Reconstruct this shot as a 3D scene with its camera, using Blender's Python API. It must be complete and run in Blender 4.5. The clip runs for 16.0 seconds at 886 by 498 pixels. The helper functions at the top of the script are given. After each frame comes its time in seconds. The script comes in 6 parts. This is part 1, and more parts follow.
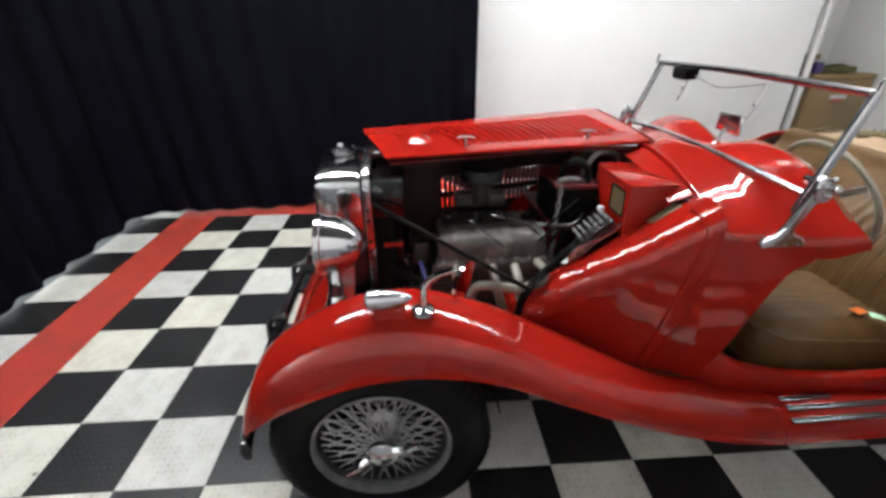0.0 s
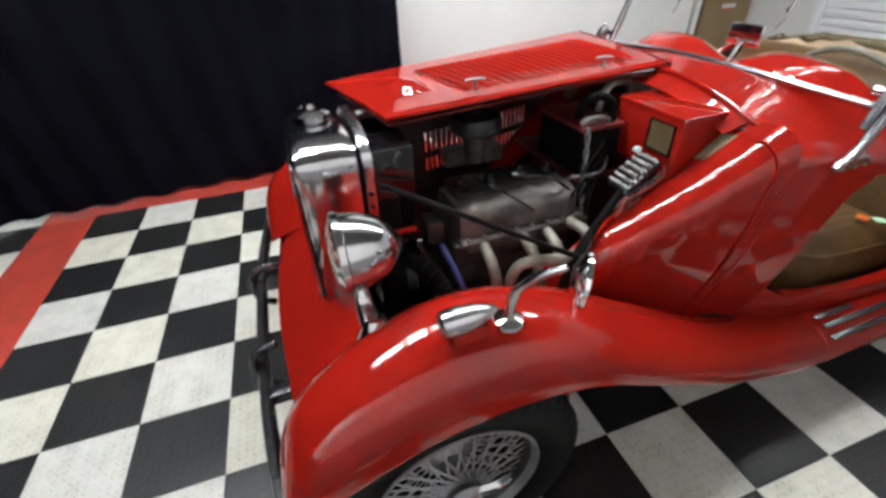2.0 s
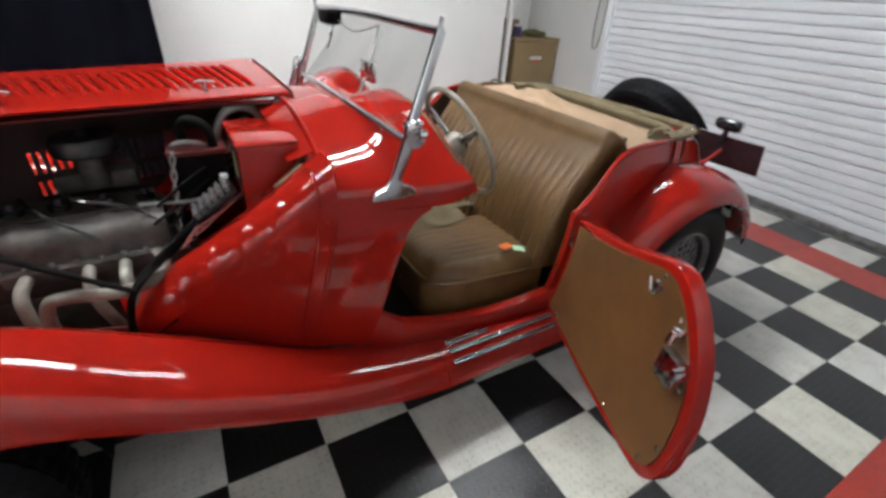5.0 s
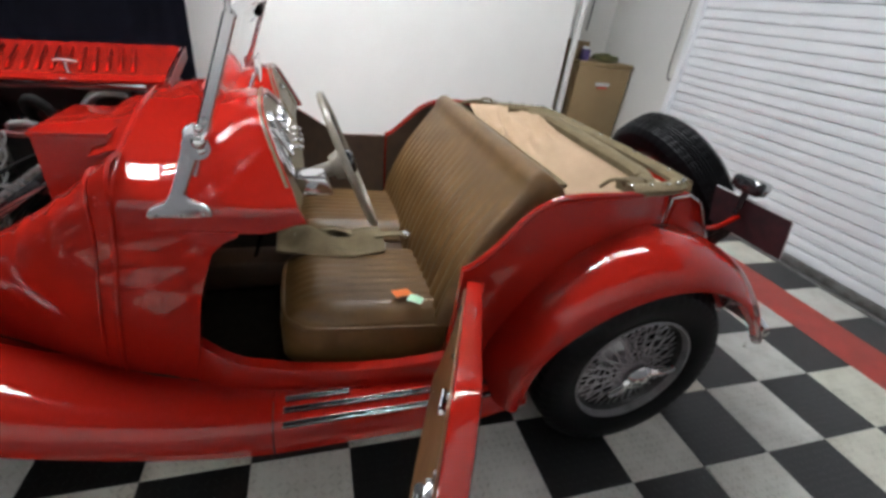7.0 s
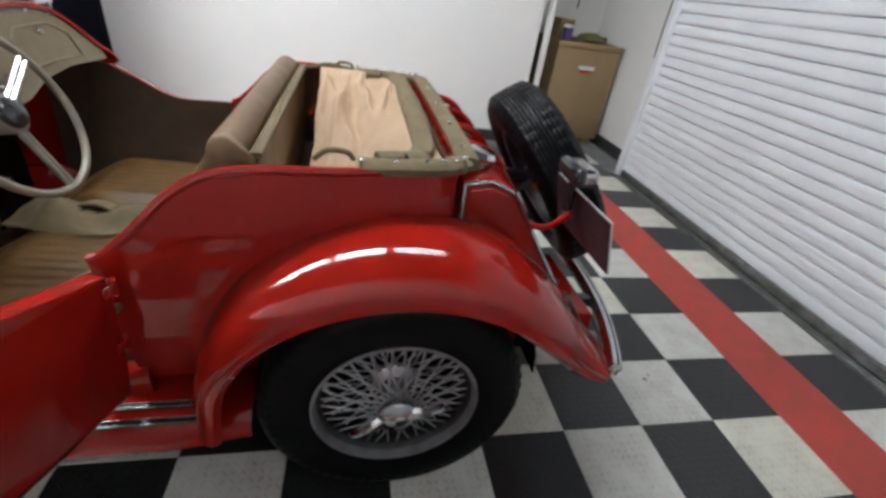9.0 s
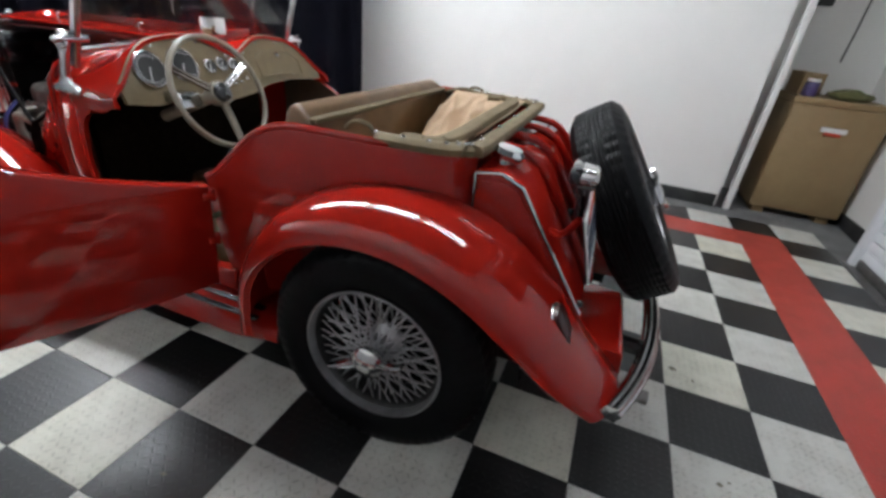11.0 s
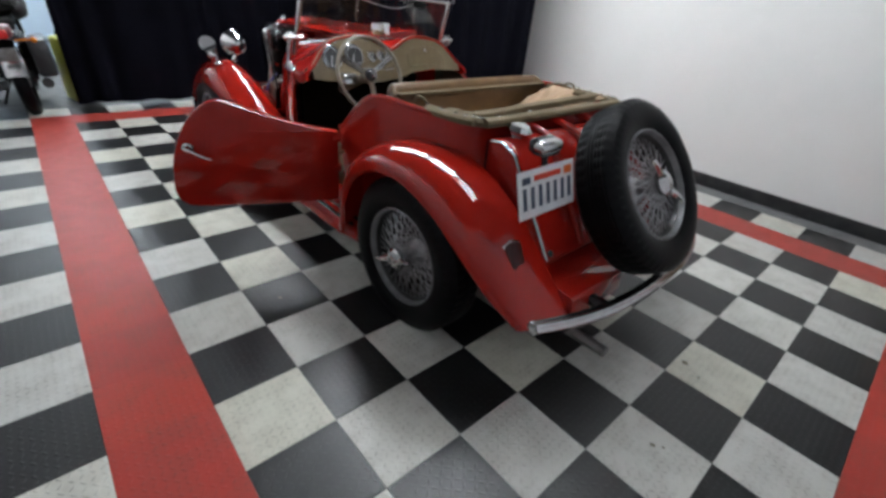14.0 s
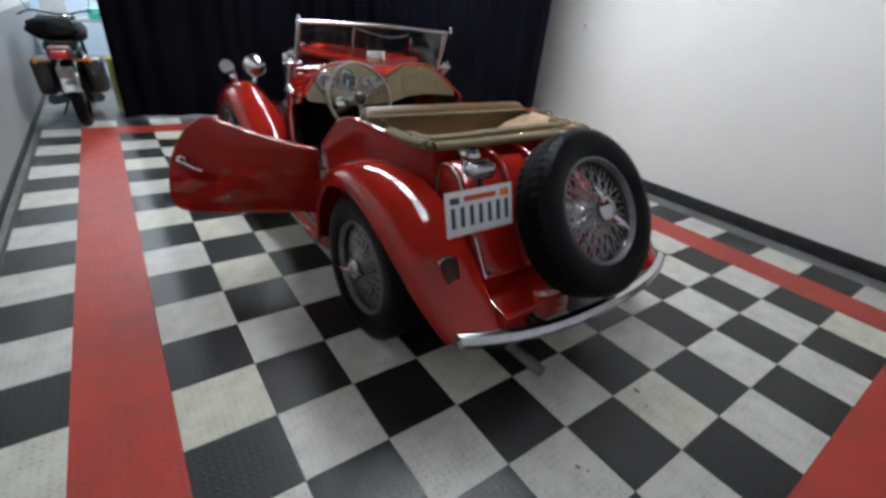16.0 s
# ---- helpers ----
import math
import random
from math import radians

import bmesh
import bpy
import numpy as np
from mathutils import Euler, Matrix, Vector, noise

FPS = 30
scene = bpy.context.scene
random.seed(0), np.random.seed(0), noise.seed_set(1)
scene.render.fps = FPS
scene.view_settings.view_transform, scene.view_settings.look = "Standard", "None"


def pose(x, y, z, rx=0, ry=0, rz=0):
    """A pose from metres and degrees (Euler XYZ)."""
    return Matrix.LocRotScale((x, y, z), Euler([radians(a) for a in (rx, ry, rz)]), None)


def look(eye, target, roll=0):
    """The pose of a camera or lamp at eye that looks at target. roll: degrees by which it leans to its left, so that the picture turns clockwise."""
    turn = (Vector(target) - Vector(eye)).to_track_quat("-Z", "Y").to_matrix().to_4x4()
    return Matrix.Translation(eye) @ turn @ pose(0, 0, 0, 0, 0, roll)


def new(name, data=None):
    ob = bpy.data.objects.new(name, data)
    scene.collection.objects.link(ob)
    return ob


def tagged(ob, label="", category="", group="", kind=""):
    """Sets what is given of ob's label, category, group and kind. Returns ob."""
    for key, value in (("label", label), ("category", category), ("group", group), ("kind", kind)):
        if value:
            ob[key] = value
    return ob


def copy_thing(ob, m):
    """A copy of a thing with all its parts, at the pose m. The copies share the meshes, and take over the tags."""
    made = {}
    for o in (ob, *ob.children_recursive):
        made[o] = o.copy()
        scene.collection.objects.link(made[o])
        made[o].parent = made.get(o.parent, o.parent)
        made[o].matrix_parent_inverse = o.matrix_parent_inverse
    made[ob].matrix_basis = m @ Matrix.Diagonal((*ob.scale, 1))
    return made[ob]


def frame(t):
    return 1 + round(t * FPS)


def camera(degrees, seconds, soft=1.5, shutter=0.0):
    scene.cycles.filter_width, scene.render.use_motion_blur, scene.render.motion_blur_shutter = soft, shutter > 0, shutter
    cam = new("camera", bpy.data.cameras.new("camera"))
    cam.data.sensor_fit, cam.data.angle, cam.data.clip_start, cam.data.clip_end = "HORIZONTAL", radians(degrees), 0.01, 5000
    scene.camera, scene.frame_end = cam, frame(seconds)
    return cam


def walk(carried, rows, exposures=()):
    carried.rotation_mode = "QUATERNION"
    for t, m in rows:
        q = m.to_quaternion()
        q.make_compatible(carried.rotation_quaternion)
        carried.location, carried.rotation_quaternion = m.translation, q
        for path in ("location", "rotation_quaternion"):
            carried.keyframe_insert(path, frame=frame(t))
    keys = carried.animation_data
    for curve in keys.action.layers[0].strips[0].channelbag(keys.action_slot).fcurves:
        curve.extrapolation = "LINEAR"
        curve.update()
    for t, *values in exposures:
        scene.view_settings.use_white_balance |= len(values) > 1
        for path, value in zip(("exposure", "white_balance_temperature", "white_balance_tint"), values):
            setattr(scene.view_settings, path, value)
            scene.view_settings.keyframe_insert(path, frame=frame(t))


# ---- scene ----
cam = camera(91.6, 16.0, soft=3.2)
PATH = [
    (0, (-0.082, 3.803, 1.415), (1.688, 3.695, 0.491), -0.3),
    (0.5, (0.057, 3.847, 1.383), (1.799, 3.766, 0.404), -1.2),
    (1, (0.196, 3.888, 1.365), (1.893, 3.783, 0.313), -2.3),
    (1.5, (0.259, 3.983, 1.363), (1.902, 3.701, 0.258), -2.2),
    (2, (0.297, 4.107, 1.363), (1.856, 3.604, 0.215), -2.4),
    (2.5, (0.292, 4.109, 1.377), (1.783, 3.417, 0.238), -0.9),
    (3, (0.229, 3.991, 1.366), (1.708, 3.232, 0.254), -0.8),
    (3.5, (0.117, 3.787, 1.365), (1.576, 2.961, 0.274), 0.8),
    (4, (0.035, 3.618, 1.344), (1.427, 2.623, 0.310), 3.6),
    (4.2, (0.018, 3.545, 1.340), (1.373, 2.497, 0.307), 4.4),
    (6.3, (-0.086, 2.729, 1.335), (1.564, 2.181, 0.346), 4.2),
    (6.5, (-0.077, 2.664, 1.337), (1.570, 2.110, 0.348), 4.5),
    (7, (-0.015, 2.526, 1.325), (1.626, 1.958, 0.334), 7.6),
    (7.5, (-0.000, 2.356, 1.304), (1.707, 1.981, 0.331), 8.7),
    (8, (-0.034, 2.093, 1.279), (1.691, 1.830, 0.302), 8.7),
    (8.5, (0.014, 1.828, 1.263), (1.684, 1.425, 0.239), 7.9),
    (8.7, (0.072, 1.752, 1.267), (1.719, 1.312, 0.221), 8.6),
    (10.8, (0.021, 1.089, 1.196), (1.713, 1.620, 0.272), 5.8),
    (11, (-0.038, 1.060, 1.191), (1.636, 1.645, 0.268), 6.1),
    (11.5, (-0.094, 0.923, 1.204), (1.522, 1.699, 0.317), 7.1),
    (12, (-0.092, 0.737, 1.218), (1.323, 1.828, 0.320), 7.1),
    (12.5, (-0.148, 0.675, 1.264), (1.225, 1.782, 0.321), 4.9),
    (13, (-0.195, 0.625, 1.312), (1.173, 1.710, 0.336), 5.2),
    (13.5, (-0.162, 0.440, 1.297), (1.088, 1.642, 0.302), 6.1),
    (14, (-0.145, 0.304, 1.291), (1.050, 1.550, 0.282), 5.6),
    (14.5, (-0.173, 0.199, 1.277), (1.051, 1.433, 0.288), 5.7),
    (15, (-0.162, 0.102, 1.273), (1.069, 1.333, 0.290), 6.0),
    (15.5, (-0.055, 0.063, 1.313), (1.103, 1.378, 0.348), 5.5),
    (16, (0.068, 0.021, 1.353), (1.151, 1.410, 0.406), 5.9),
]
walk(cam, [(t, look(eye, target, roll)) for t, eye, target, roll in PATH],
     [(0, -0.07, 6450, 10), (1.5, -0.07, 6450, 10), (3, -0.15, 6420, 10), (4, -0.22, 6400, 10), (6.5, -0.15, 6400, 10), (8.5, -0.15, 6350, 10), (11, -0.24, 6250, 10), (13, -0.36, 6200, 10), (16, -0.53, 6200, 10)])

# ---- light ----
world = bpy.data.worlds.new("world")
world.use_nodes = True
scene.world = world
world.node_tree.nodes["Background"].inputs[0].default_value = (0.75, 0.82, 1.0, 1)
world.node_tree.nodes["Background"].inputs[1].default_value = 0.15
scene.view_settings.exposure = 0.0

TILE = 0.305
CEIL = 3.1
# last two are unseen lamps, added to brighten the space behind the curtain
LIGHTS = [(1.92, 0.90, 1.22, 1), (1.92, 2.24, 1.22, 0), (1.92, 3.58, 1.22, 0), (1.92, 5.45, 1.22, 0), (0.2, 7.5, 1.22, 2), (0.2, 8.6, 1.22, 2)]


# ---- materials ----
def material(name, color, rough=0.5, metal=0.0, color2=None, scale=20.0, bump=0.0, bump_scale=60.0, coat=0.0, spec=0.5, rvar=0.0, detail=4.0, mix_hard=0.0):
    m = bpy.data.materials.new(name)
    m.use_nodes = True
    nt = m.node_tree
    b = nt.nodes["Principled BSDF"]
    b.inputs["Base Color"].default_value = (*color, 1)
    b.inputs["Roughness"].default_value = rough
    b.inputs["Metallic"].default_value = metal
    b.inputs["Coat Weight"].default_value = coat
    b.inputs["Coat Roughness"].default_value = 0.035
    b.inputs["Specular IOR Level"].default_value = spec
    tc = nt.nodes.new("ShaderNodeTexCoord")
    if color2 is not None:
        n = nt.nodes.new("ShaderNodeTexNoise")
        n.inputs["Scale"].default_value = scale
        n.inputs["Detail"].default_value = detail
        n.inputs["Roughness"].default_value = 0.65
        nt.links.new(tc.outputs["Object"], n.inputs["Vector"])
        r = nt.nodes.new("ShaderNodeValToRGB")
        r.color_ramp.elements[0].position = 0.35 + mix_hard * 0.12
        r.color_ramp.elements[1].position = 0.65 - mix_hard * 0.02
        r.color_ramp.elements[0].color = (*color, 1)
        r.color_ramp.elements[1].color = (*color2, 1)
        nt.links.new(n.outputs["Fac"], r.inputs["Fac"])
        nt.links.new(r.outputs["Color"], b.inputs["Base Color"])
        if rvar:
            mr = nt.nodes.new("ShaderNodeMapRange")
            mr.inputs["To Min"].default_value = max(0.02, rough - rvar)
            mr.inputs["To Max"].default_value = min(1.0, rough + rvar)
            nt.links.new(n.outputs["Fac"], mr.inputs["Value"])
            nt.links.new(mr.outputs["Result"], b.inputs["Roughness"])
    if bump:
        n2 = nt.nodes.new("ShaderNodeTexNoise")
        n2.inputs["Scale"].default_value = bump_scale
        n2.inputs["Detail"].default_value = 5.0
        nt.links.new(tc.outputs["Object"], n2.inputs["Vector"])
        bp = nt.nodes.new("ShaderNodeBump")
        bp.inputs["Strength"].default_value = bump
        bp.inputs["Distance"].default_value = 0.004
        nt.links.new(n2.outputs["Fac"], bp.inputs["Height"])
        nt.links.new(bp.outputs["Normal"], b.inputs["Normal"])
    return m


def math_node(nt, op, a, b=None):
    n = nt.nodes.new("ShaderNodeMath")
    n.operation = op
    for k, v in enumerate((a, b)):
        if v is None:
            continue
        if isinstance(v, (int, float)):
            n.inputs[k].default_value = v
        else:
            nt.links.new(v, n.inputs[k])
    return n.outputs[0]


def tile_material(name, color, dirt, rough, spec=0.34):
    """Interlocking plastic floor tile with a raised tread pattern, scuffs and stains that differ from tile to tile."""
    m = bpy.data.materials.new(name)
    m.use_nodes = True
    nt = m.node_tree
    b = nt.nodes["Principled BSDF"]
    tc = nt.nodes.new("ShaderNodeTexCoord")
    sep = nt.nodes.new("ShaderNodeSeparateXYZ")
    nt.links.new(tc.outputs["Object"], sep.inputs[0])
    gx = math_node(nt, "MULTIPLY", sep.outputs[0], 1 / 0.0254)
    gy = math_node(nt, "MULTIPLY", sep.outputs[1], 1 / 0.0254)
    fx, fy = math_node(nt, "FLOOR", gx), math_node(nt, "FLOOR", gy)
    par = math_node(nt, "FLOORED_MODULO", math_node(nt, "ADD", fx, fy), 2.0)
    u = math_node(nt, "SUBTRACT", math_node(nt, "SUBTRACT", gx, fx), 0.5)
    v = math_node(nt, "SUBTRACT", math_node(nt, "SUBTRACT", gy, fy), 0.5)
    s = math_node(nt, "SUBTRACT", math_node(nt, "MULTIPLY", par, 2.0), 1.0)
    sv = math_node(nt, "MULTIPLY", s, v)
    along = math_node(nt, "ADD", u, sv)
    across = math_node(nt, "SUBTRACT", u, sv)
    d = math_node(nt, "ADD", math_node(nt, "POWER", math_node(nt, "DIVIDE", along, 0.62), 2.0), math_node(nt, "POWER", math_node(nt, "DIVIDE", across, 0.16), 2.0))
    h = math_node(nt, "MAXIMUM", math_node(nt, "SUBTRACT", 1.0, d), 0.0)
    bp = nt.nodes.new("ShaderNodeBump")
    bp.inputs["Strength"].default_value = 0.85
    bp.inputs["Distance"].default_value = 0.0016
    nt.links.new(h, bp.inputs["Height"])
    nt.links.new(bp.outputs["Normal"], b.inputs["Normal"])
    info = nt.nodes.new("ShaderNodeObjectInfo")
    geo = nt.nodes.new("ShaderNodeNewGeometry")
    n = nt.nodes.new("ShaderNodeTexNoise")
    n.inputs["Scale"].default_value = 9.0
    n.inputs["Detail"].default_value = 8.0
    n.inputs["Roughness"].default_value = 0.7
    nt.links.new(geo.outputs["Position"], n.inputs["Vector"])
    r = nt.nodes.new("ShaderNodeValToRGB")
    r.color_ramp.elements[0].position = 0.42
    r.color_ramp.elements[1].position = 0.75
    r.color_ramp.elements[0].color = (*color, 1)
    r.color_ramp.elements[1].color = (*dirt, 1)
    nt.links.new(n.outputs["Fac"], r.inputs["Fac"])
    n3 = nt.nodes.new("ShaderNodeTexNoise")
    n3.inputs["Scale"].default_value = 70.0
    n3.inputs["Detail"].default_value = 3.0
    nt.links.new(geo.outputs["Position"], n3.inputs["Vector"])
    r3 = nt.nodes.new("ShaderNodeValToRGB")
    r3.color_ramp.elements[0].position = 0.62
    r3.color_ramp.elements[1].position = 0.74
    nt.links.new(n3.outputs["Fac"], r3.inputs["Fac"])
    mx = nt.nodes.new("ShaderNodeMix")
    mx.data_type = "RGBA"
    nt.links.new(math_node(nt, "MULTIPLY", r3.outputs["Color"], 0.35), mx.inputs[0])
    nt.links.new(r.outputs["Color"], mx.inputs[6])
    mx.inputs[7].default_value = (*dirt, 1)
    worn = math_node(nt, "MULTIPLY", math_node(nt, "GREATER_THAN", h, 0.12), math_node(nt, "MULTIPLY", math_node(nt, "MAXIMUM", math_node(nt, "SUBTRACT", n.outputs["Fac"], 0.40), 0.0), 2.4))
    mt = nt.nodes.new("ShaderNodeMix")
    mt.data_type = "RGBA"
    nt.links.new(worn, mt.inputs[0])
    nt.links.new(mx.outputs[2], mt.inputs[6])
    mt.inputs[7].default_value = (dirt[0] * 0.45, dirt[1] * 0.45, dirt[2] * 0.42, 1)
    hs = nt.nodes.new("ShaderNodeHueSaturation")
    my = nt.nodes.new("ShaderNodeMix")
    my.data_type = "RGBA"
    my.blend_type = "MULTIPLY"
    nt.links.new(math_node(nt, "POWER", info.outputs["Random"], 2.0), my.inputs[0])
    nt.links.new(mt.outputs[2], my.inputs[6])
    my.inputs[7].default_value = (0.94, 0.93, 0.84, 1)
    nt.links.new(my.outputs[2], hs.inputs["Color"])
    nt.links.new(math_node(nt, "ADD", math_node(nt, "MULTIPLY", info.outputs["Random"], 0.16), 0.92), hs.inputs["Value"])
    nt.links.new(hs.outputs["Color"], b.inputs["Base Color"])
    nt.links.new(math_node(nt, "ADD", math_node(nt, "MULTIPLY", n.outputs["Fac"], 0.3), rough - 0.15), b.inputs["Roughness"])
    b.inputs["Specular IOR Level"].default_value = spec
    return m


RED = material("red_paint", (0.272, 0.0098, 0.0054), 0.45, 0.0, (0.250, 0.0090, 0.0050), 3.0, 0.003, 5.0, coat=1.0, spec=0.0)
RED.node_tree.nodes["Principled BSDF"].inputs["Coat IOR"].default_value = 1.46
# darker, duller red than RED, without its clear coat
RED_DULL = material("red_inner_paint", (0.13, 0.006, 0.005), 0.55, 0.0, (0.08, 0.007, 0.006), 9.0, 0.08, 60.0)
CHROME = material("chrome", (0.60, 0.60, 0.605), 0.13, 1.0, (0.48, 0.48, 0.485), 30.0, rvar=0.05)
CHROME_DULL = material("dull_chrome", (0.56, 0.56, 0.575), 0.22, 1.0, (0.54, 0.54, 0.55), 25.0, 0.02, 120.0, rvar=0.07)
GLASS_MIRROR = material("mirror_glass", (0.85, 0.85, 0.85), 0.03, 1.0)
BAY_SHADE = material("grimy_dark_red", (0.035, 0.006, 0.005), 0.6, 0.0, (0.018, 0.008, 0.007), 12.0, 0.1, 60.0)
RUBBER = material("tyre_rubber", (0.0022, 0.0022, 0.0027), 0.42, 0.0, (0.004, 0.004, 0.005), 14.0, 0.15, 90.0, spec=0.10)
BLACK = material("black_paint", (0.010, 0.010, 0.012), 0.16, 0.0, (0.022, 0.022, 0.024), 12.0, coat=0.2)
GRIME = material("oily_black_rubber", (0.006, 0.005, 0.004), 0.6, 0.0, (0.022, 0.010, 0.006), 30.0, 0.4, 70.0, spec=0.2)
TANK_BLACK = material("tank_enamel", (0.004, 0.004, 0.005), 0.12, 0.0, (0.008, 0.008, 0.009), 9.0, 0.03, 30.0, coat=0.3)
BLACK_MATT = material("black_matt", (0.004, 0.004, 0.004), 0.8, 0.0, (0.008, 0.0075, 0.007), 20.0, 0.2, 80.0, spec=0.05)
LEATHER = material("tan_leather", (0.122, 0.063, 0.020), 0.40, 0.0, (0.084, 0.044, 0.014), 10.0, 0.12, 220.0, spec=0.4, rvar=0.08)
LEATHER_DARK = material("brown_trim", (0.055, 0.028, 0.013), 0.55, 0.0, (0.035, 0.018, 0.009), 14.0, 0.12, 200.0)
DOOR_TRIM = material("tan_trim_board", (0.128, 0.055, 0.016), 0.45, 0.0, (0.098, 0.042, 0.012), 8.0, 0.06, 200.0, rvar=0.06)
CANVAS = material("tan_canvas", (0.135, 0.100, 0.050), 0.85, 0.0, (0.098, 0.072, 0.034), 16.0, 0.35, 350.0)
LINING = material("pale_canvas_lining", (0.43, 0.300, 0.195), 0.8, 0.0, (0.37, 0.255, 0.160), 5.0, 0.3, 300.0)
DASH = material("tan_dash_vinyl", (0.122, 0.088, 0.040), 0.42, 0.0, (0.094, 0.067, 0.030), 20.0, 0.05, 250.0)
CREAM = material("cream_bakelite", (0.24, 0.21, 0.165), 0.3, 0.0, (0.17, 0.145, 0.11), 15.0, coat=0.2)
CARPET = material("dark_carpet", (0.007, 0.0055, 0.004), 0.95, 0.0, (0.014, 0.011, 0.008), 40.0, 0.6, 300.0, spec=0.04)
ENGINE_GREY = material("engine_alloy", (0.115, 0.103, 0.092), 0.55, 0.3, (0.045, 0.039, 0.035), 11.0, 0.25, 70.0, rvar=0.15)
ENGINE_DARK = material("oily_cast_iron", (0.022, 0.020, 0.019), 0.55, 0.3, (0.055, 0.045, 0.035), 18.0, 0.4, 70.0)
HEADER_PIPE = material("heat_stained_pipe", (0.23, 0.215, 0.18), 0.55, 0.2, (0.12, 0.10, 0.08), 13.0, 0.1, 90.0)
GAUGE_FACE = material("gauge_face", (0.016, 0.017, 0.018), 0.3, 0.0, (0.028, 0.029, 0.030), 30.0, coat=1.0)
WHITE_PAINT = material("white_wall_paint", (0.80, 0.795, 0.77), 0.55, 0.0, (0.765, 0.76, 0.735), 1.3, 0.05, 40.0)
# ceiling is out of view; its dark grey holds down bounced fill
CEILING_GREY = material("grey_ceiling_paint", (0.13, 0.13, 0.13), 0.8, 0.0, (0.10, 0.10, 0.10), 2.0)
GREY_PAINT = material("grey_wall_paint", (0.34, 0.35, 0.36), 0.5, 0.0, (0.31, 0.32, 0.33), 1.5, 0.05, 40.0)
BASE_BLACK = material("black_vinyl_base", (0.012, 0.012, 0.014), 0.45, 0.0, (0.03, 0.03, 0.03), 10.0)
CURTAIN = material("dark_curtain_cloth", (0.0014, 0.0014, 0.0029), 0.95, 0.0, (0.0026, 0.0026, 0.0050), 5.0, 0.25, 500.0, spec=0.05)
CONCRETE = material("grey_concrete", (0.20, 0.20, 0.20), 0.8, 0.0, (0.13, 0.13, 0.13), 4.0, 0.3, 50.0)
SHUTTER = material("painted_shutter_steel", (0.82, 0.84, 0.87), 0.38, 0.0, (0.76, 0.78, 0.81), 2.0, 0.04, 30.0)
CARDBOARD = material("tan_painted_box", (0.27, 0.185, 0.09), 0.6, 0.0, (0.23, 0.155, 0.075), 4.0, 0.06, 40.0)
STEEL = material("worn_steel", (0.30, 0.30, 0.30), 0.4, 0.8, (0.18, 0.17, 0.16), 16.0, 0.1, 80.0)
STEEL_DARK = material("dull_dark_steel", (0.06, 0.06, 0.06), 0.45, 0.6, (0.035, 0.035, 0.035), 18.0, 0.08, 90.0)
RIM = material("dull_silver_rim_paint", (0.30, 0.30, 0.31), 0.38, 0.6, (0.20, 0.20, 0.205), 18.0, 0.03, 60.0)
SPOKE = material("silver_spoke_paint", (0.46, 0.46, 0.47), 0.34, 0.75, (0.33, 0.33, 0.34), 30.0)
PLATE_WHITE = material("plate_white", (0.70, 0.71, 0.72), 0.35, 0.0, (0.62, 0.63, 0.64), 20.0)
PLATE_BACK = material("grimy_plate_back", (0.05, 0.016, 0.020), 0.5, 0.0, (0.02, 0.012, 0.014), 25.0)
INK_BLUE = material("plate_ink", (0.025, 0.04, 0.08), 0.4)
INK_RED = material("label_red", (0.55, 0.05, 0.02), 0.5)
WIRE_RED = material("dull_red_wire", (0.16, 0.02, 0.015), 0.5)
STICKER_ORANGE = material("orange_sticker", (0.75, 0.16, 0.02), 0.5)
PAPER_GREEN = material("pale_green_paper", (0.45, 0.75, 0.52), 0.6)
LAMP_RED = material("red_lens", (0.030, 0.003, 0.003), 0.28, coat=0.1, spec=0.3)
LENS_RED = material("bright_red_lens", (0.40, 0.012, 0.010), 0.15, coat=0.5)
LAMP_AMBER = material("amber_lens", (0.55, 0.16, 0.01), 0.12, coat=0.4)
TILE_WHITE = tile_material("white_tile", (0.64, 0.635, 0.595), (0.49, 0.48, 0.44), 0.34)
TILE_BLACK = tile_material("black_tile", (0.0085, 0.0088, 0.0098), (0.017, 0.017, 0.018), 0.37, 0.55)
TILE_RED = tile_material("red_tile", (0.42, 0.045, 0.033), (0.33, 0.06, 0.045), 0.42)
PURPLE_PLASTIC = material("purple_plastic", (0.045, 0.028, 0.11), 0.4, 0.0, (0.06, 0.038, 0.13), 20.0)
OLIVE = material("olive_cloth", (0.13, 0.13, 0.05), 0.9, 0.0, (0.08, 0.08, 0.03), 20.0)
YELLOW_PLASTIC = material("yellow_plastic", (0.55, 0.52, 0.04), 0.4)
PALE_BLUE = material("pale_blue_wall_paint", (0.62, 0.74, 0.86), 0.6, 0.0, (0.58, 0.70, 0.83), 1.5)
BLUE_PAINT = material("blue_paint", (0.05, 0.18, 0.45), 0.4)
HOSE_BLUE = material("dark_blue_rubber", (0.018, 0.018, 0.11), 0.5)
SHELF_TAN = material("dirty_tan_felt", (0.36, 0.31, 0.20), 0.9, 0.0, (0.20, 0.16, 0.10), 22.0, 0.3, 150.0)
TEAL = material("teal_plastic", (0.03, 0.42, 0.36), 0.35)


def glass_material():
    m = bpy.data.materials.new("clear_glass")
    m.use_nodes = True
    nt = m.node_tree
    b = nt.nodes["Principled BSDF"]
    b.inputs["Base Color"].default_value = (0.95, 0.97, 0.96, 1)
    b.inputs["Roughness"].default_value = 0.02
    b.inputs["Transmission Weight"].default_value = 1.0
    b.inputs["IOR"].default_value = 1.45
    return m


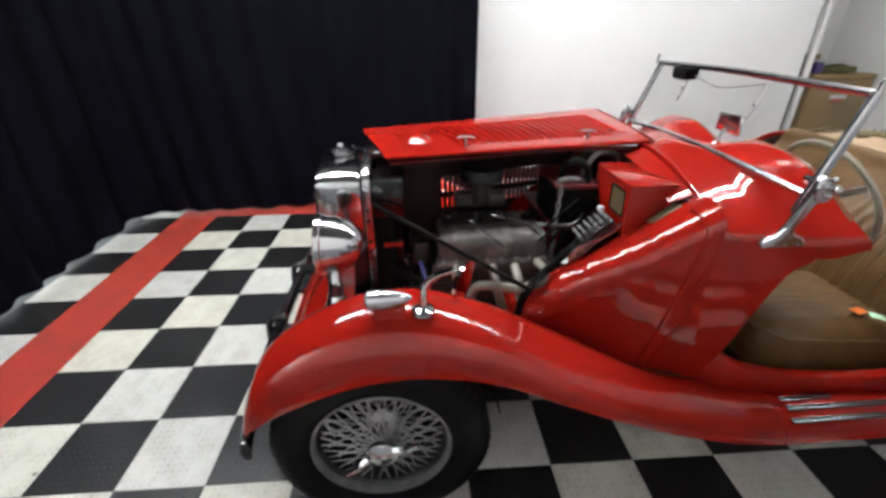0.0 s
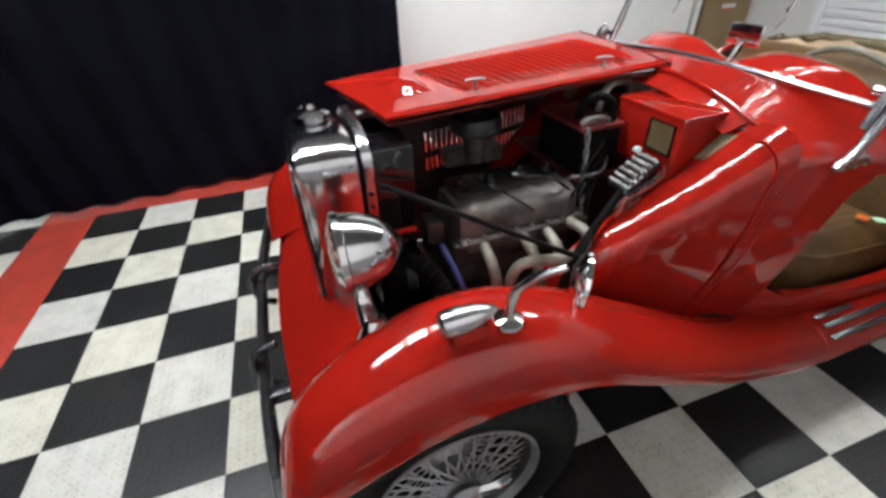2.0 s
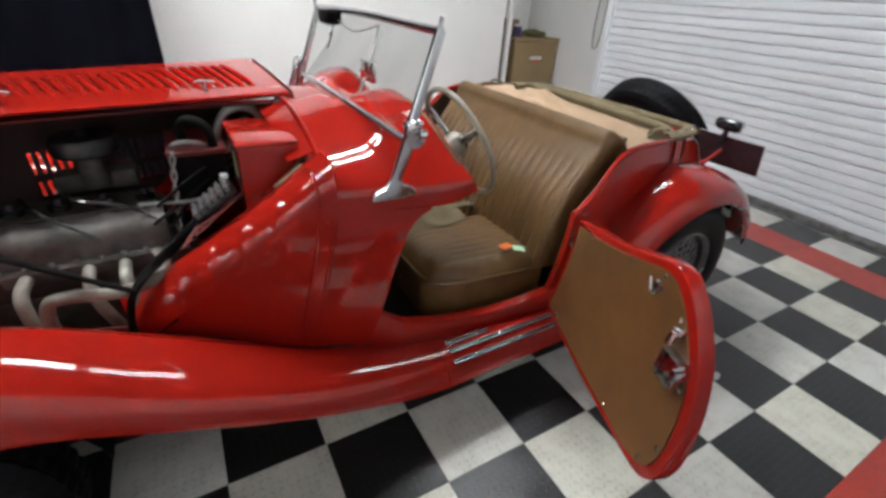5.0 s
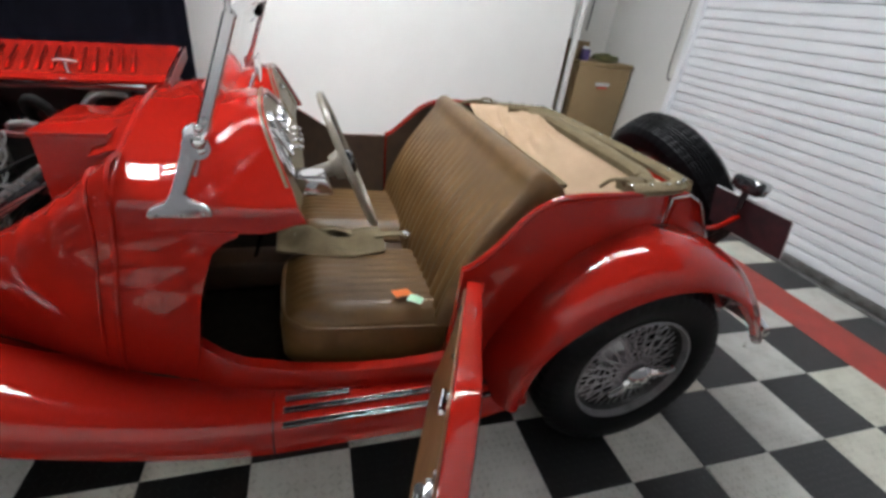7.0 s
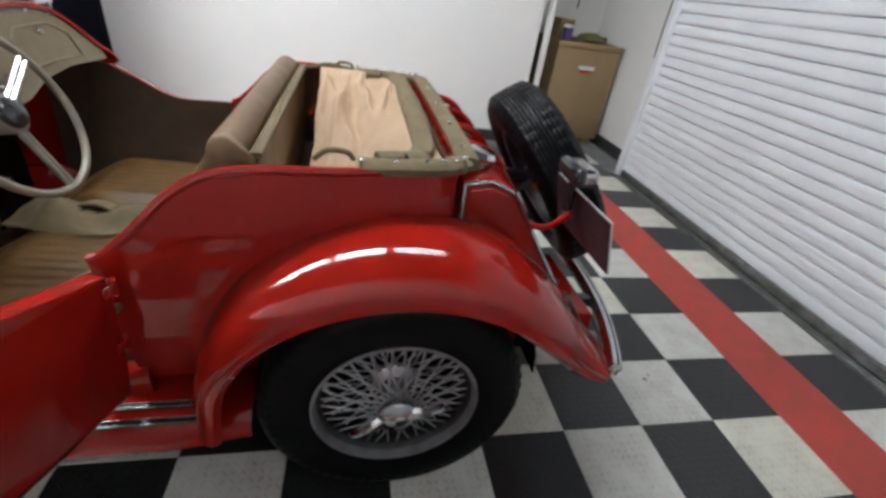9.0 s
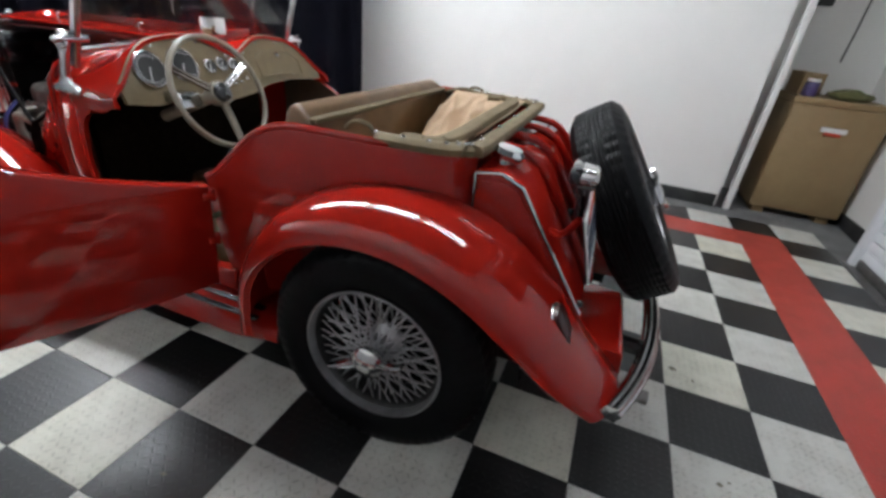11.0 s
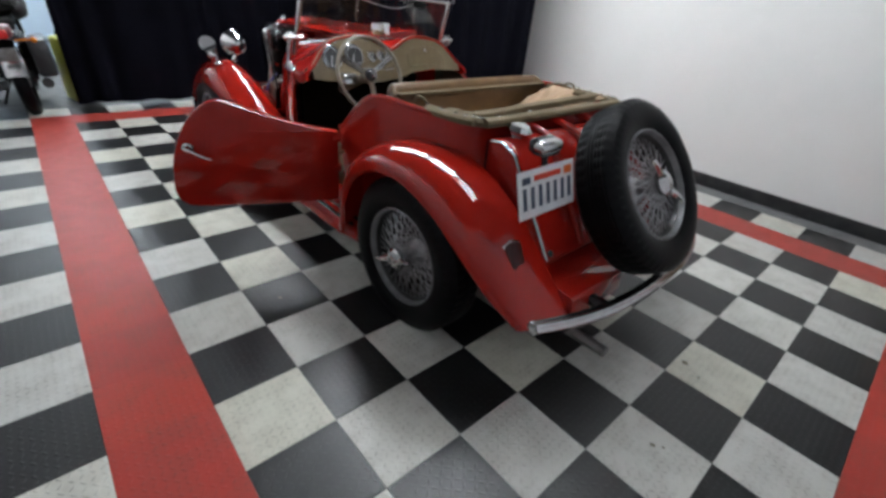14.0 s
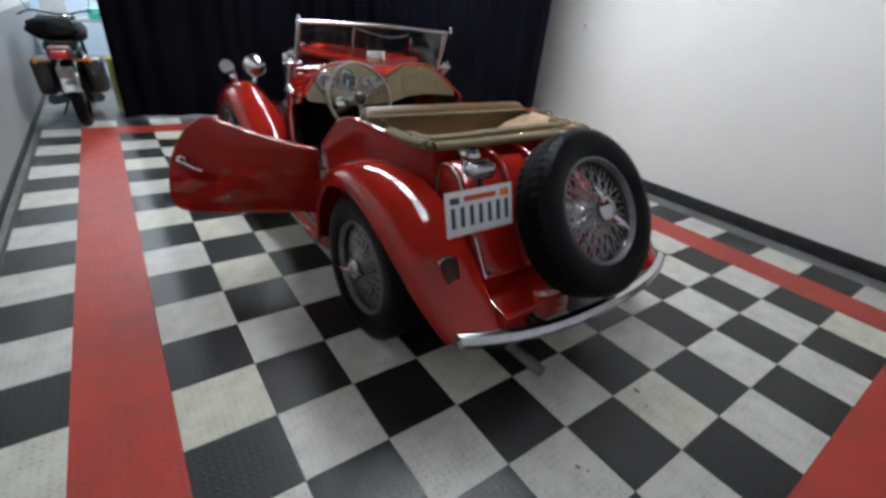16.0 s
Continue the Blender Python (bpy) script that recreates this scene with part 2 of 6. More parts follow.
def glow_material(name, color, strength):
    m = bpy.data.materials.new(name)
    m.use_nodes = True
    b = m.node_tree.nodes["Principled BSDF"]
    b.inputs["Emission Color"].default_value = (*color, 1)
    b.inputs["Emission Strength"].default_value = strength
    return m


GLASS = glass_material()
TUBE_GLOW = glow_material("fluorescent_tube", (0.95, 0.98, 1.0), 225.0)
# rear batten is unseen; its low strength keeps the car's tail dark
TUBE_DIM = glow_material("aged_fluorescent_tube", (0.95, 0.98, 1.0), 98.0)
# strong glow for the two added lamps that stand in for daylight
TUBE_FILL = glow_material("new_fluorescent_tube", (0.92, 0.98, 1.0), 420.0)
PANEL_GLOW = glow_material("panel_diffuser", (0.95, 0.98, 1.0), 40.0)


# ---- mesh helpers ----
def finish(bm, angle=38):
    bm.normal_update()
    for f in bm.faces:
        f.smooth = True
    lim = radians(angle)
    for e in bm.edges:
        e.smooth = not (len(e.link_faces) == 2 and e.calc_face_angle(0) > lim)


def part(name, bm, mat, parent=None, label="", angle=38, matrix=None):
    """One mesh object from a bmesh, under a thing or a part."""
    bmesh.ops.recalc_face_normals(bm, faces=bm.faces[:])
    finish(bm, angle)
    me = bpy.data.meshes.new(name)
    bm.to_mesh(me)
    bm.free()
    for m in mat if isinstance(mat, (list, tuple)) else (mat,):
        me.materials.append(m)
    ob = new(name, me)
    if parent is not None:
        ob.parent = parent
    if matrix is not None:
        ob.matrix_basis = matrix
    if label:
        tagged(ob, label)
    return ob


def thing(name, label, category, group="", kind="", at=None):
    ob = new(name)
    ob.empty_display_size = 0.1
    if at is not None:
        ob.matrix_basis = at
    return tagged(ob, label, category, group, kind)


def box(bm, lo, hi, bevel=0.0, m=None, segments=2):
    lo, hi = Vector(lo), Vector(hi)
    c, s = (lo + hi) / 2, hi - lo
    r = bmesh.ops.create_cube(bm, size=1.0)
    vs = r["verts"]
    bmesh.ops.scale(bm, vec=s, verts=vs)
    bmesh.ops.translate(bm, vec=c, verts=vs)
    if bevel:
        es = list({e for v in vs for e in v.link_edges})
        r = bmesh.ops.bevel(bm, geom=es, offset=bevel, segments=segments, affect="EDGES", profile=0.5)
        vs = list({v for f in r["faces"] for v in f.verts} | {v for v in vs if v.is_valid})
    if m is not None:
        bmesh.ops.transform(bm, matrix=m, verts=vs)
    return vs


def boxed(lo, hi, bevel=0.0, m=None):
    bm = bmesh.new()
    box(bm, lo, hi, bevel, m)
    return bm


def cyl(bm, p0, p1, r0, r1=None, n=20, caps=True):
    p0, p1 = Vector(p0), Vector(p1)
    r1 = r0 if r1 is None else r1
    d = p1 - p0
    r = bmesh.ops.create_cone(bm, cap_ends=caps, segments=n, radius1=r0, radius2=r1, depth=d.length)
    m = Matrix.Translation((p0 + p1) / 2) @ d.to_track_quat("Z", "Y").to_matrix().to_4x4()
    bmesh.ops.transform(bm, matrix=m, verts=r["verts"])
    return r["verts"]


def ball(bm, c, r, scale=(1, 1, 1), n=16):
    g = bmesh.ops.create_uvsphere(bm, u_segments=n, v_segments=max(6, n // 2), radius=r)
    bmesh.ops.scale(bm, vec=scale, verts=g["verts"])
    bmesh.ops.translate(bm, vec=c, verts=g["verts"])
    return g["verts"]


def sheet(bm, rows, closed_u=False, closed_v=False):
    """Skins a grid of points: rows of equal length."""
    vs = [[bm.verts.new(p) for p in row] for row in rows]
    n, k = len(rows), len(rows[0])
    for i in range(n if closed_u else n - 1):
        for j in range(k if closed_v else k - 1):
            a, b, c, d = vs[i][j], vs[(i + 1) % n][j], vs[(i + 1) % n][(j + 1) % k], vs[i][(j + 1) % k]
            bm.faces.new((a, b, c, d))
    return vs


def thick(rows, t, closed_u=False):
    """A skinned grid with thickness."""
    bm = bmesh.new()
    sheet(bm, rows, closed_u)
    bmesh.ops.recalc_face_normals(bm, faces=bm.faces[:])
    bmesh.ops.solidify(bm, geom=bm.faces[:], thickness=t)
    return bm


def shell(rows, t):
    """A skinned grid given a plain inner skin along its point normals."""
    bm = bmesh.new()
    vs = sheet(bm, rows)
    bm.normal_update()
    n, k = len(rows), len(rows[0])
    inner = [[bm.verts.new(v.co - v.normal * t) for v in row] for row in vs]
    for i in range(n - 1):
        for j in range(k - 1):
            bm.faces.new((inner[i][j + 1], inner[i + 1][j + 1], inner[i + 1][j], inner[i][j]))
    for i in range(n - 1):
        for j in (0, k - 1):
            q = (vs[i][j], vs[i + 1][j], inner[i + 1][j], inner[i][j])
            bm.faces.new(q)
    for j in range(k - 1):
        for i in (0, n - 1):
            bm.faces.new((vs[i][j], vs[i][j + 1], inner[i][j + 1], inner[i][j]))
    return bm


def lathe(bm, prof, m=None, n=32, closed=False):
    """Turns a profile of (radius, height) about z."""
    rows = []
    for r, h in prof:
        rows.append([Vector((r * math.cos(2 * math.pi * k / n), r * math.sin(2 * math.pi * k / n), h)) for k in range(n)])
    if m is not None:
        rows = [[m @ p for p in row] for row in rows]
    sheet(bm, rows, closed, True)
    if not closed:
        for row in (rows[0], rows[-1]):
            if (row[0] - row[n // 2]).length > 1e-4:
                bm.faces.new([bm.verts.new(p) for p in row])
    bmesh.ops.remove_doubles(bm, verts=bm.verts[:], dist=1e-5)


def spline(pts, n):
    """n+1 points along a Catmull-Rom curve through rows of numbers."""
    p = np.array(pts, float)
    p = np.vstack([2 * p[0] - p[1], p, 2 * p[-1] - p[-2]])
    k = len(p) - 3
    out = []
    for i in range(n + 1):
        s = min(i * k / n, k - 1e-9)
        j, t = int(s), s - int(s)
        a, b, c, d = p[j], p[j + 1], p[j + 2], p[j + 3]
        out.append(0.5 * (2 * b + (c - a) * t + (2 * a - 5 * b + 4 * c - d) * t * t + (3 * b - a - 3 * c + d) * t**3))
    return out


def tube(bm, pts, r, n=10, smooth=24, caps=True):
    """A round bar along a curve through the points."""
    path = [Vector(p) for p in (spline(pts, smooth) if smooth else pts)]
    rows = []
    up = Vector((0, 0, 1))
    prev = None
    for i, p in enumerate(path):
        d = (path[min(i + 1, len(path) - 1)] - path[max(i - 1, 0)]).normalized()
        x = (up if prev is None else prev)
        x = (x - d * x.dot(d))
        if x.length < 1e-4:
            x = Vector((1, 0, 0)) - d * d.x
        x.normalize()
        prev = x
        y = d.cross(x)
        rr = r(i / (len(path) - 1)) if callable(r) else r
        rows.append([p + rr * (math.cos(2 * math.pi * k / n) * x + math.sin(2 * math.pi * k / n) * y) for k in range(n)])
    vs = sheet(bm, rows, False, True)
    if caps:
        bm.faces.new(vs[0])
        bm.faces.new(vs[-1][::-1])


def tubed(pts, r, n=10, smooth=24):
    bm = bmesh.new()
    tube(bm, pts, r, n, smooth)
    return bm


def prism(outline, lo, hi, plane="xz", bevel=0.0):
    """A plate: an outline in a plane, pulled out along the third axis."""
    bm = bmesh.new()
    def at(p, w):
        return {"xz": (p[0], w, p[1]), "xy": (p[0], p[1], w), "yz": (w, p[0], p[1])}[plane]
    f = bm.faces.new([bm.verts.new(at(p, lo)) for p in outline])
    r = bmesh.ops.extrude_face_region(bm, geom=[f])
    d = Vector(at((0, 0), hi)) - Vector(at((0, 0), lo))
    bmesh.ops.translate(bm, vec=d, verts=[v for v in r["geom"] if isinstance(v, bmesh.types.BMVert)])
    if bevel:
        bmesh.ops.recalc_face_normals(bm, faces=bm.faces[:])
        es = [e for e in bm.edges if len(e.link_faces) == 2 and e.calc_face_angle(0) > 0.6]
        bmesh.ops.bevel(bm, geom=es, offset=bevel, segments=2, affect="EDGES", profile=0.5)
    return bm


def structure(name, bm, mat, label, category, matrix=None):
    return tagged(part(name, bm, mat, None, "", 38, matrix), label, category, "", "structure")


def smoothstep(x, a, b):
    t = min(1.0, max(0.0, (x - a) / (b - a)))
    return t * t * (3 - 2 * t)


# ---- the room ----
WL, WR, YD, YC = -0.69, 4.20, -0.72, 6.10
floor = structure("floor", boxed((-0.81, -1.1, -0.15), (5.2, 9.5, -0.016)), CONCRETE, "grey concrete slab under interlocking garage floor tiles", "floor")
structure("wall_left", boxed((WL - 0.12, -1.1, -0.016), (WL, 9.5, 1.0)), GREY_PAINT, "lower grey painted band of a smooth side wall", "wall")
structure("wall_left_upper", boxed((WL - 0.12, -1.1, 1.0), (WL + 0.004, 9.5, CEIL)), WHITE_PAINT, "upper white painted part of a smooth side wall", "wall")
structure("baseboard_left", boxed((WL + 0.0005, -0.66, -0.014), (WL + 0.014, 9.38, 0.05), 0.003), BASE_BLACK, "black vinyl baseboard along the grey wall", "baseboard")
structure("wall_right", boxed((WR, 0.06, 0.0), (WR + 0.06, 9.38, CEIL)), WHITE_PAINT, "large smooth white wall panel with faint scuffs", "wall")
structure("baseboard_right", boxed((WR - 0.014, 0.075, -0.014), (WR - 0.0005, 9.38, 0.10), 0.003), BASE_BLACK, "black vinyl baseboard along the white panel", "baseboard")
structure("wall_recess", boxed((4.99, -0.92, -0.016), (5.1, 9.38, CEIL)), WHITE_PAINT, "white painted wall behind the end of the panel", "wall")
structure("wall_rear", boxed((3.48, -1.1, -0.016), (4.99, -0.92, CEIL)), WHITE_PAINT, "white painted wall beside the roller door", "wall")
structure("wall_rear_outer", boxed((-0.69, -1.1, -0.016), (3.48, -0.98, CEIL)), WHITE_PAINT, "plain wall behind the roller door", "wall")
structure("baseboard_rear", boxed((3.53, -0.9195, -0.014), (4.98, -0.905, 0.10), 0.003), BASE_BLACK, "black vinyl baseboard under the white end wall", "baseboard")
# the blue of this wall stands in for daylight behind the curtain
structure("wall_front", boxed((-0.69, 9.38, -0.016), (4.99, 9.5, CEIL)), PALE_BLUE, "far wall behind the curtain, coloured pale blue for daylight", "wall")
structure("ceiling", boxed((-0.81, -1.1, CEIL), (5.1, 9.5, CEIL + 0.1)), CEILING_GREY, "plain unseen ceiling, grey to limit bounced light", "ceiling")
structure("panel_post", boxed((WR + 0.012, -0.06, -0.016), (WR + 0.062, -0.012, CEIL), 0.004), WHITE_PAINT, "slim white painted track post at the end of the white panel", "post")


def roller_door():
    t = thing("roller_door", "pale grey ribbed steel roller shutter, closed to the floor", "roller door", kind="structure")
    n = int(CEIL / 0.074)
    prof = []
    for k in range(n):
        z0 = 0.05 + k * 0.074
        prof += [(-0.014, z0), (0.010, z0 + 0.003), (0.012, z0 + 0.007), (0.0126, z0 + 0.036), (0.012, z0 + 0.064), (0.010, z0 + 0.068), (-0.014, z0 + 0.071)]
    prof = [p for p in prof if p[1] < CEIL - 0.02]
    rows = [[(x, YD + 0.0 + d, z) for d, z in prof] for x in (-0.67, 3.42)]
    bm = bmesh.new()
    sheet(bm, rows)
    back = [[(x, YD - 0.03, z) for z in (0.05, prof[-1][1])] for x in (-0.67, 3.42)]
    sheet(bm, back)
    part("shutter_curtain", bm, SHUTTER, t)
    part("bottom_bar", boxed((-0.67, YD - 0.03, -0.012), (3.42, YD + 0.022, 0.05), 0.006), STEEL, t, "grey metal bottom bar")
    part("guide_rail", boxed((3.42, YD - 0.06, -0.016), (3.48, YD + 0.05, CEIL - 0.02), 0.004), SHUTTER, t, "white painted side guide")
    part("sill", boxed((-0.67, YD + 0.03, -0.016), (3.48, YD + 0.085, -0.002), 0.003), STEEL, t, "dark metal threshold strip")


roller_door()
structure("door_jamb", boxed((3.481, -0.92, -0.016), (3.52, YD + 0.02, CEIL)), WHITE_PAINT, "white jamb beside the roller shutter", "jamb")


def pull_chain():
    t = thing("pull_chain", "thin metal hand chain hanging in a loop by the roller door", "chain")
    bm = bmesh.new()
    tube(bm, [(3.67, -0.86, 2.9), (3.67, -0.86, 1.4), (3.675, -0.86, 1.02), (3.72, -0.86, 0.91), (3.77, -0.86, 1.02), (3.78, -0.86, 1.5), (3.78, -0.86, 2.9)], 0.006, 6, 40)
    part("chain_loop", bm, STEEL, t)
    part("wall_bracket", boxed((3.64, -0.9195, 2.88), (3.81, -0.84, 2.94), 0.005), STEEL, t)


pull_chain()


def wall_switch():
    t = thing("wall_switch", "small pale plastic switch box on the white panel", "switch", at=pose(WR - 0.0005, 3.28, 1.40))
    part("switch_body", boxed((-0.03, -0.025, -0.035), (0, 0.025, 0.035), 0.006), WHITE_PAINT, t)
    part("rocker", boxed((-0.036, -0.008, -0.014), (-0.029, 0.008, 0.014), 0.002), GREY_PAINT, t)


wall_switch()


def ceiling_light(x, y, length, glow):
    """Twin-tube fluorescent batten."""
    t = thing("ceiling_light", "white batten ceiling light with two lit fluorescent tubes", "ceiling light", "ceiling lights", at=pose(x, y, CEIL))
    part("body", boxed((-0.17, -length / 2, -0.06), (0.17, length / 2, -0.0005), 0.008), WHITE_PAINT, t)
    for s in (-1, 1):
        bm = bmesh.new()
        cyl(bm, (s * 0.12, -length / 2 + 0.03, -0.085), (s * 0.12, length / 2 - 0.03, -0.085), 0.013, n=12)
        part("tube", bm, glow, t, "lit fluorescent tube")
        for e in (-1, 1):
            part("end_socket", boxed((s * 0.12 - 0.016, e * (length / 2 - 0.03) - 0.012, -0.105), (s * 0.12 + 0.016, e * (length / 2 - 0.03) + 0.012, -0.0605), 0.003), WHITE_PAINT, t)
    return t


for lx, ly, ll, kind in LIGHTS:
    ceiling_light(lx, ly, ll, (TUBE_GLOW, TUBE_DIM, TUBE_FILL)[kind])


def panel_light(x, y, w=0.56):
    """Square flat ceiling panel in a shallow frame."""
    t = thing("panel_light", "square white ceiling panel light with a lit diffuser", "ceiling light", at=pose(x, y, CEIL))
    part("frame", boxed((-w / 2 - 0.03, -w / 2 - 0.03, -0.05), (w / 2 + 0.03, w / 2 + 0.03, -0.0005), 0.006), WHITE_PAINT, t)
    part("diffuser", boxed((-w / 2, -w / 2, -0.056), (w / 2, w / 2, -0.0505), 0.002), PANEL_GLOW, t, "lit square diffuser")


panel_light(1.92, 4.52)


# curtain: one cloth along the front and round the corner to the white panel
def curtain():
    t = thing("curtain", "black pleated cloth curtain hung from the ceiling down to the floor", "curtain")
    x0, x1, x2, r, yend = 0.10, 3.42, 3.64, 0.25, 3.30
    s = 0.0
    pts = [(x0, YC)]
    n1 = 240
    for k in range(1, n1 + 1):
        pts.append((x0 + (x1 - r - x0) * k / n1, YC))
    for k in range(1, 21):
        a = math.pi / 2 * (1 - k / 20)
        pts.append((x1 - r + r * math.cos(a), YC - r + r * math.sin(a)))
    n2 = 200
    for k in range(1, n2 + 1):
        pts.append((x1 + (x2 - x1) * k / n2, YC - r - (YC - r - yend) * k / n2))
    rows = []
    zs = [0.03, 0.10, 0.4, 0.9, 1.5, 2.2, CEIL - 0.08]
    for z in zs:
        row = []
        s = 0.0
        for k, p in enumerate(pts):
            q = pts[min(k + 1, len(pts) - 1)]
            o = pts[max(k - 1, 0)]
            d = Vector((q[0] - o[0], q[1] - o[1])).normalized()
            nrm = Vector((d.y, -d.x))
            if k:
                s += math.hypot(p[0] - pts[k - 1][0], p[1] - pts[k - 1][1])
            amp = 0.035 * (0.75 + 0.35 * noise.noise((s * 1.3, z * 0.15, 3.0)))
            ph = s * 2 * math.pi / 0.26 + 4.5 * noise.noise((s * 1.4, z * 0.25, 0.0)) + 0.25 * z
            w = math.sin(ph) * amp + 0.02 * noise.noise((s * 2.5, z * 0.6, 8.0))
            hem = 0.02 * noise.noise((s * 3.0, 5.0, 0.0)) if z < 0.05 else 0.0
            row.append((p[0] + nrm.x * w, p[1] + nrm.y * w, z + hem))
        rows.append(row)
    part("curtain_cloth", thick(rows, 0.004), CURTAIN, t, angle=80)
    rail = bmesh.new()
    tube(rail, [(x0, YC, CEIL - 0.045), (x1 - r, YC, CEIL - 0.045), (x1 - 0.07, YC - 0.07, CEIL - 0.045), (x1, YC - r, CEIL - 0.045), (x2, yend, CEIL - 0.045)], 0.014, 8, 40)
    part("rail", rail, STEEL, t, "grey metal ceiling track")
    spots = [(x0 + 0.1 + k * 0.45, YC) for k in range(8)] + [(x1 + (x2 - x1) * k / 5.6, YC - r - 0.05 - k * 0.45) for k in range(6)]
    for x, y in spots:
        hang = bmesh.new()
        cyl(hang, (x, y, CEIL - 0.045), (x, y, CEIL - 0.0005), 0.005, n=8)
        part("rail_hanger", hang, STEEL, t)


curtain()


def storage_box():
    t = thing("storage_chest", "tall tan painted storage chest with a small white and red label", "storage chest", at=pose(4.31, -0.54, -0.016))
    w, d, h = 0.66, 0.62, 0.97
    part("body", boxed((0, -w / 2, 0.06), (d, w / 2, h - 0.05), 0.012), CARDBOARD, t)
    part("lid", boxed((-0.008, -w / 2 - 0.008, h - 0.049), (d + 0.008, w / 2 + 0.008, h), 0.012), CARDBOARD, t)
    for y in (-w / 2 + 0.09, w / 2 - 0.09):
        part("skid", boxed((0.03, y - 0.045, 0), (d - 0.03, y + 0.045, 0.0595), 0.004), CARDBOARD, t)
    # brand mark: plain shapes
    part("label_bar", boxed((-0.0125, -0.09, 0.735), (-0.0005, 0.08, 0.770)), PLATE_WHITE, t, "white label bar")
    part("label_bar", boxed((-0.0125, -0.06, 0.71), (-0.0005, 0.05, 0.730)), INK_RED, t, "red label bar")
    return t


storage_box()


def cloth_heap(name, label, cat, mat, m, size, seed):
    t = thing(name, label, cat, at=m)
    bm = bmesh.new()
    g = bmesh.ops.create_icosphere(bm, subdivisions=3, radius=1.0)
    for v in g["verts"]:
        k = 1 + 0.35 * noise.noise(v.co * 2.2 + Vector((seed, 0, 0)))
        v.co = Vector((v.co.x * size[0] * k, v.co.y * size[1] * k, max(0.0, v.co.z * 0.5 + 0.42) * size[2] * k * 1.6))
    part("folded_cloth", bm, mat, t, angle=70)


def recess_clutter():
    """Things on the chest and on the wall behind it."""
    c = thing("carton", "small tan cardboard carton on top of the chest", "box", at=pose(4.66, -0.33, 0.954, 0, 0, 8))
    part("carton_body", boxed((-0.12, -0.08, 0.0003), (0.12, 0.08, 0.17), 0.004), CARDBOARD, c)
    part("flap", boxed((-0.118, -0.004, 0.1705), (0.118, 0.076, 0.174), 0.001, Matrix.Rotation(radians(-2), 4, "X")), CARDBOARD, c)
    part("packing_tape", boxed((-0.1205, -0.02, 0.155), (0.1205, 0.02, 0.1712), 0.0005), LINING, c, "pale packing tape")
    c = thing("jar", "purple plastic jar with a pale lid on the chest", "jar", at=pose(4.42, -0.31, 0.954))
    bm = bmesh.new()
    lathe(bm, [(0, 0.0003), (0.045, 0.0003), (0.050, 0.006), (0.050, 0.095), (0.042, 0.108), (0, 0.108)], Matrix.Identity(4), 24)
    part("jar_body", bm, PURPLE_PLASTIC, c)
    bm = bmesh.new()
    lathe(bm, [(0, 0.1085), (0.044, 0.1085), (0.045, 0.112), (0.045, 0.126), (0.040, 0.130), (0, 0.130)], Matrix.Identity(4), 24)
    part("lid", bm, PLATE_WHITE, c, "pale screw lid")
    c = thing("hanging_rod", "long thin dark rod hanging on the white wall behind the chest", "rod", at=pose(4.972, -0.62, 0))
    part("rod", tubed([(0, 0.02, 1.22), (0, 0.01, 1.6), (-0.004, 0.0, 2.30)], 0.007, 8, 10), STEEL_DARK, c)
    part("hook", tubed([(0.0178, 0.0, 2.33), (-0.006, 0.0, 2.33), (-0.012, 0.0, 2.31), (-0.006, 0.0, 2.295)], 0.004, 6, 8), STEEL, c, "small wall hook")
    c = thing("electrical_box", "dark grey electrical box with a conduit on the white wall", "electrical box", at=pose(4.99, -0.30, 1.62))
    part("box_body", boxed((-0.07, -0.06, 0), (-0.0005, 0.06, 0.24), 0.006), STEEL_DARK, c)
    part("conduit", tubed([(-0.03, 0.0, 0.24), (-0.03, 0.0, CEIL - 1.63)], 0.012, 8, 0), STEEL, c, "grey metal conduit")


recess_clutter()
cloth_heap("cloth_bundle", "crumpled olive cloth lying on the tan chest", "cloth", OLIVE, pose(4.47, -0.60, 0.954), (0.13, 0.15, 0.05), 5.0)


# ---- the car: x forward from the rear axle, y to the driver's side, z up ----
car = thing("vintage_roadster", "red open vintage roadster, bonnet folded up and one door open", "car", at=pose(1.503, 1.539, 0, 0, 0, 90.8))

W_A = (-0.20, 0.0, 0.10, 0.40, 0.60, 0.90, 1.05, 1.25, 1.45, 1.60, 1.75, 1.95, 2.20, 2.55)
W_B = (0.465, 0.545, 0.575, 0.615, 0.627, 0.612, 0.590, 0.566, 0.527, 0.472, 0.412, 0.345, 0.265, 0.19)


SOFT = np.linspace(-0.09, 0.09, 13)


def half_width(a, z=0.75):
    w = float(np.mean(np.interp(a + SOFT, W_A, W_B)))
    if z < 0.75:
        w -= 0.05 * ((0.75 - z) / 0.4) ** 2
    else:
        w -= 0.03 * ((z - 0.75) / 0.2) ** 2
    return w


def side_rows(a0, a1, lo, hi, s, n=24, m=12, inset=0.0):
    rows = []
    for i in range(n + 1):
        a = a0 + (a1 - a0) * i / n
        row = []
        for j in range(m + 1):
            z = lo(a) + (hi(a) - lo(a)) * j / m
            row.append((a, s * (half_width(a, z) - inset), z))
        rows.append(row)
    return rows


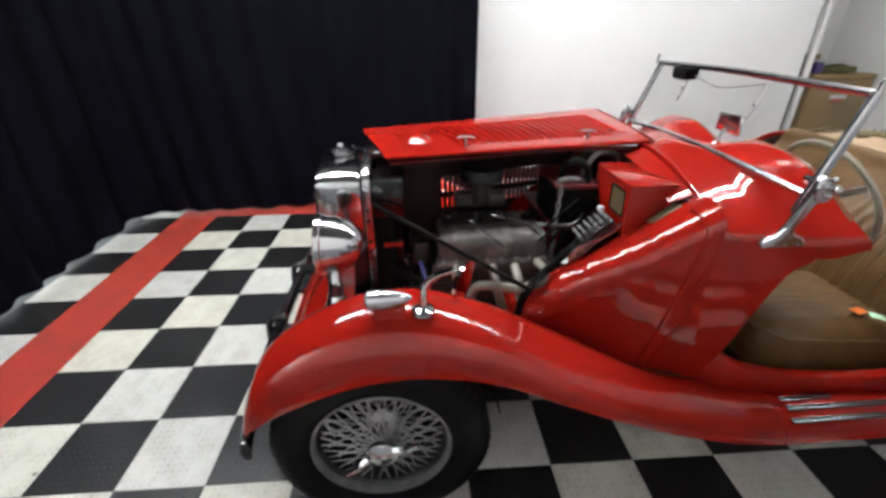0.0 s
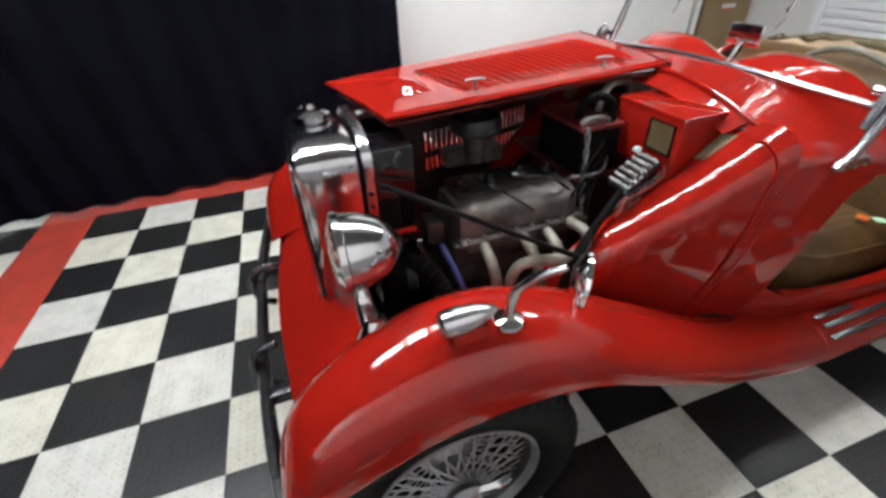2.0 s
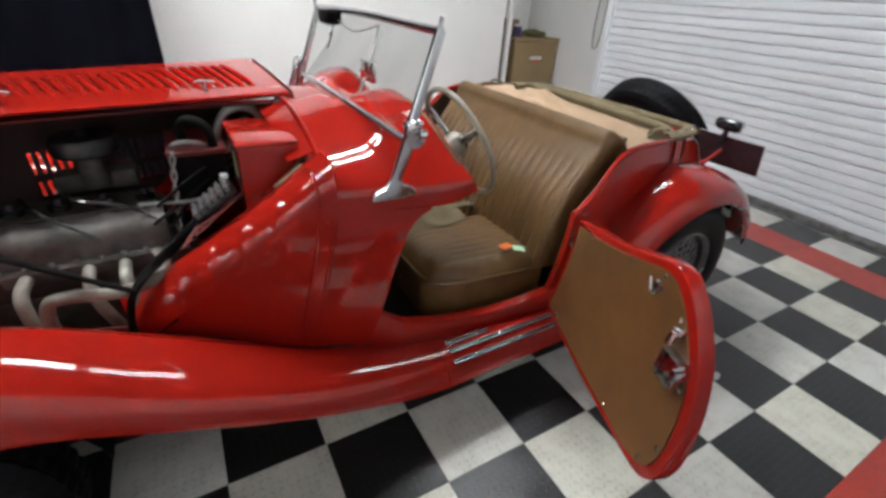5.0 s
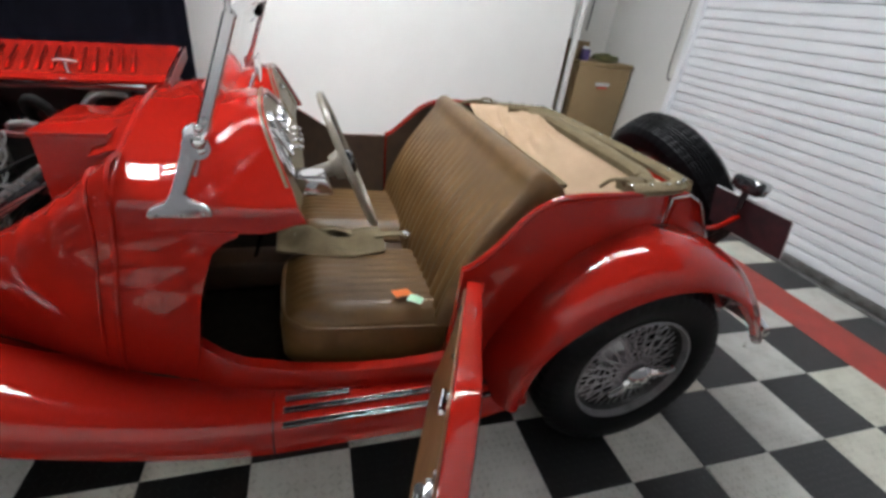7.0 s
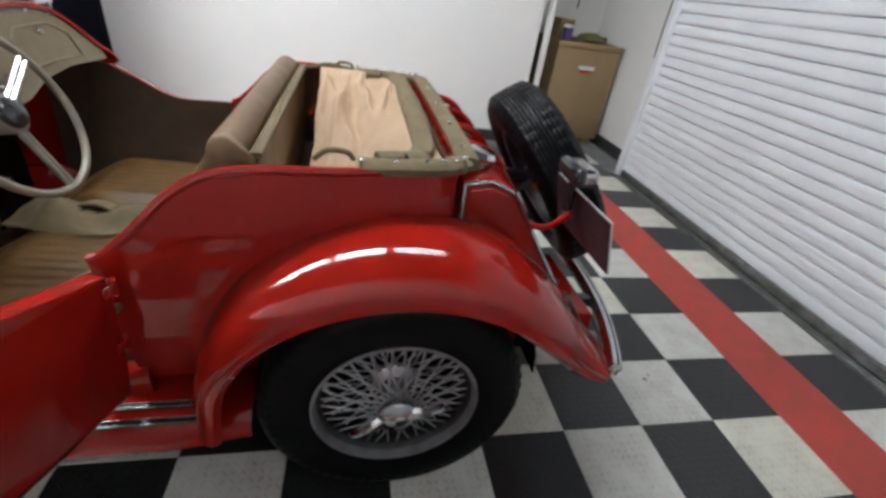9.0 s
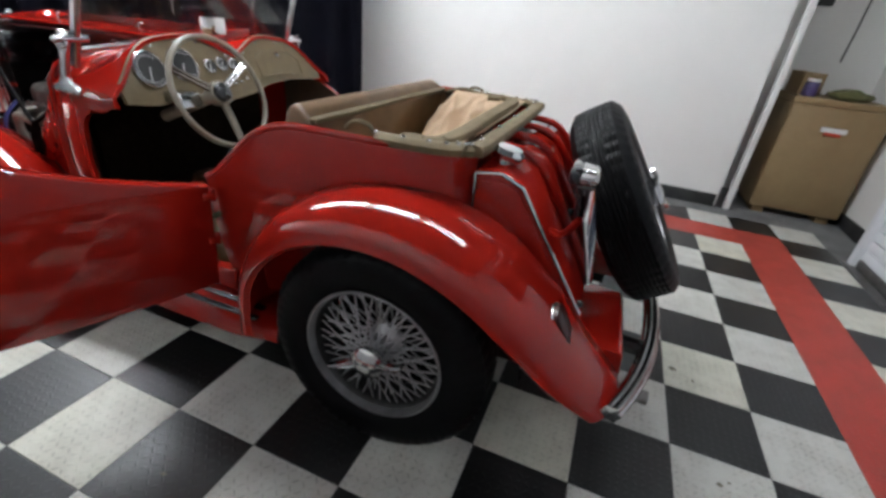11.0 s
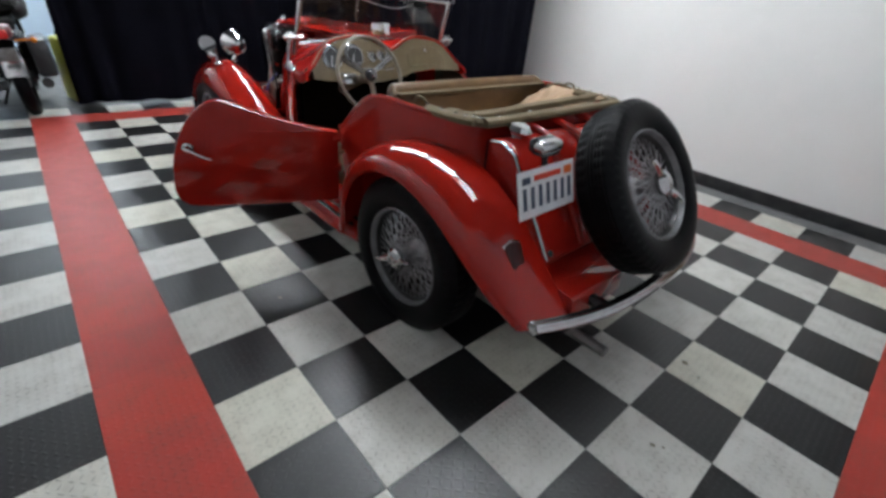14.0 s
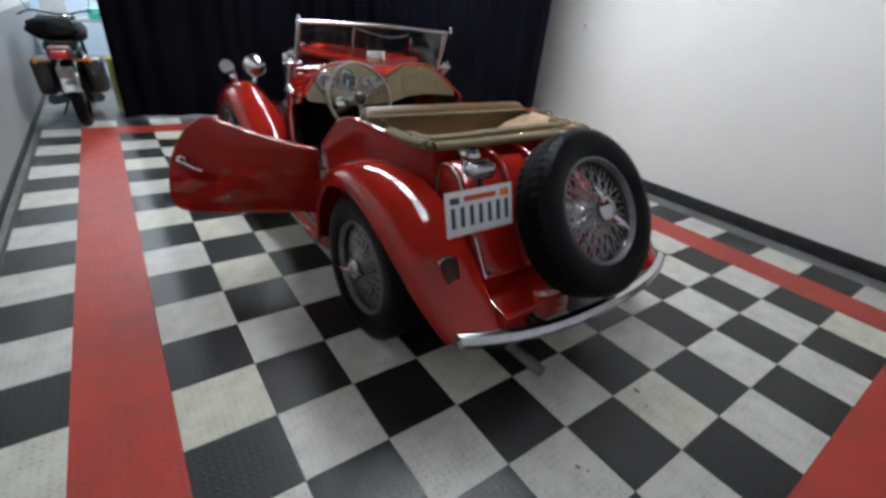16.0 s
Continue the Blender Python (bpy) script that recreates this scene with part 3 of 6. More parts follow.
# chassis, floor and axles
bm = boxed((-0.50, -0.34, 0.20), (2.50, 0.34, 0.235), 0.01)
for s in (-1, 1):
    box(bm, (-0.62, s * 0.36 - 0.03, 0.20), (2.74, s * 0.36 + 0.03, 0.29), 0.008)
part("chassis", bm, BLACK_MATT, car)
bm = bmesh.new()
cyl(bm, (0, -0.56, 0.315), (0, 0.56, 0.315), 0.035)
ball(bm, (0, 0, 0.315), 0.12, (1, 0.8, 1))
part("rear_axle", bm, BLACK_MATT, car)
bm = bmesh.new()
cyl(bm, (2.402, -0.60, 0.316), (2.402, 0.60, 0.316), 0.03)
part("front_axle", bm, BLACK_MATT, car)
part("cabin_floor", boxed((0.35, -0.52, 0.285), (1.40, 0.52, 0.31), 0.005), CARPET, car, "dark worn carpet")


# tub: left quarter, rear panel, right quarter
def quarter_top(a):
    return float(np.interp(a, (-0.25, 0.30, 0.39, 0.46, 0.53, 0.59, 0.63), (0.890, 0.907, 0.897, 0.860, 0.790, 0.735, 0.715)))


def quarter(s):
    rows = side_rows(0.625, 0.02, lambda a: 0.33, quarter_top, s, 30, 12)
    n = 12
    for k in range(1, n + 1):
        t = k / n
        ang = t * math.pi / 2
        row = []
        for j in range(13):
            z = 0.33 + (quarter_top(0.02) - 0.33) * j / 12
            w = half_width(0.02, z)
            y = w - 0.13 * (1 - math.cos(ang))
            row.append((0.02 - 0.17 * math.sin(ang), s * y, z))
        rows.append(row)
    for k in range(1, 7):
        rows.append([(p[0], p[1] * (1 - k / 6), p[2]) for p in rows[n + 30]])
    return rows


for s, nm in ((1, "rear_quarter_panel"), (-1, "rear_quarter_panel")):
    q = part(nm, thick(quarter(s), 0.018), RED, car, "glossy red paint")
    lip = tubed([(a, s * (half_width(a, quarter_top(a)) - 0.006), quarter_top(a)) for a in (0.625, 0.59, 0.53, 0.46, 0.39, 0.30, 0.15, 0.03)], 0.011, 8, 40)
    part("rolled_edge", lip, RED, q)
    trim = side_rows(0.618, 0.05, lambda a: 0.32, lambda a: quarter_top(a) - 0.008, s, 24, 6, 0.021)
    part("inner_trim", thick(trim, 0.004), LEATHER_DARK, q, "dark brown trim board")


# scuttle (cowl) with twin humps over the dashboard
def dash_top(b):
    hump = math.exp(-(((abs(b) - 0.265) / 0.215) ** 4))
    hump += (1 - hump) * 0.36 * math.exp(-((b / 0.18) ** 2))
    return 0.928 + 0.132 * hump - 0.02 * smoothstep(abs(b), 0.44, 0.57)


def cowl_z(a, b):
    t = smoothstep(a, 1.09, 1.33)
    plain = 1.032 - 0.32 * b * b - 0.02 * smoothstep(a, 1.3, 1.5)
    return (1 - t) * (dash_top(b) + 0.01) + t * plain


def dash_skew(b, z):
    """How far the raked dashboard stands forward of the place where it was drawn upright."""
    return 0.45 * (z - 0.93) - 0.022


def cowl():
    rows = []
    for i in range(19):
        a = 1.07 + (1.47 - 1.07) * i / 18
        w = half_width(a, 0.82)
        row = []
        for j in range(41):
            p = -math.pi / 2 + math.pi * j / 40
            b = w * math.sin(p)
            low = 0.82 + 0.03 * (1 - smoothstep(a, 1.07, 1.17))
            z = low + (cowl_z(a, b * 0.97) - low) * max(0.0, math.cos(p)) ** 0.42
            row.append((a + (1 - smoothstep(a, 1.07, 1.36)) * dash_skew(b, z), b, z))
        rows.append(row)
    return thick(rows, 0.012)


part("cowl", cowl(), RED, car, "glossy red scuttle with two humps")


def cowl_low(a):
    return float(np.interp(a, (1.16, 1.19, 1.22, 1.25, 1.273, 1.289, 1.30, 1.33), (0.815, 0.80, 0.772, 0.70, 0.62, 0.505, 0.40, 0.28)))


for s in (1, -1):
    part("cowl_side_panel", thick(side_rows(1.16, 1.47, cowl_low, lambda a: 0.825, s, 30, 10), 0.014), RED, car)
    bead = tubed([(1.475, s * (half_width(1.475, z) + 0.002), z) for z in (0.36, 0.5, 0.65, 0.8, 0.88)], 0.007, 10, 20)
    part("panel_bead", bead, RED, car)
bead = bmesh.new()
tube(bead, [(1.474, half_width(1.47, 0.82) * math.sin(p), 0.82 + (cowl_z(1.47, half_width(1.47, 0.82) * math.sin(p)) - 0.82) * math.cos(p) ** 0.42) for p in [-1.5 + 3.0 * k / 30 for k in range(31)]], 0.0085, 10, 0)
part("panel_bead", bead, RED, car)


# flat flange of the scuttle in front of the bead, running over the top under the bonnet's rear edge
rows = []
for i in range(7):
    a = 1.474 + 0.075 * i / 6
    w = half_width(1.47, 0.82) - 0.10 * (a - 1.474)
    row = []
    for j in range(37):
        p = -0.78 + 1.56 * j / 36
        b = w * math.sin(p)
        row.append((a, b, 0.82 + (cowl_z(1.47, b) - 0.826) * math.cos(p) ** 0.42 - 0.35 * (a - 1.474)))
    rows.append(row)
part("scuttle_flange", thick(rows, 0.004), RED, car, "glossy red scuttle flange")


def shelf_z(a):
    return float(np.interp(a, (1.46, 1.55, 1.65, 1.75, 1.85, 1.92), (0.966, 0.890, 0.795, 0.712, 0.635, 0.570)))


# a second bead with a row of small rivets
for s in (1, -1):
    zt = shelf_z(1.515) + 0.003
    pts = [(1.515, s * (half_width(1.515, z) + 0.006), z) for z in (0.37, 0.5, 0.65, 0.74)]
    pts += [(1.515, s * (half_width(1.515) + 0.007 - 0.07 * (1 - math.cos(g))), zt - 0.07 + 0.07 * math.sin(g)) for g in (0.0, 0.4, 0.8, 1.2, 1.57)]
    pts += [(1.515, s * (half_width(1.515) - 0.12), zt - 0.022)]
    jb = part("joint_bead", tubed(pts, 0.005, 8, 40), RED, car)
    strip = [[(a, p[1] + s * (0.0015 - 0.5 * abs(a - 1.495)), p[2] + (0.002 if p[2] > 0.85 else 0.0)) for a in (1.483, 1.489, 1.501, 1.508)] for p in spline(pts[:-1], 24)]
    part("seam_strip", thick(strip, 0.002), RED_DULL, jb, "dull red recessed seam strip")
    for q in spline([(1.495, p[1] + s * 0.003, p[2] + (0.008 if p[2] > 0.85 else 0.0)) for p in pts], 13)[1:]:
        bm = bmesh.new()
        ball(bm, q, 0.0046, (1, 1, 1), 8)
        part("rivet", bm, RED, jb)


# body panel in front of the bead: side with a shelf that slopes down towards the engine
def shelf_w(a):
    return float(np.interp(a, (1.47, 1.65, 1.92), (0.20, 0.16, 0.085)))


def rib(a):
    return sum(math.exp(-(((a - c) / 0.011) ** 2)) for c in (1.60, 1.67, 1.74, 1.81))


def bay_side(s):
    rows = []
    n = 72
    for i in range(n + 1):
        a = 1.47 + 0.45 * i / n
        w = half_width(a) + 0.004
        zt = shelf_z(a)
        row = [(a, s * (w - 0.05 * ((0.75 - z) / 0.4) ** 2 if z < 0.75 else w), z) for z in np.linspace(0.28, zt - 0.14, 7)]
        for k in range(1, 4):
            row.append((a, s * (w + 0.0045 * rib(a) * k / 3), zt - 0.14 + 0.07 * k / 3))
        for k in range(1, 9):
            g = math.pi / 2 * k / 8
            e = 0.0045 * rib(a)
            row.append((a, s * (w + e * math.cos(g) - 0.07 * (1 - math.cos(g))), zt - 0.07 + (0.07 + e) * math.sin(g)))
        for k in range(1, 6):
            row.append((a, s * (w - 0.07 - (shelf_w(a) - 0.07) * k / 5), zt - 0.022 * (k / 5) ** 1.8))
        row.append((a, s * (w - shelf_w(a) - 0.008), zt - 0.06))
        rows.append(row)
    last = rows[-1]
    for k in (1, 2, 3):
        f = 1 - 0.28 * k / 3
        rows.append([(1.92 + 0.05 * math.sin(k / 3 * 1.57), p[1] * f, p[2] - 0.02 * k / 3) for p in last])
    return thick(rows, 0.01)


for s in (1, -1):
    part("engine_bay_side_panel", bay_side(s), RED, car, "glossy red shaped panel beside the engine bay")
for s in (1, -1):
    rows = [[(a, s * (half_width(a) + 0.004 - f * shelf_w(a)), shelf_z(a) + 0.004 - 0.022 * (max(0.0, f * shelf_w(a) - 0.07) / (shelf_w(a) - 0.07)) ** 1.8) for f in np.linspace(0.72, 0.96, 7)] for a in np.linspace(1.515, 1.585, 8)]
    part("shelf_felt", thick(rows, 0.003), SHELF_TAN, car, "dirty tan felt on the shelf")
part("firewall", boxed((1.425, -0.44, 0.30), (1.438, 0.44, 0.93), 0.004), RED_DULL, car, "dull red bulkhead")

# sill under the door opening
for s in (1, -1):
    rows = []
    for i in range(31):
        a = 0.60 + 0.84 * i / 30
        zt = float(np.interp(a, (0.60, 0.75, 0.90, 1.07, 1.2, 1.26, 1.30, 1.44), (0.375, 0.358, 0.355, 0.362, 0.385, 0.42, 0.44, 0.44)))
        w = half_width(a, 0.45) - 0.022 * smoothstep(a, 1.24, 1.32)
        rows.append([(a, s * (w - 0.02), 0.22), (a, s * (w + 0.002), 0.28), (a, s * w, zt - 0.012), (a, s * (w - 0.008), zt), (a, s * (w - 0.04), zt + 0.004), (a, s * (w - 0.06), zt - 0.03), (a, s * (w - 0.06), 0.28)])
    part("door_sill", thick(rows, 0.006), RED, car, "red door sill with a worn edge")


# wings
def wing_section(a, s, zc, zi, zl, bi, bo):
    """One cross-section of the wing: gentle inner slope, crest a little outside the middle, round outer edge."""
    row = []
    for j in range(27):
        v = j / 26
        if v <= 0.5:
            f = 0.56 * v / 0.5
            z = zi + (zc - zi) * math.sin(math.pi / 2 * v / 0.5) ** 1.35
        else:
            q = math.sin(math.pi / 2 * (v - 0.5) / 0.5)
            f = 0.56 + 0.44 * q
            z = zl + (zc - zl) * max(0.0, 1 - q ** 2.3) ** 0.5
        row.append((a, s * (bi + (bo - bi) * f), z))
    b_end, z_end = row[-1][1], row[-1][2]
    row.append((a, b_end - s * 0.010, z_end - 0.006))
    return row


BOARD = (0.300, 0.290, 0.205, 0.49, 0.700)


WING_CTL = [  # station, crest, inner edge height, lip height, inner, outer
    (2.775, 0.42, 0.38, 0.38, 0.48, 0.69), (2.767, 0.50, 0.41, 0.42, 0.44, 0.71), (2.715, 0.605, 0.45, 0.47, 0.40, 0.722), (2.60, 0.690, 0.51, 0.535, 0.36, 0.725),
    (2.45, 0.750, 0.56, 0.590, 0.34, 0.725), (2.28, 0.757, 0.57, 0.605, 0.335, 0.722), (2.08, 0.690, 0.52, 0.560, 0.33, 0.715), (1.88, 0.570, 0.43, 0.460, 0.31, 0.708),
    (1.68, 0.462, 0.365, 0.362, 0.34, 0.704), (1.48, 0.378, 0.322, 0.285, 0.41, 0.702), (1.28, 0.322, 0.300, 0.228, 0.46, 0.700), (1.125,) + BOARD]


def front_wing(s):
    rows = [wing_section(a, s, zc, zi, zl, bi, bo) for a, zc, zi, zl, bi, bo in spline(WING_CTL, 72)]
    return shell(rows, -0.006 * s)


def rear_wing(s):
    crest = [(0.50, 0.27), (0.475, 0.47), (0.37, 0.665), (0.19, 0.785), (-0.04, 0.815), (-0.26, 0.755), (-0.43, 0.62), (-0.56, 0.475), (-0.665, 0.365)]
    lip = [(0.43, 0.27), (0.395, 0.46), (0.29, 0.60), (0.13, 0.685), (-0.05, 0.70), (-0.22, 0.645), (-0.37, 0.535), (-0.49, 0.425), (-0.60, 0.345)]
    out = [(0.745, 0.53), (0.755, 0.545), (0.768, 0.55), (0.775, 0.545), (0.775, 0.525), (0.770, 0.50), (0.752, 0.48), (0.722, 0.465), (0.685, 0.455)]
    c, l, o = spline(crest, 56), spline(lip, 56), spline(out, 56)
    rows = []
    for p, q, w in zip(c, l, o):
        row = []
        for j in range(20):
            v = math.pi / 2 * j / 19
            f = (1 - math.cos(v)) ** 1.15
            row.append((p[0] + (q[0] - p[0]) * f, s * (w[1] + (w[0] - w[1]) * math.sin(v) ** 0.92), p[1] + (q[1] - p[1]) * f - 0.02 * (1 - math.sin(v)) ** 2))
        r0 = row[-1]
        row.append((r0[0] * 0.97, r0[1] - s * 0.012, r0[2] - 0.006))
        rows.append(row)
    return thick(rows, 0.007)


for s in (1, -1):
    part("front_wing", front_wing(s), RED, car, "glossy red swept front wing")
    part("rear_wing", rear_wing(s), RED, car, "glossy red rounded rear wing")
    # dark oily sealing strip where the body side meets the wing
    pts = []
    for a, zc, zi, zl, bi, bo in spline(WING_CTL, 90):
        if 1.30 < a < 1.93:
            sec = [(p[1], p[2]) for p in wing_section(a, 1, zc, zi, zl, bi, bo)[:14]]
            b = half_width(a, 0.42)
            for _ in range(6):
                z = float(np.interp(b, [p[0] for p in sec], [p[1] for p in sec]))
                b = half_width(a, z) + 0.003
            pts.append((a, s * b, z + 0.003))
    part("wing_seal", tubed(pts, lambda t: 0.0055 + 0.0035 * abs(math.sin(17 * t)) * t, 8, 60), GRIME, car, "black oily sealing strip")
    # dark inner wheel wells
    rows = []
    for i in range(17):
        g = math.pi * i / 16
        rows.append([(0.38 * math.cos(g) - 0.03, s * b, 0.33 + 0.36 * math.sin(g)) for b in (0.45, 0.51, 0.57, 0.62)])
    part("wheel_well", thick(rows, 0.004), BLACK_MATT, car, "matt black wheel well")
    part("inner_well_panel", prism([(0.38 * math.cos(math.pi * i / 16) - 0.03, 0.33 + 0.36 * math.sin(math.pi * i / 16)) for i in range(17)], s * 0.442, s * 0.448), BLACK_MATT, car)
    rows = []
    for i in range(17):
        g = math.pi * i / 16
        rows.append([(2.39 + 0.36 * math.cos(g), s * b, 0.30 + 0.235 * math.sin(g)) for b in (0.36, 0.42, 0.50, 0.58)])
    part("wheel_well", thick(rows, 0.004), BLACK_MATT, car, "matt black wheel well")
    # running board with three bright strips
    rows = []
    for i in range(29):
        a = 1.122 - (1.122 - 0.36) * i / 28
        q = smoothstep(a, 0.56, 0.36)
        rows.append(wing_section(a, s, BOARD[0], BOARD[1], BOARD[2] + 0.02 * q, BOARD[3], BOARD[4] - 0.010 * q ** 1.5))
    rb = part("running_board", shell(rows, -0.006 * s), RED, car, "red running board")
    for b, z, a0, a1 in ((0.601, 0.301, 1.091, 0.915), (0.637, 0.2985, 1.095, 0.445), (0.672, 0.281, 1.098, 0.445)):
        part("tread_strip", boxed((a1, s * b - 0.009, z - 0.004), (a0, s * b + 0.009, z + 0.004), 0.002), BLACK, rb, "black rubber strip")
        for e in (-1, 1):
            part("bright_strip", boxed((a1 - 0.003, s * b + e * 0.0075 - 0.0011, z + 0.003), (a0 + 0.003, s * b + e * 0.0075 + 0.0011, z + 0.0060), 0.0008), CHROME_DULL, rb, "thin polished strip")


# wire wheels
def make_wheel():
    """Spoked wheel, axle along z, outside towards +z."""
    w = new("wheel")
    w.empty_display_size = 0.05
    w.parent = car
    R, hw = 0.325, 0.082
    prof = [(0.205, -0.058), (0.225, -0.074), (0.27, -hw), (0.300, -0.076), (0.316, -0.062)]
    for k in range(-4, 5):
        z = k * 0.0125
        prof += [(R - 0.002 * (k / 4) ** 2, z - 0.0048), (R - 0.002 * (k / 4) ** 2, z + 0.0030), (R - 0.0035, z + 0.0038), (R - 0.0035, z + 0.0064)]
    prof = prof[:-2] + [(0.316, 0.062), (0.300, 0.076), (0.27, hw), (0.225, 0.074), (0.205, 0.058)]
    bm = bmesh.new()
    lathe(bm, prof, n=162, closed=False)
    bmesh.ops.delete(bm, geom=[f for f in bm.faces if len(f.verts) > 4], context="FACES")
    for v in bm.verts:
        if v.co.to_2d().length > 0.31 and 0.012 < abs(v.co.z) < 0.07:
            k = round(math.atan2(v.co.y, v.co.x) * 162 / (2 * math.pi))
            if k % 3 == (0 if v.co.z > 0 else 1):
                v.co.x, v.co.y = v.co.x * 0.9885, v.co.y * 0.9885
    for v in bm.verts:
        r = v.co.to_2d().length
        f = (0.205 + (r - 0.205) * 1.108) / r
        v.co = Vector((v.co.x * f, v.co.y * f, v.co.z * 1.05))
    part("tyre", bm, RUBBER, w, "worn black tyre", 30)
    bm = bmesh.new()
    lathe(bm, [(0.200, -0.064), (0.212, -0.066), (0.219, -0.060), (0.212, -0.050), (0.203, -0.030), (0.201, 0.030), (0.207, 0.054), (0.214, 0.064), (0.213, 0.072), (0.207, 0.074),
               (0.204, 0.064), (0.200, 0.050)], n=56, closed=True)
    part("rim", bm, RIM, w, "dull silver painted rim", 50)
    # barrel is silver like the rim; dark steel stands in for its shade
    bm = bmesh.new()
    lathe(bm, [(0.1995, 0.052), (0.194, 0.046), (0.190, 0.022), (0.190, -0.020), (0.194, -0.045), (0.1995, -0.060)], n=56, closed=True)
    part("rim_barrel", bm, STEEL_DARK, w, "inner face of the rim, coloured dark for its shade", 50)
    bm = bmesh.new()
    lathe(bm, [(0.0, -0.05), (0.055, -0.05), (0.058, -0.02), (0.036, 0.0), (0.032, 0.06), (0.040, 0.068), (0.040, 0.080), (0.0, 0.080)], n=28)
    part("hub", bm, SPOKE, w, "silver hub shell")
    # drum drawn wide and black, doubling as the shade behind the spokes
    bm = bmesh.new()
    lathe(bm, [(0.0, -0.030), (0.150, -0.030), (0.176, -0.036), (0.184, -0.050), (0.184, -0.068), (0.0, -0.068)], n=32)
    part("brake_drum", bm, BLACK_MATT, w, "black brake drum")
    bm = bmesh.new()
    lathe(bm, [(0.0, 0.081), (0.041, 0.081), (0.042, 0.098), (0.030, 0.110), (0.016, 0.116), (0.0, 0.117)], n=24)
    for s in (-1, 1):
        rows = []
        for k in range(9):
            t = k / 8
            x = s * (0.030 + 0.072 * t)
            hh, zz = 0.017 * (1 - 0.62 * t), 0.100 + 0.012 * math.sin(t * 2.2)
            y0 = s * 0.006 * t
            rows.append([(x, y0 - hh, zz - 0.006), (x, y0 - hh * 0.6, zz + 0.005), (x, y0, zz + 0.008), (x, y0 + hh * 0.6, zz + 0.005), (x, y0 + hh, zz - 0.006), (x, y0, zz - 0.009)])
        vs = sheet(bm, rows, False, True)
        bm.faces.new(vs[-1])
        bm.faces.new(vs[0])
    for v in bm.verts:
        v.co.x, v.co.y = v.co.x * 1.18, v.co.y * 1.18
    part("knock_off_nut", bm, CHROME, w, "two-eared polished wheel nut")

    def spoke_mesh(r0, z0, r1, z1, turn):
        b = bmesh.new()
        cyl(b, (r0, 0, z0), (r1 * math.cos(turn), r1 * math.sin(turn), z1), 0.0028, n=6)
        finish(b, 60)
        me = bpy.data.meshes.new("spoke")
        b.to_mesh(me)
        b.free()
        me.materials.append(SPOKE)
        return me

    kinds = [spoke_mesh(0.039, 0.070, 0.189, 0.034, 0.60), spoke_mesh(0.039, 0.066, 0.189, 0.034, -0.60), spoke_mesh(0.055, -0.02, 0.188, 0.006, 0.40), spoke_mesh(0.055, -0.02, 0.188, 0.012, -0.40)]
    for q, me in enumerate(kinds):
        for k in range(20):
            o = new("spoke", me)
            o.parent = w
            o.matrix_basis = Matrix.Rotation(2 * math.pi * (k + q * 0.23) / 20, 4, "Z")
    return w


wheel = make_wheel()
wheel.matrix_basis = pose(0, 0.648, 0.336, -90) @ Matrix.Rotation(0.3, 4, "Z")
copy_thing(wheel, pose(0, -0.648, 0.336, 90) @ Matrix.Rotation(0.7, 4, "Z"))
copy_thing(wheel, pose(2.402, 0.632, 0.322, -90) @ Matrix.Rotation(0.4, 4, "Z") @ Matrix.Scale(0.957, 4))
copy_thing(wheel, pose(2.402, -0.632, 0.322, 90) @ Matrix.Rotation(1.1, 4, "Z") @ Matrix.Scale(0.957, 4))
spare = copy_thing(wheel, Matrix.Translation((-0.586, 0.003, 0.710)) @ Matrix.Rotation(radians(-57), 4, "Y") @ Matrix.Rotation(0.6, 4, "Z"))
spare.name = "spare_wheel"
for o in [c for c in spare.children if c.name.startswith("brake_drum")]:
    bpy.data.objects.remove(o)
bm = bmesh.new()
cyl(bm, (-0.36, 0.0, 0.65), (-0.58, 0.003, 0.71), 0.03)
for s in (-1, 1):
    cyl(bm, (-0.38, s * 0.14, 0.66), (-0.55, s * 0.03, 0.70), 0.012, n=10)
part("spare_carrier", bm, BLACK, car, "black spare wheel carrier")

# rear tank, straps and apron
tank_prof = [(-0.155, 0.60), (-0.155, 0.850), (-0.235, 0.860), (-0.300, 0.832), (-0.525, 0.490), (-0.500, 0.445), (-0.37, 0.435)]
tk = part("fuel_tank", prism(tank_prof, -0.445, 0.445, "xz", 0.014), RED, car, "red slab fuel tank with bright edging")
for s in (1, -1):
    part("edge_trim", tubed([(p[0], s * 0.449, p[1]) for p in ((-0.163, 0.63), (-0.163, 0.843), (-0.232, 0.853), (-0.295, 0.825), (-0.518, 0.495))], 0.005, 8, 0), CHROME, tk, "polished edge trim")
    part("end_panel", prism([(-0.180, 0.64), (-0.180, 0.825), (-0.235, 0.835), (-0.287, 0.815), (-0.498, 0.495), (-0.37, 0.465)], s * 0.443, s * 0.453, "xz", 0.003), RED, tk)
for b in (0.235, 0.05, -0.15, -0.335):
    part("tank_strap", tubed([(-0.13, b, 0.880), (-0.21, b, 0.876), (-0.268, b, 0.862), (-0.324, b, 0.812), (-0.434, b, 0.652), (-0.528, b, 0.505)], 0.0135, 8, 30), RED, tk, "red tubular strap")
bm = bmesh.new()
lathe(bm, [(0, 0), (0.030, 0), (0.030, 0.018), (0.044, 0.020), (0.047, 0.034), (0.036, 0.047), (0, 0.050)], Matrix.Translation((-0.215, 0.350, 0.856)) @ Matrix.Rotation(radians(-12), 4, "Y"), 28)
part("filler_cap", bm, CHROME, tk, "round chrome filler cap")
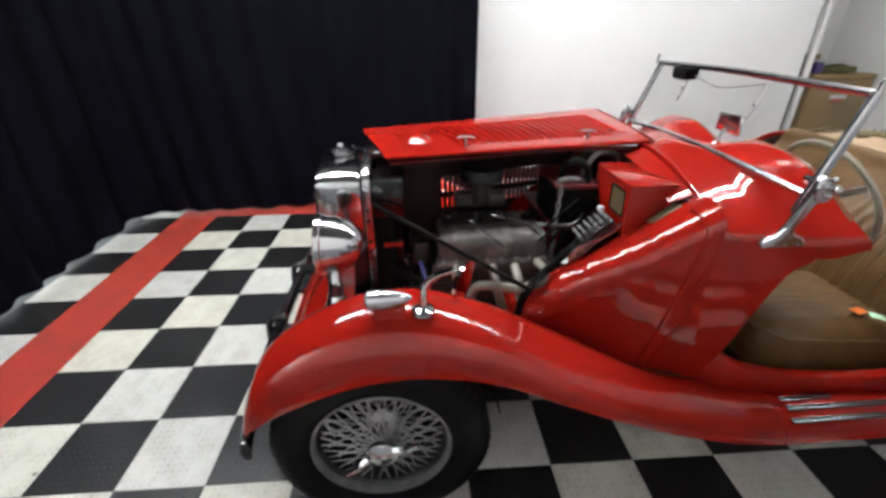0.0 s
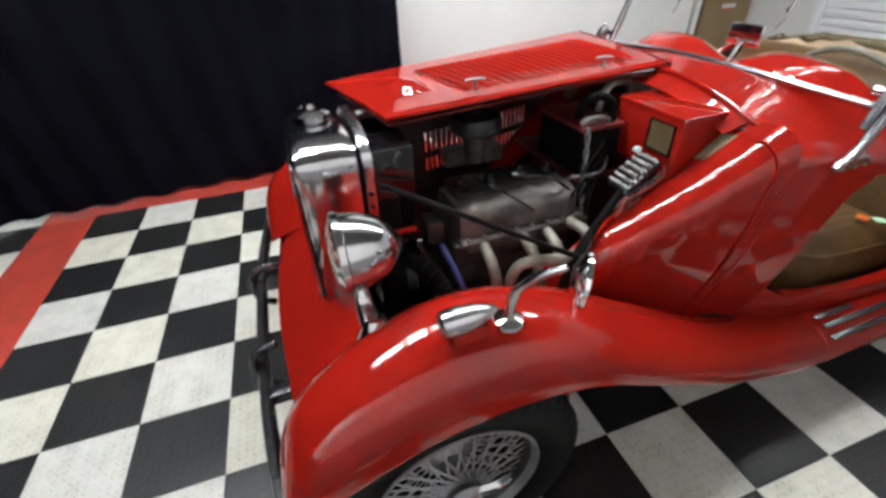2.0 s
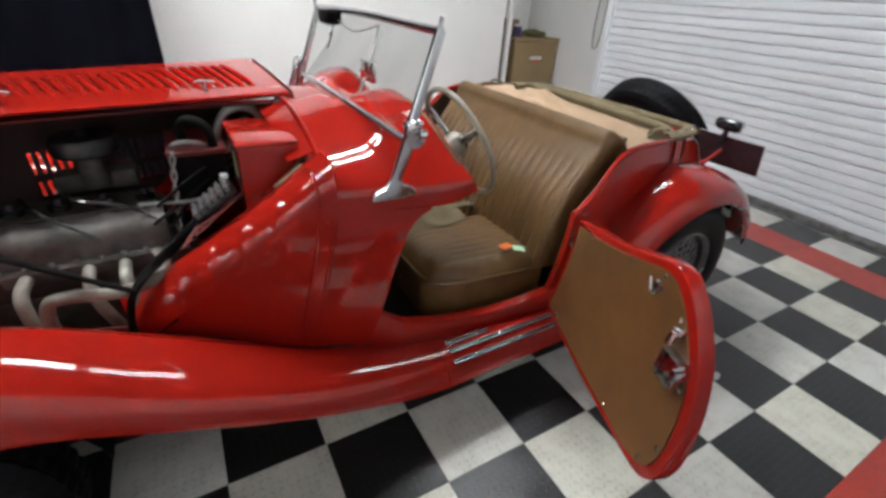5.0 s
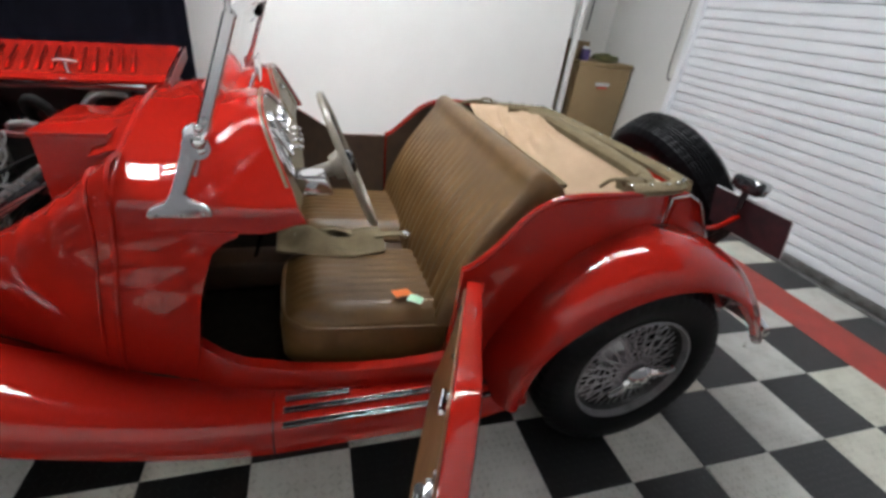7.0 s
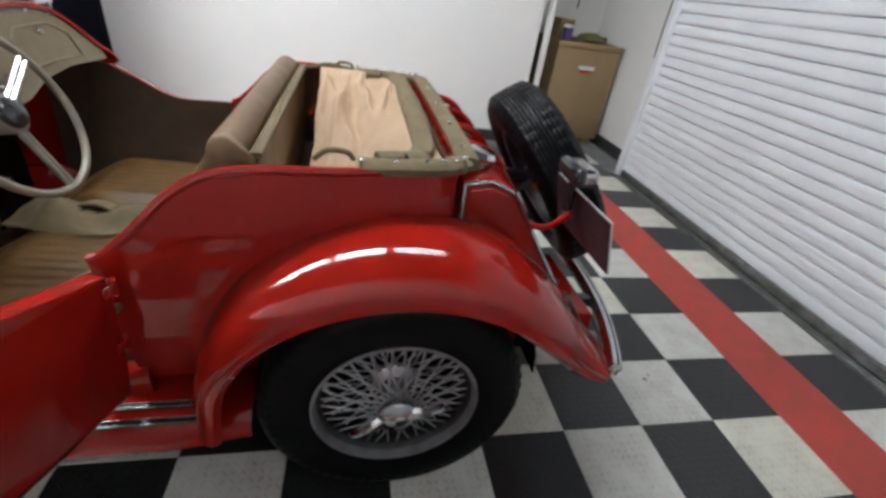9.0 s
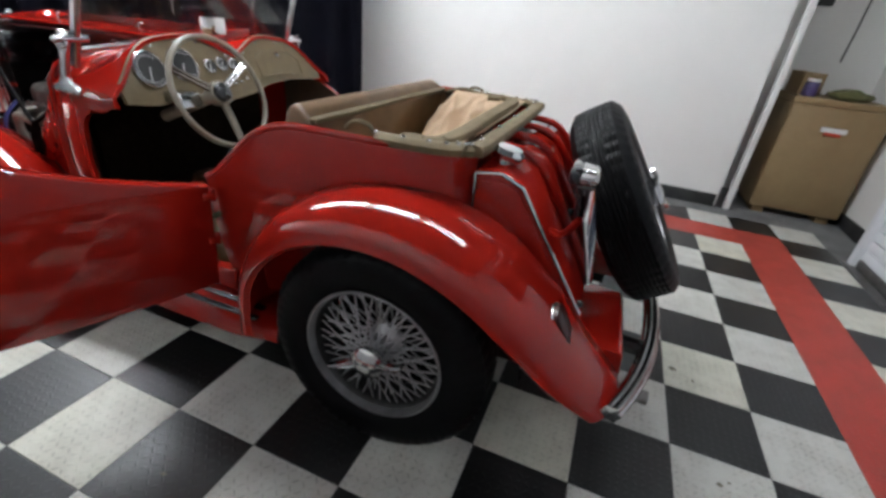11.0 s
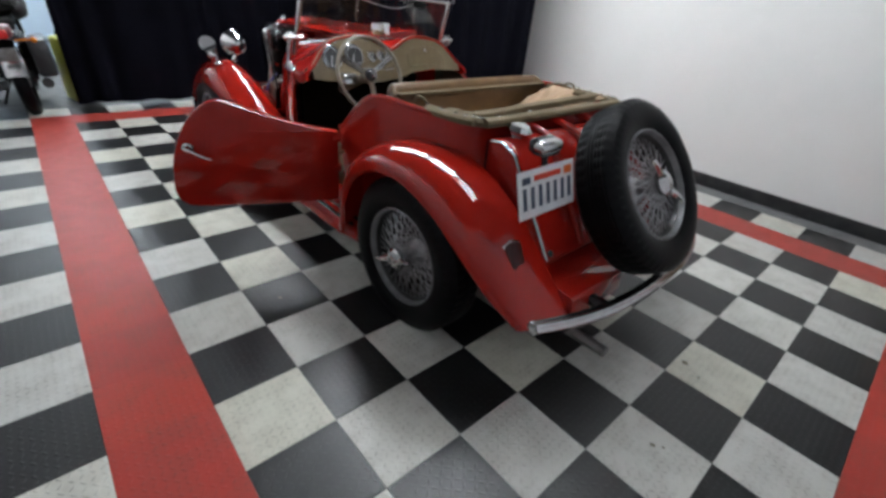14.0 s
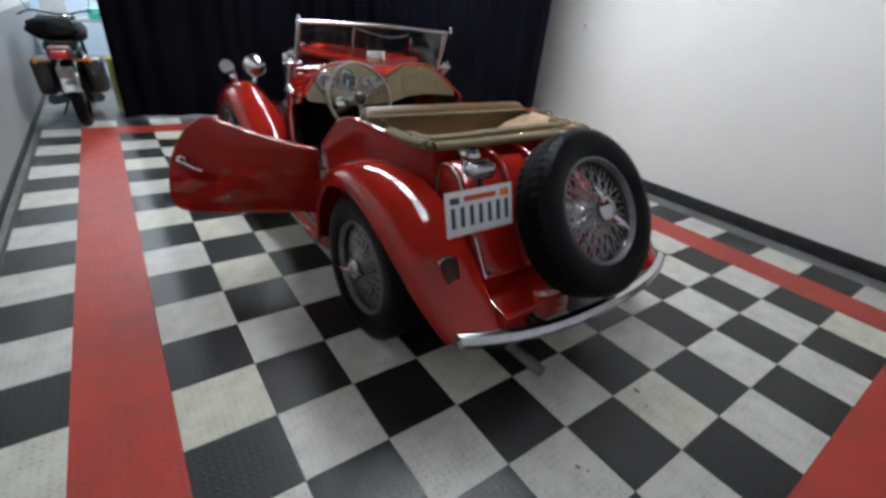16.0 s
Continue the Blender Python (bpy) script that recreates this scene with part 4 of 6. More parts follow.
# apron: two flat-topped lobes, cut back in the middle for the spare wheel
ap_near = [(-0.36, 0.50), (-0.44, 0.485), (-0.475, 0.445), (-0.505, 0.428), (-0.56, 0.421), (-0.652, 0.413), (-0.664, 0.403), (-0.672, 0.320), (-0.655, 0.31), (-0.36, 0.31)]
ap_mid = [(-0.36, 0.49), (-0.44, 0.475), (-0.475, 0.436), (-0.505, 0.419), (-0.545, 0.414), (-0.552, 0.402), (-0.556, 0.322), (-0.36, 0.315)]
bm = prism(ap_near, 0.10, 0.457, "xz", 0.006)
for lo, hi, prof in ((-0.457, -0.20, ap_near), (-0.202, 0.102, ap_mid)):
    extra = prism(prof, lo, hi, "xz", 0.006)
    me = bpy.data.meshes.new("lobe")
    extra.to_mesh(me)
    extra.free()
    bm.from_mesh(me)
    bpy.data.meshes.remove(me)
part("rear_apron", bm, RED, car, "red stepped rear apron under the tank", 25)
for sd in (1, -1):
    part("apron_joint", tubed([(-0.505, sd * 0.459, 0.426), (-0.58, sd * 0.459, 0.416), (-0.655, sd * 0.458, 0.410)], 0.004, 6, 8), RED, car)
    bm = bmesh.new()
    cyl(bm, (-0.36, sd * 0.41, 0.50), (-0.50, sd * 0.41, 0.515), 0.010, n=10)
    ball(bm, (-0.512, sd * 0.425, 0.515), 0.012, (1, 1, 1), 10)
    part("tank_bolt", bm, STEEL_DARK, car, "dull tank bolt")
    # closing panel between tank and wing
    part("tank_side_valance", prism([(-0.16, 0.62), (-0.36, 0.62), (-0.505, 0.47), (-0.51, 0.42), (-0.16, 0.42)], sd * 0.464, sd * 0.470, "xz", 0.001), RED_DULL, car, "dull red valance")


def bumper(x_mid, x_end, half, z, s, deep=0.036, wide=0.018, ridge=0.05):
    """A bowed bumper bar with a rounded section."""
    rows = []
    for i in range(41):
        t = -1 + 2 * i / 40
        b = half * math.sin(t * math.pi / 2) if abs(t) < 0.999 else half * t
        bow = abs(b / half) ** 2.6
        x = x_mid + (x_end - x_mid) * bow
        end = math.sqrt(max(0.0, 1 - max(0.0, (abs(t) - 0.93) / 0.07) ** 2)) if abs(t) > 0.93 else 1.0
        hgt, dep = deep * (0.35 + 0.65 * end), wide * (0.35 + 0.65 * end)
        row = []
        for k in range(36):
            g = 2 * math.pi * k / 36
            row.append((x + s * dep * (1 + ridge * math.cos(6 * g)) * math.cos(g), b, z + hgt * (1 + ridge * math.cos(6 * g)) * math.sin(g)))
        rows.append(row)
    bm = bmesh.new()
    vs = sheet(bm, rows, False, True)
    bm.faces.new(vs[0])
    bm.faces.new(vs[-1])
    return bm


bp_ = part("rear_bumper", bumper(-0.765, -0.642, 0.660, 0.368, -1, 0.027, 0.025, 0.10), CHROME, car, "curved chrome rear bumper")
for s in (1, -1):
    part("bumper_bracket", boxed((-0.735, s * 0.33 - 0.02, 0.345), (-0.55, s * 0.33 + 0.02, 0.385), 0.005), BLACK, bp_, "black bracket")
fb = part("front_bumper", bumper(2.825, 2.775, 0.715, 0.365, 1), BLACK, car, "curved glossy black front bumper")
for s in (1, -1):
    part("bumper_bracket", boxed((2.66, s * 0.30 - 0.02, 0.345), (2.815, s * 0.30 + 0.02, 0.385), 0.005), BLACK, fb, "black bracket")
    part("overrider", tubed([(2.79, s * 0.20, 0.29), (2.84, s * 0.20, 0.32), (2.845, s * 0.20, 0.38), (2.83, s * 0.20, 0.44), (2.77, s * 0.20, 0.455)], 0.013, 10, 16), BLACK, fb, "black overrider")
bm = bmesh.new()
tube(bm, [(0.2, 0.34, 0.20), (-0.3, 0.35, 0.20), (-0.79, 0.35, 0.20)], 0.023, 14, 12)
part("exhaust_pipe", bm, STEEL, car, "dull steel tailpipe")

# tail lamps, plate and its lamp
for s in (1, -1):
    m = pose(-0.460, s * 0.592, 0.530, 0, -58, -s * 4)
    shape = [(-0.072, 0.0), (-0.046, 0.038), (0.050, 0.042), (0.064, 0.0), (0.050, -0.042), (-0.046, -0.038)]
    bm = prism(shape, 0.0, 0.022, "xy", 0.005)
    bmesh.ops.transform(bm, matrix=m, verts=bm.verts[:])
    tl = part("tail_lamp", bm, CHROME, car, "chrome framed tail lamp")
    bm = prism([(x * 0.88, y * 0.86) for x, y in shape], 0.016, 0.034, "xy", 0.007)
    bmesh.ops.transform(bm, matrix=m, verts=bm.verts[:])
    part("lens", bm, LAMP_RED, tl, "dark red lens")
bm = bmesh.new()
tube(bm, [(-0.37, 0.38, 0.70), (-0.42, 0.44, 0.72), (-0.455, 0.485, 0.79)], 0.010, 8, 12)
part("plate_bracket", bm, RED, car, "red plate bracket")
PM = Matrix.Translation((-0.484, 0.496, 0.776)) @ Matrix.Rotation(radians(0.5), 4, "Z") @ Matrix.Rotation(radians(16), 4, "Y")
pl = part("number_plate", boxed((-0.003, -0.152, -0.076), (0.0, 0.152, 0.076), 0.001), PLATE_WHITE, car, "white number plate with dark blue marks", matrix=PM)
part("plate_back", boxed((0.001, -0.150, -0.074), (0.004, 0.150, 0.074)), PLATE_BACK, pl, "dull dark plate back")
for k in range(7):
    y = 0.122 - k * 0.0407
    part("mark_bar", boxed((-0.0045, y - 0.0085, -0.048), (-0.0031, y + 0.0085, 0.022)), INK_BLUE, pl, "dark blue bar")
part("mark_bar", boxed((-0.0045, -0.072, 0.038), (-0.0031, 0.072, 0.056)), INK_RED, pl, "thin red bar")
part("sticker", boxed((-0.0045, -0.135, 0.034), (-0.0031, -0.092, 0.060)), STICKER_ORANGE, pl, "orange sticker")
part("sticker", boxed((-0.0045, 0.092, 0.034), (-0.0031, 0.132, 0.056)), INK_BLUE, pl, "blue sticker")
bm = bmesh.new()
box(bm, (-0.475, 0.43, 0.888), (-0.412, 0.54, 0.928), 0.017, None, 4)
pm_ = part("plate_lamp", bm, CHROME, car, "chrome domed plate lamp")
bm = boxed((-0.468, 0.44, 0.878), (-0.42, 0.53, 0.891), 0.004)
cyl(bm, (-0.448, 0.47, 0.79), (-0.437, 0.48, 0.885), 0.012, n=10)
box(bm, (-0.440, 0.427, 0.885), (-0.406, 0.543, 0.931), 0.015, None, 3)
part("lamp_foot", bm, BLACK, pm_, "black lamp housing and stalk")

# radiator shell
sh = []
for k in range(25):
    g = math.pi * k / 24
    sh.append((0.19 * math.cos(g) if 0 < k < 24 else 0.19 * (1 if k == 0 else -1), 0.92 + 0.085 * math.sin(g) ** 0.6))
sh = [(0.165, 0.48)] + sh + [(-0.165, 0.48)]
rad = part("radiator_shell", prism(sh, 2.450, 2.610, "yz", 0.03), CHROME, car, "polished chrome radiator shell")
part("grille", prism([(p[0] * 0.80, 0.50 + (p[1] - 0.48) * 0.86) for p in sh], 2.607, 2.615, "yz"), BLACK, rad, "black grille")
for k in range(-8, 9):
    part("grille_slat", boxed((2.614, k * 0.0155 - 0.0025, 0.52), (2.622, k * 0.0155 + 0.0025, 0.90 - 0.0006 * k * k)), CHROME, rad, "thin vertical slat")
flange = [(p[0] * 1.02, 0.48 + (p[1] - 0.48) * 1.012) for p in sh]
part("shell_flange", prism(flange, 2.424, 2.449, "yz", 0.003), CHROME_DULL, rad, "drilled bright flange")
for z in (0.58, 0.62, 0.70, 0.74, 0.82, 0.86):
    bm = bmesh.new()
    cyl(bm, (2.437, 0.160 + 0.0255 * (z - 0.48) / 0.44, z), (2.437, 0.1735 + 0.0255 * (z - 0.48) / 0.44, z), 0.006, n=10)
    part("flange_hole", bm, BLACK_MATT, rad, "dark drilled hole")
bm = bmesh.new()
lathe(bm, [(0, 0), (0.034, 0), (0.038, 0.012), (0.048, 0.014), (0.048, 0.028), (0.03, 0.036), (0.014, 0.040), (0.012, 0.052), (0, 0.055)], Matrix.Translation((2.535, 0, 0.995)), 28)
part("filler_cap", bm, CHROME, rad, "chrome radiator cap")
part("header_tank", boxed((2.315, -0.15, 0.82), (2.423, 0.172, 0.962), 0.007), TANK_BLACK, car, "glossy black header tank")
part("radiator_core", boxed((2.36, -0.16, 0.42), (2.423, 0.16, 0.819), 0.004), BLACK_MATT, car, "black radiator core")
rows = []
for i in range(13):
    t = i / 12
    rows.append([(2.50 + 0.25 * t + 0.015 * math.cos(b * 5), b, 0.565 - 0.17 * t + 0.025 * math.sin(t * 3)) for b in np.linspace(-0.47, 0.47, 17)])
part("front_apron", thick(rows, 0.006), RED, car, "red front apron between the wings")
for s in (1, -1):
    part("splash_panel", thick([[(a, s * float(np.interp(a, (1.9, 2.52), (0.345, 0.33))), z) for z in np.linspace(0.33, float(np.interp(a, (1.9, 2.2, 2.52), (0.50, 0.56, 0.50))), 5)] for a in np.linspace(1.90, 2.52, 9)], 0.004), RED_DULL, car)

# headlamps, side lamps, mirror
for s in (1, -1):
    m = Matrix.Translation((2.552, s * 0.412, 0.850)) @ Matrix.Rotation(radians(90), 4, "Y") @ Matrix.Diagonal((0.90, 0.90, 0.82, 1.0))
    bm = bmesh.new()
    lathe(bm, [(0.0, -0.160), (0.012, -0.158), (0.045, -0.138), (0.075, -0.10), (0.090, -0.05), (0.095, -0.012), (0.100, -0.008), (0.101, 0.008), (0.094, 0.012)], m, 36)
    hl = part("headlamp", bm, CHROME, car, "chrome bullet headlamp")
    bm = bmesh.new()
    lathe(bm, [(0.094, 0.010), (0.075, 0.020), (0.045, 0.028), (0.0, 0.031)], m, 36)
    part("lens", bm, GLASS_MIRROR, hl, "clear fluted lens")
    bm = bmesh.new()
    tube(bm, [(2.525, s * 0.417, 0.77), (2.525, s * 0.44, 0.72), (2.52, s * 0.485, 0.70)], lambda t: 0.014 + 0.014 * t, 12, 12)
    cyl(bm, (2.515, s * 0.49, 0.675), (2.515, s * 0.488, 0.725), 0.045, 0.020, 20)
    part("bracket", bm, CHROME, hl, "curved chrome bracket")
    m = Matrix.Translation((2.41, s * 0.628, 0.790)) @ Matrix.Rotation(radians(93), 4, "Y")
    bm = bmesh.new()
    lathe(bm, [(0.0, 0.0), (0.025, 0.0), (0.028, -0.008), (0.028, -0.035), (0.023, -0.070), (0.013, -0.100), (0.004, -0.114), (0, -0.115)], m, 24)
    sl = part("side_lamp", bm, CHROME_DULL, car, "worn chrome torpedo side lamp")
    bm = bmesh.new()
    lathe(bm, [(0.024, 0.001), (0.018, 0.006), (0.0, 0.008)], m, 24)
    part("lens", bm, CHROME_DULL, sl, "pale lens")
    part("lamp_base", boxed((2.315, s * 0.628 - 0.016, 0.690), (2.395, s * 0.628 + 0.016, 0.775), 0.006), RED, sl, "red pedestal")
    bm = bmesh.new()
    lathe(bm, [(0.0, 0), (0.032, 0), (0.030, 0.008), (0.013, 0.016), (0.0, 0.017)], Matrix.Translation((2.270, s * 0.625, 0.748)), 20)
    tube(bm, [(2.270, s * 0.625, 0.75), (2.263, s * 0.632, 0.825), (2.235, s * 0.655, 0.872), (2.195, s * 0.685, 0.905)], lambda t: 0.012 - 0.004 * t, 10, 14)
    wm = part("wing_mirror", bm, CHROME, car, "chrome wing mirror on a bent stalk")
    bm = bmesh.new()
    lathe(bm, [(0.0, 0.02), (0.03, 0.016), (0.050, 0.004), (0.052, -0.003), (0.0, -0.004)], Matrix.Translation((2.175, s * 0.705, 0.885)) @ Matrix.Rotation(radians(-32 * s), 4, "Z") @ Matrix.Rotation(radians(82), 4, "Y"), 28)
    part("mirror_head", bm, GLASS_MIRROR, wm, "round mirror head")

# bonnet: far half closed, near half folded over on top of it
def hinge(a):
    return (a, 0.0, 1.004 - 0.004 * (a - 1.46))


def bonnet_far(inset=0.0):
    bm = bmesh.new()
    rows = []
    n = 88
    for i in range(n + 1):
        a = 1.445 + (2.423 - 1.445) * i / n
        w = float(np.interp(a, (1.44, 1.7, 2.0, 2.43), (0.475, 0.395, 0.300, 0.188))) - inset
        row = []
        for k in range(11):
            g = math.pi / 2 * k / 10
            row.append((a, -w * math.sin(g) ** 0.9, 0.87 + (hinge(a)[2] - inset - 0.87) * math.cos(g) ** 0.55))
        for z in np.linspace(0.85, 0.56, 13):
            row.append((a, -w - 0.004, float(z)))
        rows.append(row)
    vs = [[bm.verts.new(p) for p in row] for row in rows]
    for i in range(n):
        a = rows[i][0][0]
        for j in range(len(rows[0]) - 1):
            slot = (12 <= j <= 14 or 16 <= j <= 17) and i % 2 == 1 and 1.66 < a < 2.16
            if not slot:
                bm.faces.new((vs[i][j], vs[i + 1][j], vs[i + 1][j + 1], vs[i][j + 1]))
    bmesh.ops.recalc_face_normals(bm, faces=bm.faces[:])
    bmesh.ops.solidify(bm, geom=bm.faces[:], thickness=0.004)
    return bm


bonnet = part("bonnet_far_side", bonnet_far(), RED, car, "closed half of the red louvred bonnet")
# dark inner skin stands in for the shade inside the engine bay
part("inner_face", bonnet_far(0.008), BAY_SHADE, bonnet, "inner face coloured dark for the bay shade")
R1, R2, F1, F2 = Vector((1.392, 0.009, 1.030)), Vector((1.432, -0.454, 1.068)), Vector((2.370, 0.137, 1.026)), Vector((2.470, -0.169, 1.055))


def folded(u, v, lift=0.0):
    """A point of the folded panel: u from the rear to the front, v from the near edge to the far one."""
    p = R1.lerp(F1, u).lerp(R2.lerp(F2, u), v)
    p.z += 0.004 * math.sin(math.pi * v) + lift - 0.003 * smoothstep(0.02 - v, 0.0, 0.02)
    return p


rows = [[folded(i / 30, j / 24) for j in range(25)] for i in range(31)]
bn = part("bonnet_near_side", thick(rows, 0.006), RED, car, "red louvred bonnet half folded up on top")
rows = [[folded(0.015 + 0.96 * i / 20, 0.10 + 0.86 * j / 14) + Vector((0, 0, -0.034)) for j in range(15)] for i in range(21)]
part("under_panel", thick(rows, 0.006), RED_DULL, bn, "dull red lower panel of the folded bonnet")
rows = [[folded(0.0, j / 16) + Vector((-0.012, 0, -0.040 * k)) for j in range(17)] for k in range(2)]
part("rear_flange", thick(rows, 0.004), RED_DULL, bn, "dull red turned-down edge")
for k in range(21):
    u = 0.10 + 0.63 * k / 20
    rows, slot = [], []
    for i in range(13):
        t = i / 12
        v, du = 0.16 + 0.66 * t, 0.036 * (t - 0.5)
        h = 0.0090 * min(1.0, 1.9 * math.sin(math.pi * min(max(t, 0.004), 0.996))) ** 0.8
        rows.append([folded(u + du + 0.0105 * q, v, 0.0035 + h * (1 - q ** 2.4)) for q in (0.0, 0.3, 0.55, 0.75, 0.9, 1.0)])
        slot.append([folded(u + du + 0.0004, v, 0.0036), folded(u + du + 0.0004, v, 0.0026 + h)])
    lv = part("louvre", thick(rows, 0.0008), RED, bn)
    # black face drawn into each opening for its shade
    part("louvre_opening", thick(slot, 0.0004), BLACK_MATT, lv, "black face for the shade in the louvre opening")
for u, v in ((0.235, 0.12), (0.70, 0.16)):
    p = folded(u, v)
    bm = bmesh.new()
    cyl(bm, p, p + Vector((0, 0, 0.028)), 0.005, n=10)
    q = p + Vector((0, 0, 0.030))
    tube(bm, [q + Vector((-0.030, 0.003, -0.002)), q + Vector((-0.015, 0.002, 0.001)), q + Vector((0.015, -0.002, 0.001)), q + Vector((0.030, -0.003, -0.002))], lambda t: 0.003 + 0.0025 * math.sin(math.pi * t), 8, 12)
    part("bonnet_handle", bm, CHROME, bn, "chrome T handle")
bm = bmesh.new()
rows = []
for i in range(13):
    t = i / 12
    rows.append([folded(0.80 + 0.11 * t, 0.30 + 0.34 * j / 10, 0.002 + 0.022 * math.sin(math.pi * t) ** 0.8 * math.sin(math.pi * j / 10)) for j in range(11)])
sheet(bm, rows)
part("teardrop_bulge", bm, RED, bn)
bm = bmesh.new()
tube(bm, [(1.44, 0.0, 1.010), (2.42, 0.0, 1.006)], 0.008, 8, 0)
part("piano_hinge", bm, CHROME_DULL, bonnet, "bright hinge rod")

# engine bay
eng = part("engine_block", boxed((1.78, -0.12, 0.28), (2.27, 0.20, 0.569), 0.015), ENGINE_DARK, car, "oily dark engine block")
part("cylinder_head", boxed((1.80, -0.09, 0.57), (2.26, 0.20, 0.639), 0.010), ENGINE_DARK, eng)
rows = []
for i in range(25):
    a = 1.845 + 0.385 * i / 24
    w = 0.115 * (1 - 0.10 * abs(2 * i / 24 - 1) ** 8)
    rib = 0.006 * (1 if (i % 6) in (2, 3) else 0)
    rows.append([(a, 0.075 + (w + rib) * math.copysign(abs(math.cos(g)) ** 0.45, math.cos(g)), 0.640 + (0.098 + rib) * max(0.0, math.sin(g)) ** 0.35) for g in [math.pi * k / 16 for k in range(17)]])
bm = bmesh.new()
vs = sheet(bm, rows)
bm.faces.new(vs[0])
bm.faces.new(vs[-1])
part("valve_cover", bm, ENGINE_GREY, eng, "stained grey alloy valve cover")
bm = bmesh.new()
box(bm, (1.835, -0.06, 0.636), (2.24, 0.212, 0.650), 0.003)
part("cover_gasket_flange", bm, ENGINE_GREY, eng)
part("cover_top_plate", boxed((1.865, -0.03, 0.736), (2.21, 0.105, 0.748), 0.004), ENGINE_DARK, eng, "oily dark top plate")
for a in (1.885, 1.985, 2.085, 2.185):
    bm = bmesh.new()
    lathe(bm, [(0, 0), (0.026, 0), (0.026, 0.012), (0.012, 0.018), (0.010, 0.034), (0, 0.036)], Matrix.Translation((a, 0.055, 0.747)), 16)
    part("plug_cap", bm, BLACK, eng, "black cap")
bm = bmesh.new()
box(bm, (1.92, -0.10, 0.70), (2.14, -0.02, 0.76), 0.01)
cyl(bm, (2.03, -0.02, 0.72), (2.03, -0.02, 0.83), 0.04)
part("carburettor", bm, ENGINE_GREY, eng, "grey carburettor")
bm = bmesh.new()
lathe(bm, [(0, 0.83), (0.085, 0.83), (0.092, 0.838), (0.092, 0.872), (0.084, 0.884), (0.02, 0.888), (0.008, 0.90), (0, 0.90)], Matrix.Translation((2.03, -0.02, 0)), 32)
part("air_cleaner", bm, STEEL_DARK, eng, "round dark grey air cleaner")
for pts in ([(2.172, 0.205, 0.612), (2.177, 0.268, 0.600), (2.172, 0.295, 0.552), (2.162, 0.295, 0.45), (2.14, 0.275, 0.30)],
            [(2.042, 0.205, 0.612), (2.042, 0.262, 0.595), (2.032, 0.290, 0.545), (2.007, 0.285, 0.45), (1.99, 0.265, 0.30)],
            [(1.962, 0.205, 0.612), (1.962, 0.268, 0.595), (1.957, 0.293, 0.545), (1.942, 0.293, 0.45), (1.94, 0.265, 0.30)],
            [(1.880, 0.205, 0.622), (1.868, 0.275, 0.622), (1.895, 0.314, 0.602), (1.975, 0.326, 0.590), (2.075, 0.326, 0.606), (2.122, 0.320, 0.590), (2.136, 0.308, 0.50), (2.115, 0.288, 0.33)]):
    part("exhaust_runner", tubed(pts, 0.0158, 12, 34), HEADER_PIPE, eng, "pale heat-stained exhaust pipe")
part("header_flange", boxed((1.84, 0.196, 0.59), (2.22, 0.208, 0.635), 0.003), ENGINE_GREY, eng)
bm = bmesh.new()
lathe(bm, [(0, -0.03), (0.055, -0.03), (0.06, -0.02), (0.05, 0), (0.06, 0.02), (0.055, 0.03), (0, 0.03)], Matrix.Translation((2.30, 0.05, 0.50)) @ Matrix.Rotation(radians(90), 4, "Y"), 24)
part("pulley", bm, ENGINE_DARK, eng, "oily dark pulley")
for k in range(5):
    m = Matrix.Translation((2.345, 0.02, 0.58)) @ Matrix.Rotation(2 * math.pi * k / 5, 4, "X") @ Matrix.Rotation(radians(25), 4, "Z")
    part("fan_blade", boxed((-0.004, -0.03, 0.03), (0.004, 0.03, 0.15), 0.002, m), BLACK, eng, "black fan blade")
bm = bmesh.new()
cyl(bm, (2.18, 0.245, 0.45), (2.30, 0.245, 0.45), 0.055)
cyl(bm, (2.30, 0.245, 0.45), (2.325, 0.245, 0.45), 0.038)
part("alternator", bm, ENGINE_DARK, eng, "dark grimy alternator")
bm = bmesh.new()
tube(bm, [(2.39, 0.13, 0.60), (2.33, 0.22, 0.57), (2.30, 0.27, 0.46), (2.32, 0.28, 0.33)], lambda t: 0.026 + 0.0035 * math.sin(t * 140), 12, 90)
part("radiator_hose", bm, BLACK_MATT, eng, "ribbed black rubber hose")
part("blue_hose", tubed([(2.30, 0.20, 0.66), (2.275, 0.29, 0.58), (2.25, 0.32, 0.45), (2.26, 0.31, 0.33)], 0.008, 8, 24), HOSE_BLUE, eng, "thin dark blue hose")
part("thermostat_housing", boxed((2.265, 0.06, 0.62), (2.32, 0.14, 0.70), 0.015), ENGINE_DARK, eng, "oily dark housing")
part("stay_rod", tubed([(2.415, 0.205, 0.885), (1.904, 0.372, 0.630)], 0.0078, 10, 0), BLACK_MATT, car, "slim black stay rod")
part("red_reflector_bracket", boxed((2.325, 0.17, 0.712), (2.392, 0.180, 0.729), 0.003), RED, car)
random.seed(4)
for k in range(4):
    pts = [(1.455, 0.0 + 0.03 * k, 0.90 + random.uniform(-0.03, 0.03)), (1.60, 0.02 + 0.012 * k, 0.87 + random.uniform(-0.05, 0.03)), (1.70, 0.12 + 0.012 * k, 0.80 + random.uniform(-0.05, 0.05)), (1.80 + 0.02 * k, 0.20, 0.76 + random.uniform(-0.06, 0.04))]
    part("wire", tubed(pts, 0.005, 6, 20), BLACK_MATT if k != 3 else STEEL, car, "loose engine wire")
